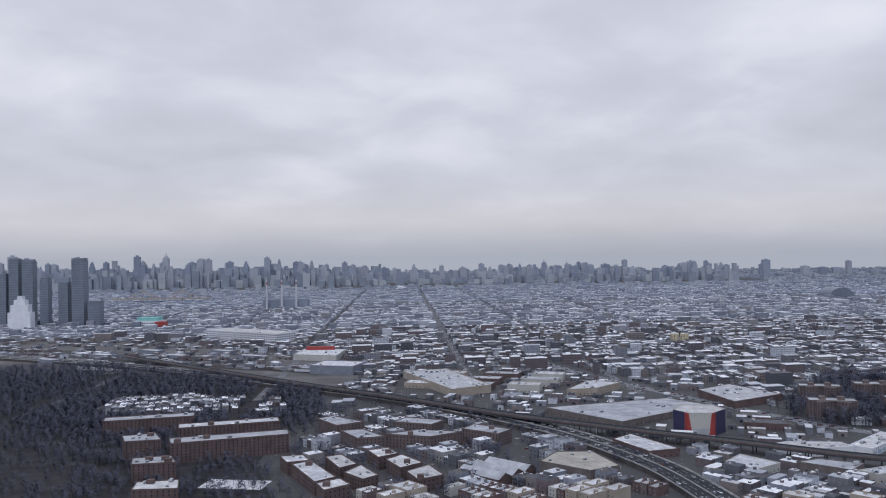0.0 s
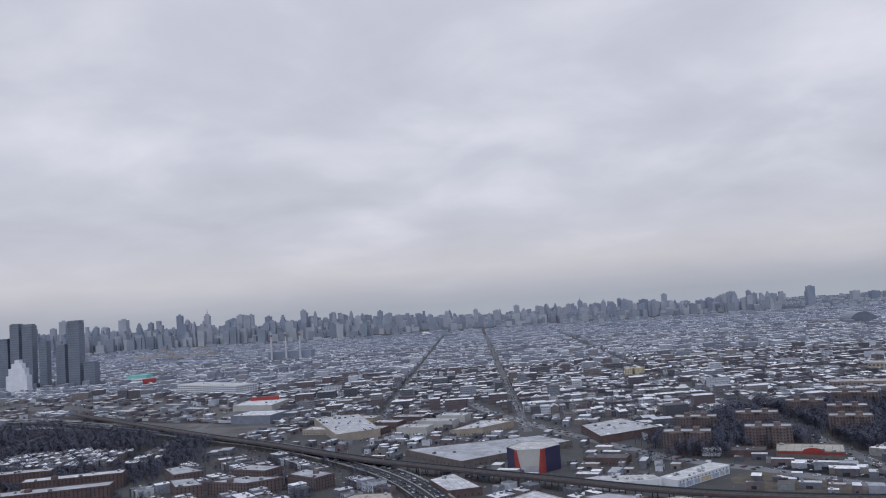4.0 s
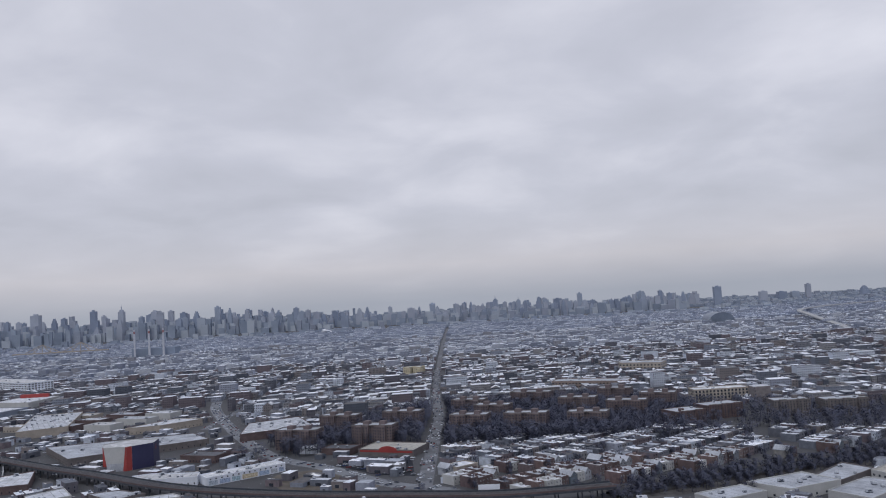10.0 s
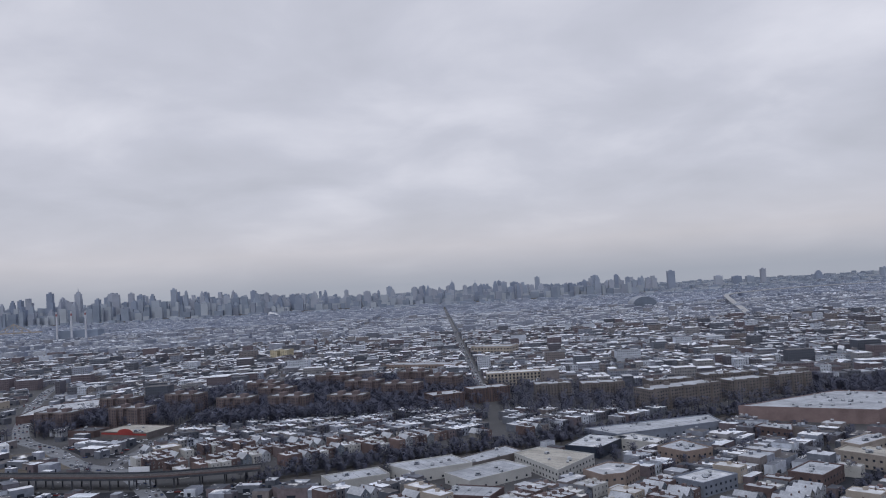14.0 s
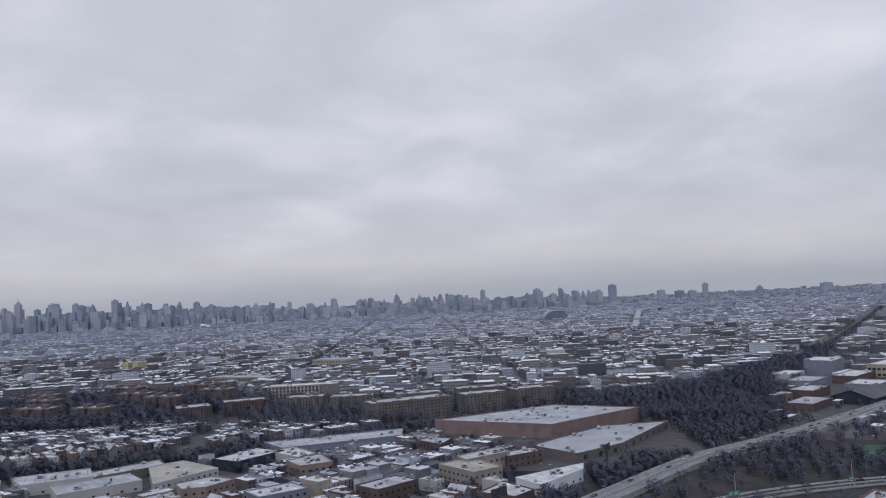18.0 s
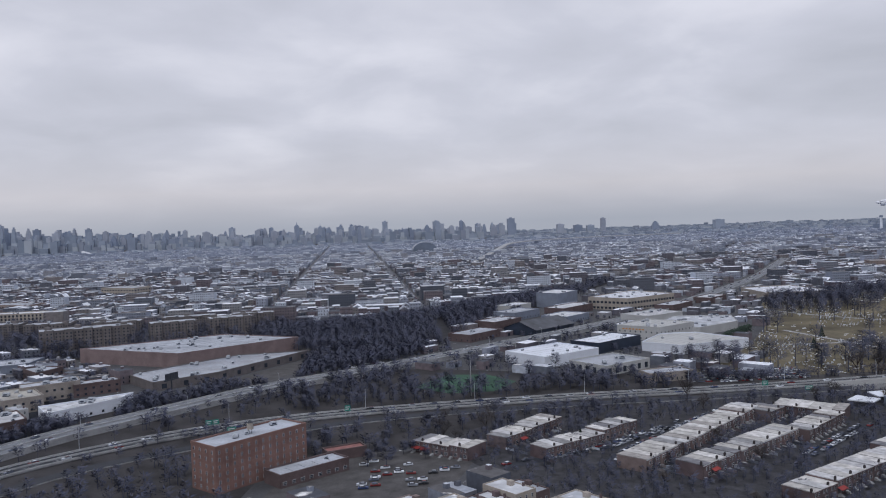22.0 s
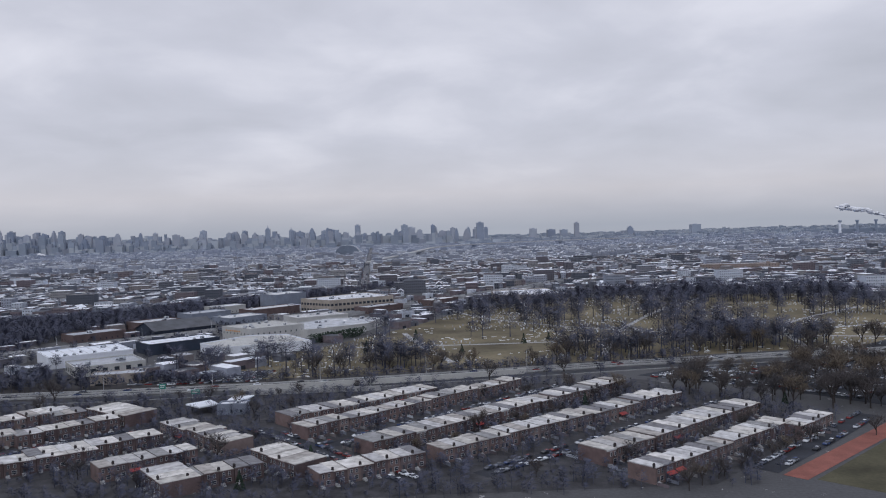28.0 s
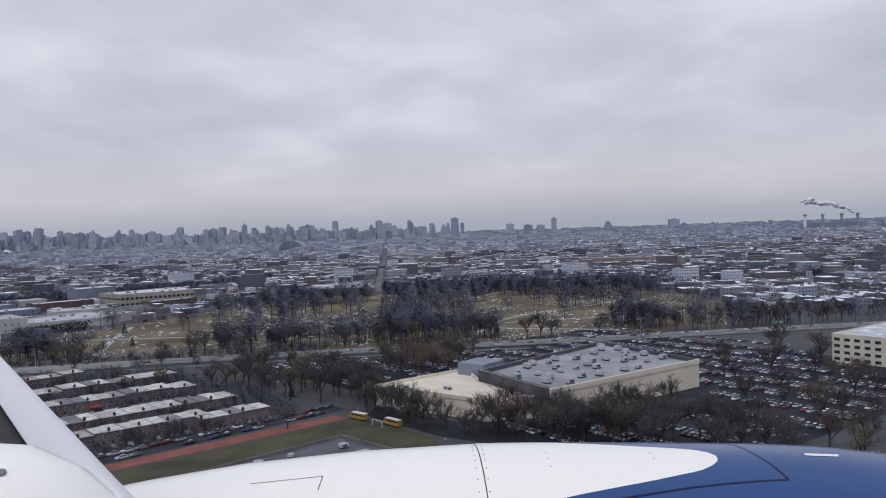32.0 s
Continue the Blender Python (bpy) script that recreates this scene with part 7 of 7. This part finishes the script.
for line, offs, z, gap in ((HWY_A, (-7.4, -4.6, 1.6, 4.5), 2.62, 15), (ROAD_E, (-3.9, 1.0, 3.2), 1.62, 60), (ROAD_W, (-2.8, 0.6, 2.4), 0.52, 22), (BLVD, (-3.9, -1.6, 0.9, 3.2), 0.07, 15)):
    for o in offs:
        pts = offset_line(line, o)
        for a, b in zip(pts, pts[1:]):
            if vr.random() < (b - a).length / gap:
                d = b - a
                park(a.x, a.y, math.degrees(math.atan2(d.y, d.x)), z)
yy = 402.0
while yy < 1100:
    for o in (-3.9, -2.4, -0.9, 0.9, 2.0, 3.2):
        if vr.random() < (0.4 if abs(o) > 3 else 0.16):
            park(float(np.interp(yy, [p.y for p in MAIN], [p.x for p in MAIN])) + o, yy, 90)
    yy += 3.6
for ax in AVENUES[2:4] + AVENUES[5:9]:
    y = 640.0
    while y < 1100:
        for o in (-2.6, -0.9, 1.4, 2.4):
            if vr.random() < 0.3:
                park(avenue_x(ax, y) + o, y, 91.7)
        y += 3.6
for poly, n in (([(322, 440), (345, 430), (340, 480), (305, 492), (296, 470)], 110), ([(790, 365), (830, 385), (855, 405), (845, 420), (805, 395)], 60), ([(944, 320), (1000, 316), (1003, 330), (946, 336)], 90),
                ([(800, 520), (830, 520), (850, 560), (810, 545)], 0), ([(775, 640), (855, 720), (840, 735), (770, 665)], 160), ([(300, 335), (490, 320), (496, 338), (440, 360), (390, 348), (305, 368)], 520), ([(806, 384), (829, 395), (839, 417), (826, 420)], 60), ([(60, 575), (95, 530), (110, 530), (70, 600)], 60), ([(940, 470), (960, 470), (990, 540), (975, 545)], 60),
                ([(-20, 640), (10, 610), (20, 630), (-20, 735)], 90), ([(130, 460), (150, 455), (150, 480), (125, 500)], 40), ([(60, 420), (100, 420), (80, 480), (20, 540)], 90), ([(822, 210), (846, 206), (852, 226), (828, 234)], 34), ([(640, 440), (680, 395), (700, 400), (672, 444)], 60),
                ([(600, 420), (640, 450), (630, 458), (590, 428)], 50), ([(-260, 860), (-150, 880), (-200, 990), (-280, 960)], 220)):
    xs, ys = [p[0] for p in poly], [p[1] for p in poly]
    got = 0
    while got < n:
        x, y = vr.uniform(min(xs), max(xs)), vr.uniform(min(ys), max(ys))
        got += 1
        if within(x, y, poly) and not blocked(x, y):
            park(round(x / 3.2) * 3.2, round(y / 1.7) * 1.7, vr.choice((0, 180)))
for r in range(7):
    for c in range(22):
        if vr.random() < 0.85:
            park(970 + c * 1.75 + r * 0.5, 316.5 + r * 3.3 + c * 0.02, 72)
CARS.sort(key=lambda c: c[1])
near = CARS[:170]
for x, y, z, a in near:
    put_copy("car", make_car, pose(x, y, z, 0, 0, a))
s = Shape()
for x, y, z, a in CARS[170:]:
    i = len(s.v)
    car_body(s)
    car_cabin(s, 1, 0)
    c, q = math.cos(radians(a)), math.sin(radians(a))
    s.v[i:] = [(x + px * c - py * q, y + px * q + py * c, z + pz) for px, py, pz in s.v[i:]]
solid("parked_cars", s, [M_CARS, M_GLASS], "hundreds of small parked cars in mixed colours", "cars", kind="stuff")


def bus():
    t = thing("school_bus", "yellow school bus parked beside bare trees", "bus", group="school buses")
    s = Shape()
    s.box(0.9, 6.2, 0, 1.45, 0.3, 1.75, bottom=True)
    s.box(0, 0.9, 0.1, 1.35, 0.3, 0.95, bottom=True)
    part("body", s, M_YELLOW, t)
    s = Shape()
    s.box(1.0, 6.1, 0.1, 1.35, 1.75, 1.85)
    part("roof", s, M_WHITE, t)
    s = Shape()
    for y in (-0.01, 1.42):
        s.box(1.1, 6.0, y, y + 0.04, 1.1, 1.5, bottom=True)
    part("window_band", s, M_GLASS, t)
    for x in (0.8, 5.0):
        for y in (0.1, 1.35):
            w = part("wheel", WHEEL, None, t)
            w.matrix_local = Matrix.Translation((x, y, 0.28)) @ Matrix.Scale(1.4, 4)
    return t


for x, y, a in ((1199.5, 213.5, -45), (1208.6, 205.6, -50)):
    put_copy("bus", bus, pose(x, y, 0.06, 0, 0, a))

# ---- far landmarks ----
# chimney white and red muted, with the haze put into both colours
M_STACK = surface("hazed_white_paint", (0.48, 0.48, 0.50), 0.08, 0.1, 1.0)
M_BAND = surface("hazed_red_band", (0.30, 0.15, 0.15), 0.1, 0.1, 1.0)
for x in (-342, -310, -279):
    t = thing("power_stack", "tall white power-station chimney with a red band", "chimney", pose(x, 1760, 0), "power-station chimneys")
    s = Shape()
    s.tube((0, 0, 0), (0, 0, 58), 2.5, 1.7, 14)
    part("shaft", s, M_STACK, t)
    s = Shape()
    s.tube((0, 0, 55), (0, 0, 60), 1.95, 1.9, 14)
    part("band", s, M_BAND, t)
    s = Shape()
    s.tube((0, 0, 60), (0, 0, 64), 1.8, 1.7, 14)
    part("tip", s, M_STACK, t)
t = building("power_station", "massive grey power station below its chimneys", "power station", rect(-352, 1768, 0, 95, 34), 22, M_FARTOWN, M_FARTOWN, 0)
for x in (2389, 2443, 2501, 2550):
    t = thing("power_stack", "distant pale chimney with a lattice collar", "chimney", pose(x, 2400, 0), "power-station chimneys")
    s = Shape()
    s.tube((0, 0, 0), (0, 0, 42), 4.6, 3.4, 12)
    part("shaft", s, M_WHITE if x == 2389 else M_FARTOWN, t)
    s = Shape()
    s.tube((0, 0, 42), (0, 0, 47), 5.4, 5.4, 12)
    part("collar", s, M_FARTOWN, t)
building("power_station", "long dark power station on the far shore", "power station", rect(2400, 2420, 0, 190, 40), 20, M_FARTOWN, M_FARTOWN, 0)
M_STEAM = surface("white_steam", (0.66, 0.655, 0.66), 0.05, 0.02, 0.2, 1.0)


def steam(x, y, z, reach, size, seed, label):
    """A drifting plume of many small soft-edged puffs."""
    r = random.Random(seed)
    bm = bmesh.new()
    for k in range(34):
        f = k / 33
        c = Vector((x - reach * f, y + r.uniform(-3, 3), z + reach * 0.26 * f ** 0.6)) + Vector((r.uniform(-1, 1), 0, r.uniform(-1, 1))) * size * (0.1 + 0.55 * f)
        q = size * r.uniform(0.5, 0.8) * (0.35 + 0.9 * f) * (1.0 - 0.5 * f ** 4)
        bmesh.ops.create_icosphere(bm, subdivisions=2, radius=q, matrix=Matrix.Translation(c) @ Matrix.Diagonal((1.6, 1, 0.75, 1)))
    for v in bm.verts:
        v.co += Vector((0, 0, 1)) * noise.noise(v.co * 0.35) * size * 0.35
    me = bpy.data.meshes.new("steam_plume")
    bm.to_mesh(me)
    bm.free()
    me.materials.append(M_STEAM)
    for p in me.polygons:
        p.use_smooth = True
    tagged(new("steam_plume", me), label, "steam")


steam(2535, 2402, 50, 150, 13, 3, "white steam drifting from a far power-station chimney")
steam(-62, 2676, 2, 30, 8, 4, "small white steam puff rising over far roofs")
t = thing("vaulted_hall", "dark arched hall standing over the far roofs", "hall", pose(918, 1840, 0))
s = Shape()
pts = [(27 - 27 * math.cos(math.pi * k / 12), 8 + 18 * math.sin(math.pi * k / 12)) for k in range(13)]
i = len(s.v)
for y in (0, 60):
    s.v += [(0, y, 0)] + [(x, y, z) for x, z in pts] + [(54, y, 0)]
for k in range(14):
    s.f.append((i + k, i + 15 + k, i + 16 + k, i + k + 1))
    s.m.append(0)
s.f += [tuple(range(i + 14, i - 1, -1)), tuple(range(i + 15, i + 30))]
s.m += [0, 0]
part("shell", s, M_RIVER, t)
patch("river", [(985, 1905), (1110, 1880), (1290, 2140), (1080, 2290)], 0.6, surface("pale_river", (0.30, 0.33, 0.38), 0.08, 0.02, 0.5, 0.12, spec=0.6), "pale grey river water", "river")
s = Shape()
VIA = smooth([(979, 1286), (1020, 1420), (1090, 1690), (1180, 2000), (1300, 2180), (1480, 2320), (1750, 2400)], 40)
ribbon(s, VIA, 5.5, [3 + min(12, k * 0.9) for k in range(len(VIA))], 2.2)
solid("bridge_approach", s, M_CONCRETE, "pale viaduct curving up to a far bridge", "bridge", kind="structure")
t = thing("truss_bridge", "tan steel cantilever bridge under the skyline", "bridge", pose(-740, 2100, 0))
for k, (x, h) in enumerate(((18, 34), (118, 36))):
    s = Shape()
    for a, b in (((x - 45, 14), (x, h)), ((x, h), (x + 45, 14)), ((x - 22, 14), (x, h)), ((x + 22, 14), (x, h)), ((x - 22, 14), (x - 22, 24)), ((x + 22, 14), (x + 22, 24)), ((x, 0), (x, h))):
        s.tube((a[0], 0, a[1]), (b[0], 0, b[1]), 1.1, 1.1, 4)
    part("truss", s, M_TAN, t)
s = Shape()
s.box(-60, 190, -4, 4, 11, 14, bottom=True)
part("deck", s, M_TAN, t)
building("housing_row", "long orange-tan brick building beyond the cemetery", "apartment building", rect(1399, 895, -12, 82, 18), 8, M_ORANGE, M_SNOWROOF, 4, None, 4, 3.0, bulk=4)
for x, h, w, d, lab in ((-711, 92, 18, 18, "blue-grey glass riverside tower"), (-690, 117, 16, 16, "slender glass riverside tower"), (-667, 115, 18, 16, "flat-topped glass riverside tower"), (-583, 116, 20, 20, "tall dark green-grey glass tower"),
                        (-608, 76, 16, 16, "mid-height glass riverside tower"), (-557, 44, 20, 18, "low dark glass tower block"), (-640, 84, 14, 14, "thin grey riverside tower"), (-730, 70, 20, 16, "grey riverside slab tower")):
    t = thing("riverside_tower", lab, "skyscraper", pose(x, 1390, 0), "riverside towers")
    s = Shape()
    s.box(-w / 2, w / 2, -d / 2, d / 2, 0, h - 3)
    part("shaft", s, M_RIVER, t)
    s = Shape()
    s.box(-w / 2 + 1.5, w / 2 - 1.5, -d / 2 + 1.5, d / 2 - 1.5, h - 3, h)
    part("crown_storey", s, M_GREYWALL, t)
    s = Shape()
    for f in range(int(h / 4)):
        s.quad((-w / 2, -d / 2 - 0.05, 2 + f * 4), (w / 2, -d / 2 - 0.05, 2 + f * 4), (w / 2, -d / 2 - 0.05, 3.6 + f * 4), (-w / 2, -d / 2 - 0.05, 3.6 + f * 4))
        s.quad((w / 2 + 0.05, -d / 2, 2 + f * 4), (w / 2 + 0.05, d / 2, 2 + f * 4), (w / 2 + 0.05, d / 2, 3.6 + f * 4), (w / 2 + 0.05, -d / 2, 3.6 + f * 4))
    tagged(part("glazing", s, M_RIVERGLASS, t), kind="stuff")
t = thing("stepped_building", "pale stepped apartment tower by the rail yards", "apartment building", pose(-652, 1330, 0))
for k, (x0, x1, h) in enumerate(((-18, 18, 30), (-14, 14, 42), (-9, 9, 50), (-4, 4, 56))):
    s = Shape()
    s.box(x0, x1, -8 + k, 8 - k, 0 if k == 0 else (30, 42, 50)[k - 1], h)
    part("tier", s, M_WHITE, t)
for k in range(8):
    building("yard_shed", "low rail-yard shed with a snowy roof", "shed", rect(-430 + k * 44, 905 + (k * 37) % 90, -30, 30, 12), 4, M_GREYWALL, M_SNOWROOF, 0, None, 0, group="rail-yard sheds")
s = Shape()
for k in range(9):
    ribbon(s, [(-620, 1060 + k * 7 - k * k * 0.4), (-430, 960 + k * 7), (-200, 850 + k * 5), (-90, 760 + k * 4)], 0.5, 0.05)
solid("yard_tracks", s, M_STEEL, "parallel rusty yard tracks", "railway track", kind="structure")
patch("snow_lot", [(-365, 838), (-292, 830), (-318, 895), (-376, 905)], 0.04, M_SNOWROOF, "snow-covered vacant lot beside the tracks", "lot")
patch("court", rect(-112, 398, -10, 32, 16), 0.04, M_SNOWROOF, "snowy round playground court between brick blocks", "playground")

# ---- yards, fences and roof clutter ----
yr = random.Random(77)
s = Shape()
for (ax, ay), (bx, by), dp in ROWS:
    a, b = Vector((ax, ay)), Vector((bx, by))
    d = (b - a).normalized()
    nrm = Vector((-d.y, d.x))
    n = int((b - a).length / 3.6)
    for k in range(n):
        p = a + d * (k * 3.6)
        for side, ln in ((-1, 3.0), (1, 4.0)):
            q = p + nrm * (dp + 0.1 if side > 0 else -0.1)
            e = q + nrm * ln * side
            ribbon(s, [q, e], 0.04, 0.75, 0.75)
        if yr.random() < 0.4:
            q = p + nrm * (dp + 2.6) + d * yr.uniform(0.4, 2.0)
            ang = math.degrees(math.atan2(d.y, d.x))
            s.prism(rect(q.x, q.y, ang, yr.uniform(0.9, 1.6), yr.uniform(0.8, 1.4)), 0, yr.uniform(0.7, 1.5))
solid("yard_fences", s, M_WALL, "low fences and small sheds in the back yards", "fences", kind="stuff")
s = Shape()
for k, (line, hw) in enumerate(SIDE_STREETS):
    ribbon(s, [Vector(p) for p in line], hw, 0.035 + 0.006 * k)
solid("side_street", s, M_ASPHALT, "narrow wet side streets between the row houses", "street", kind="structure")

patch("yard_ground", [(872, 200), (905, 178), (1130, 172), (1186, 226), (1150, 292), (1000, 292), (880, 280), (846, 250)], 0.018, surface("back_yard_soil", (0.042, 0.041, 0.045), 0.45, 0.35, 2.0), "dark soil and paving of the back yards", "yard")

# ---- the airliner's own wing and engine, as they stand at the end of the flight ----
M_AIRWHITE = surface("gloss_white_paint", (0.95, 0.895, 0.80), 0.008, 0.4, 5.0, 0.22, spec=0.5)
M_AIRGREY = surface("pale_grey_paint", (0.66, 0.64, 0.63), 0.02, 0.4, 5.0, 0.3, spec=0.5)
M_NAVY = surface("navy_line", (0.008, 0.010, 0.05), 0.05, 0.4, 5.0, 0.3)
M_RIVET = surface("grey_rivet", (0.18, 0.18, 0.18), 0.1, 1.0, 5.0, 0.5)
M_AIRBLUE = surface("gloss_blue_paint", (0.020, 0.070, 0.20), 0.02, 0.4, 5.0, 0.2, spec=0.5)
M_SEAL = surface("black_seal", (0.02, 0.02, 0.022), 0.2, 1.0, 5.0, 0.6)
AT = (1217.81, 0.0, 49.70)


def barrel(s, cy, cz, stations, n=40, m=0, flat=1.0):
    """A body of revolution along x through (x, radius, dz) stations."""
    i0 = len(s.v)
    for x0, r, dz, *lean in stations:
        for k in range(n):
            a = 2 * math.pi * k / n
            x = x0 + (lean[0] * r * (math.cos(a) + 0.25) if lean else 0.0)
            s.v.append((x, cy + r * math.cos(a), cz + dz + r * flat * math.sin(a)))
    for j in range(len(stations) - 1):
        for k in range(n):
            k2 = (k + 1) % n
            a, b = i0 + j * n, i0 + (j + 1) * n
            s.f.append((a + k, a + k2, b + k2, b + k))
            s.m.append(m)
    s.f += [tuple(range(i0, i0 + n)), tuple(range(i0 + (len(stations) - 1) * n, i0 + len(stations) * n))[::-1]]
    s.m += [m, m]


def smooth_part(ob):
    for p in ob.data.polygons:
        p.use_smooth = True
    return ob


t = thing("engine_nacelle", "glossy white jet engine nacelle with a blue intake cowl", "jet engine", pose(*AT))
CY, CZ = 6.3, -3.12
HULL = [(-3.2, 1.02, 0.0), (-2.2, 1.17, 0.02), (-1.4, 1.26, 0.03), (-0.5, 1.32, 0.03), (0.5, 1.34, 0.03), (1.1, 1.335, 0.02), (2.05, 1.31, 0.0), (2.75, 1.285, -0.01),
        (3.3, 1.25, -0.02), (3.9, 1.17, -0.03), (4.3, 1.05, -0.04), (4.5, 0.92, -0.04), (4.55, 0.8, -0.04)]
EDGE = [(-1.57, -1.6), (0.6, -1.2), (1.2, 0.3), (1.42, 1.15), (1.514, 1.62), (1.59, 2.10), (1.64, 2.22), (1.70, 2.265), (1.76, 2.25), (1.815, 2.185), (1.873, 2.067), (1.967, 1.65), (2.08, 1.03),
        (2.35, -0.2), (2.8, -1.2), (4.72, -1.6)]


def hull(x, a, out=0.0):
    """A point of the nacelle's skin at station x and angle a."""
    r = np.interp(x, [h[0] for h in HULL], [h[1] for h in HULL]) + out
    dz = np.interp(x, [h[0] for h in HULL], [h[2] for h in HULL])
    return (float(x), CY + float(r) * math.cos(a), CZ + float(dz) + float(r) * math.sin(a))


def skin(front, rings=26, n=260):
    s = Shape()
    for j in range(rings + 1):
        for k in range(n):
            a = -math.pi / 2 + 2 * math.pi * k / n
            e = float(np.interp(a, [p[0] for p in EDGE], [p[1] for p in EDGE]))
            u = j / rings
            s.v.append(hull(e + (4.55 - e) * u if front else -3.2 + (e + 3.2) * u, a))
    for j in range(rings):
        for k in range(n):
            k2 = (k + 1) % n
            s.f.append((j * n + k, j * n + k2, (j + 1) * n + k2, (j + 1) * n + k))
            s.m.append(0)
    return s


smooth_part(part("cowl", skin(False), M_AIRWHITE, t))
smooth_part(part("intake_cowl", skin(True), M_AIRBLUE, t, "glossy blue intake cowl"))


def seam(path, half, name="panel_seam", mat=None, out=0.002):
    s = Shape()
    pts = []
    for (x0, a0), (x1, a1) in zip(path, path[1:]):
        pts += [(x0 + (x1 - x0) * k / 12, a0 + (a1 - a0) * k / 12) for k in range(12)]
    pts.append(path[-1])
    for (x0, a0), (x1, a1) in zip(pts, pts[1:]):
        dx, da = x1 - x0, (a1 - a0) * 1.3
        q = math.hypot(dx, da) + 1e-9
        ox, oa = -da / q * half, dx / q * half / 1.3
        s.quad(hull(x0 + ox, a0 + oa, out), hull(x1 + ox, a1 + oa, out), hull(x1 - ox, a1 - oa, out), hull(x0 - ox, a0 - oa, out))
    return part(name, s, mat or M_SEAL, t)


seam([(0.42, 1.0), (0.45, 1.6), (0.48, 2.6)], 0.004)
seam([(2.46, 1.2), (2.538, 1.54), (2.587, 1.698), (2.64, 1.837), (2.683, 1.955)], 0.009, mat=M_NAVY)
seam([(2.683, 1.955), (2.485, 1.966), (2.223, 1.987), (1.918, 2.021), (1.616, 2.065), (1.1, 2.14), (0.3, 2.3)], 0.009, mat=M_NAVY)
seam([(-1.25, 1.80), (-0.72, 1.80), (-0.74, 1.93)], 0.003)
dot = Shape()
dot.tube((0, 0, -0.004), (0, 0, 0.002), 0.005, 0.005, 6)
dotmesh = dot.mesh("rivet", M_RIVET)
for x in (0.41, 0.485, 0.963, 1.766):
    for a in (1.50, 1.58, 1.665, 1.74, 1.83, 1.93, 2.03) if x < 0.9 else (1.66, 1.74, 1.83):
        if x < 1.5 or a < 1.8:
            r = part("rivet", dotmesh, None, t)
            r.matrix_local = Matrix.Translation(hull(x, a, 0.001)) @ Matrix.Rotation(a - math.pi / 2, 4, "X")
s = Shape()
s.quad(hull(2.985, 1.640, 0.003), hull(3.26, 1.640, 0.003), hull(3.24, 1.676, 0.003), hull(2.975, 1.676, 0.003))
part("decal", s, M_AIRWHITE, t, "small pale placard")

t = thing("airliner_wing", "white swept airliner wing with a leading-edge slat", "aircraft wing", pose(*AT))


def wing_panel(name, mat, root, tip, chord0, chord1, thick, lab=""):
    """A tapered panel between a root and a tip leading-edge point, running aft along -x."""
    s = Shape()
    prof = [(0.0, 0.0), (0.02, 0.35), (0.08, 0.72), (0.25, 1.0), (0.6, 0.8), (1.0, 0.12), (1.0, -0.1), (0.5, -0.6), (0.1, -0.5)]
    n = len(prof)
    for (x, y, z), c, th in ((root, chord0, thick), (tip, chord1, thick * 0.45)):
        s.v += [(x - u * c, y, z + w * th) for u, w in prof]
    for k in range(n):
        j = (k + 1) % n
        s.f.append((k, j, n + j, n + k))
        s.m.append(0)
    s.f += [tuple(range(n))[::-1], tuple(range(n, 2 * n))]
    s.m += [0, 0]
    return smooth_part(part(name, s, mat, t, lab))


wing_panel("slat", M_AIRGREY, (-1.50, 4.35, -1.42), (-9.3, 16.0, -0.72), 0.36, 0.22, 0.05, "pale grey leading-edge slat")
wing_panel("wing_box", M_AIRWHITE, (-2.02, 4.35, -1.44), (-9.62, 16.0, -0.74), 4.2, 1.5, 0.10)
s = Shape()
s.quad((-1.80, 4.35, -1.455), (-2.10, 4.35, -1.455), (-9.68, 16.0, -0.765), (-9.48, 16.0, -0.765))
part("slot", s, M_SEAL, t, "dark slot behind the slat")
s = Shape()
for k in range(7):
    f = 0.06 + k * 0.11
    a = Vector((-2.15, 4.2, -1.38)).lerp(Vector((-9.7, 16.0, -0.74)), f)
    s.quad(tuple(a), tuple(a + Vector((-0.03, 0.03, 0.01))), tuple(a + Vector((-0.25, -0.12, 0.05))), tuple(a + Vector((-0.22, -0.15, 0.05))))
part("vane", s, M_SEAL, t)
s = Shape()
s.prism([(-9.4, 16.0), (-11.2, 16.0), (-11.6, 16.3), (-10.2, 16.3)], -0.9, 1.2)
part("winglet", s, M_AIRBLUE, t, "blue upturned winglet")
s = Shape()
barrel(s, 4.2, -1.62, [(-4.8, 0.45, 0), (-3.4, 0.58, 0), (-2.5, 0.60, 0), (-2.05, 0.56, 0), (-1.8, 0.47, -0.03), (-1.6, 0.35, -0.08), (-1.45, 0.2, -0.14), (-1.38, 0.05, -0.18)], 32)
smooth_part(part("root_fairing", s, M_AIRWHITE, t, "rounded white fairing with drain holes"))
for x, a in ((-2.02, 1.98), (-2.12, 2.14), (-2.16, 1.92), (-2.03, 2.24), (-2.24, 2.06), (-2.22, 2.26), (-2.32, 1.96), (-2.30, 2.18)):
    s = Shape()
    s.tube((0, 0, -0.004), (0, 0, 0.001), 0.026, 0.024, 12)
    r = float(np.interp(x, (-2.5, -2.05, -1.8), (0.60, 0.56, 0.47)))
    d = part("drain_hole", s, M_RIVET, t)
    d.matrix_local = Matrix.Translation((x, 4.2 + r * math.cos(a), -1.62 + r * math.sin(a))) @ Matrix.Rotation(a - math.pi / 2, 4, "X")
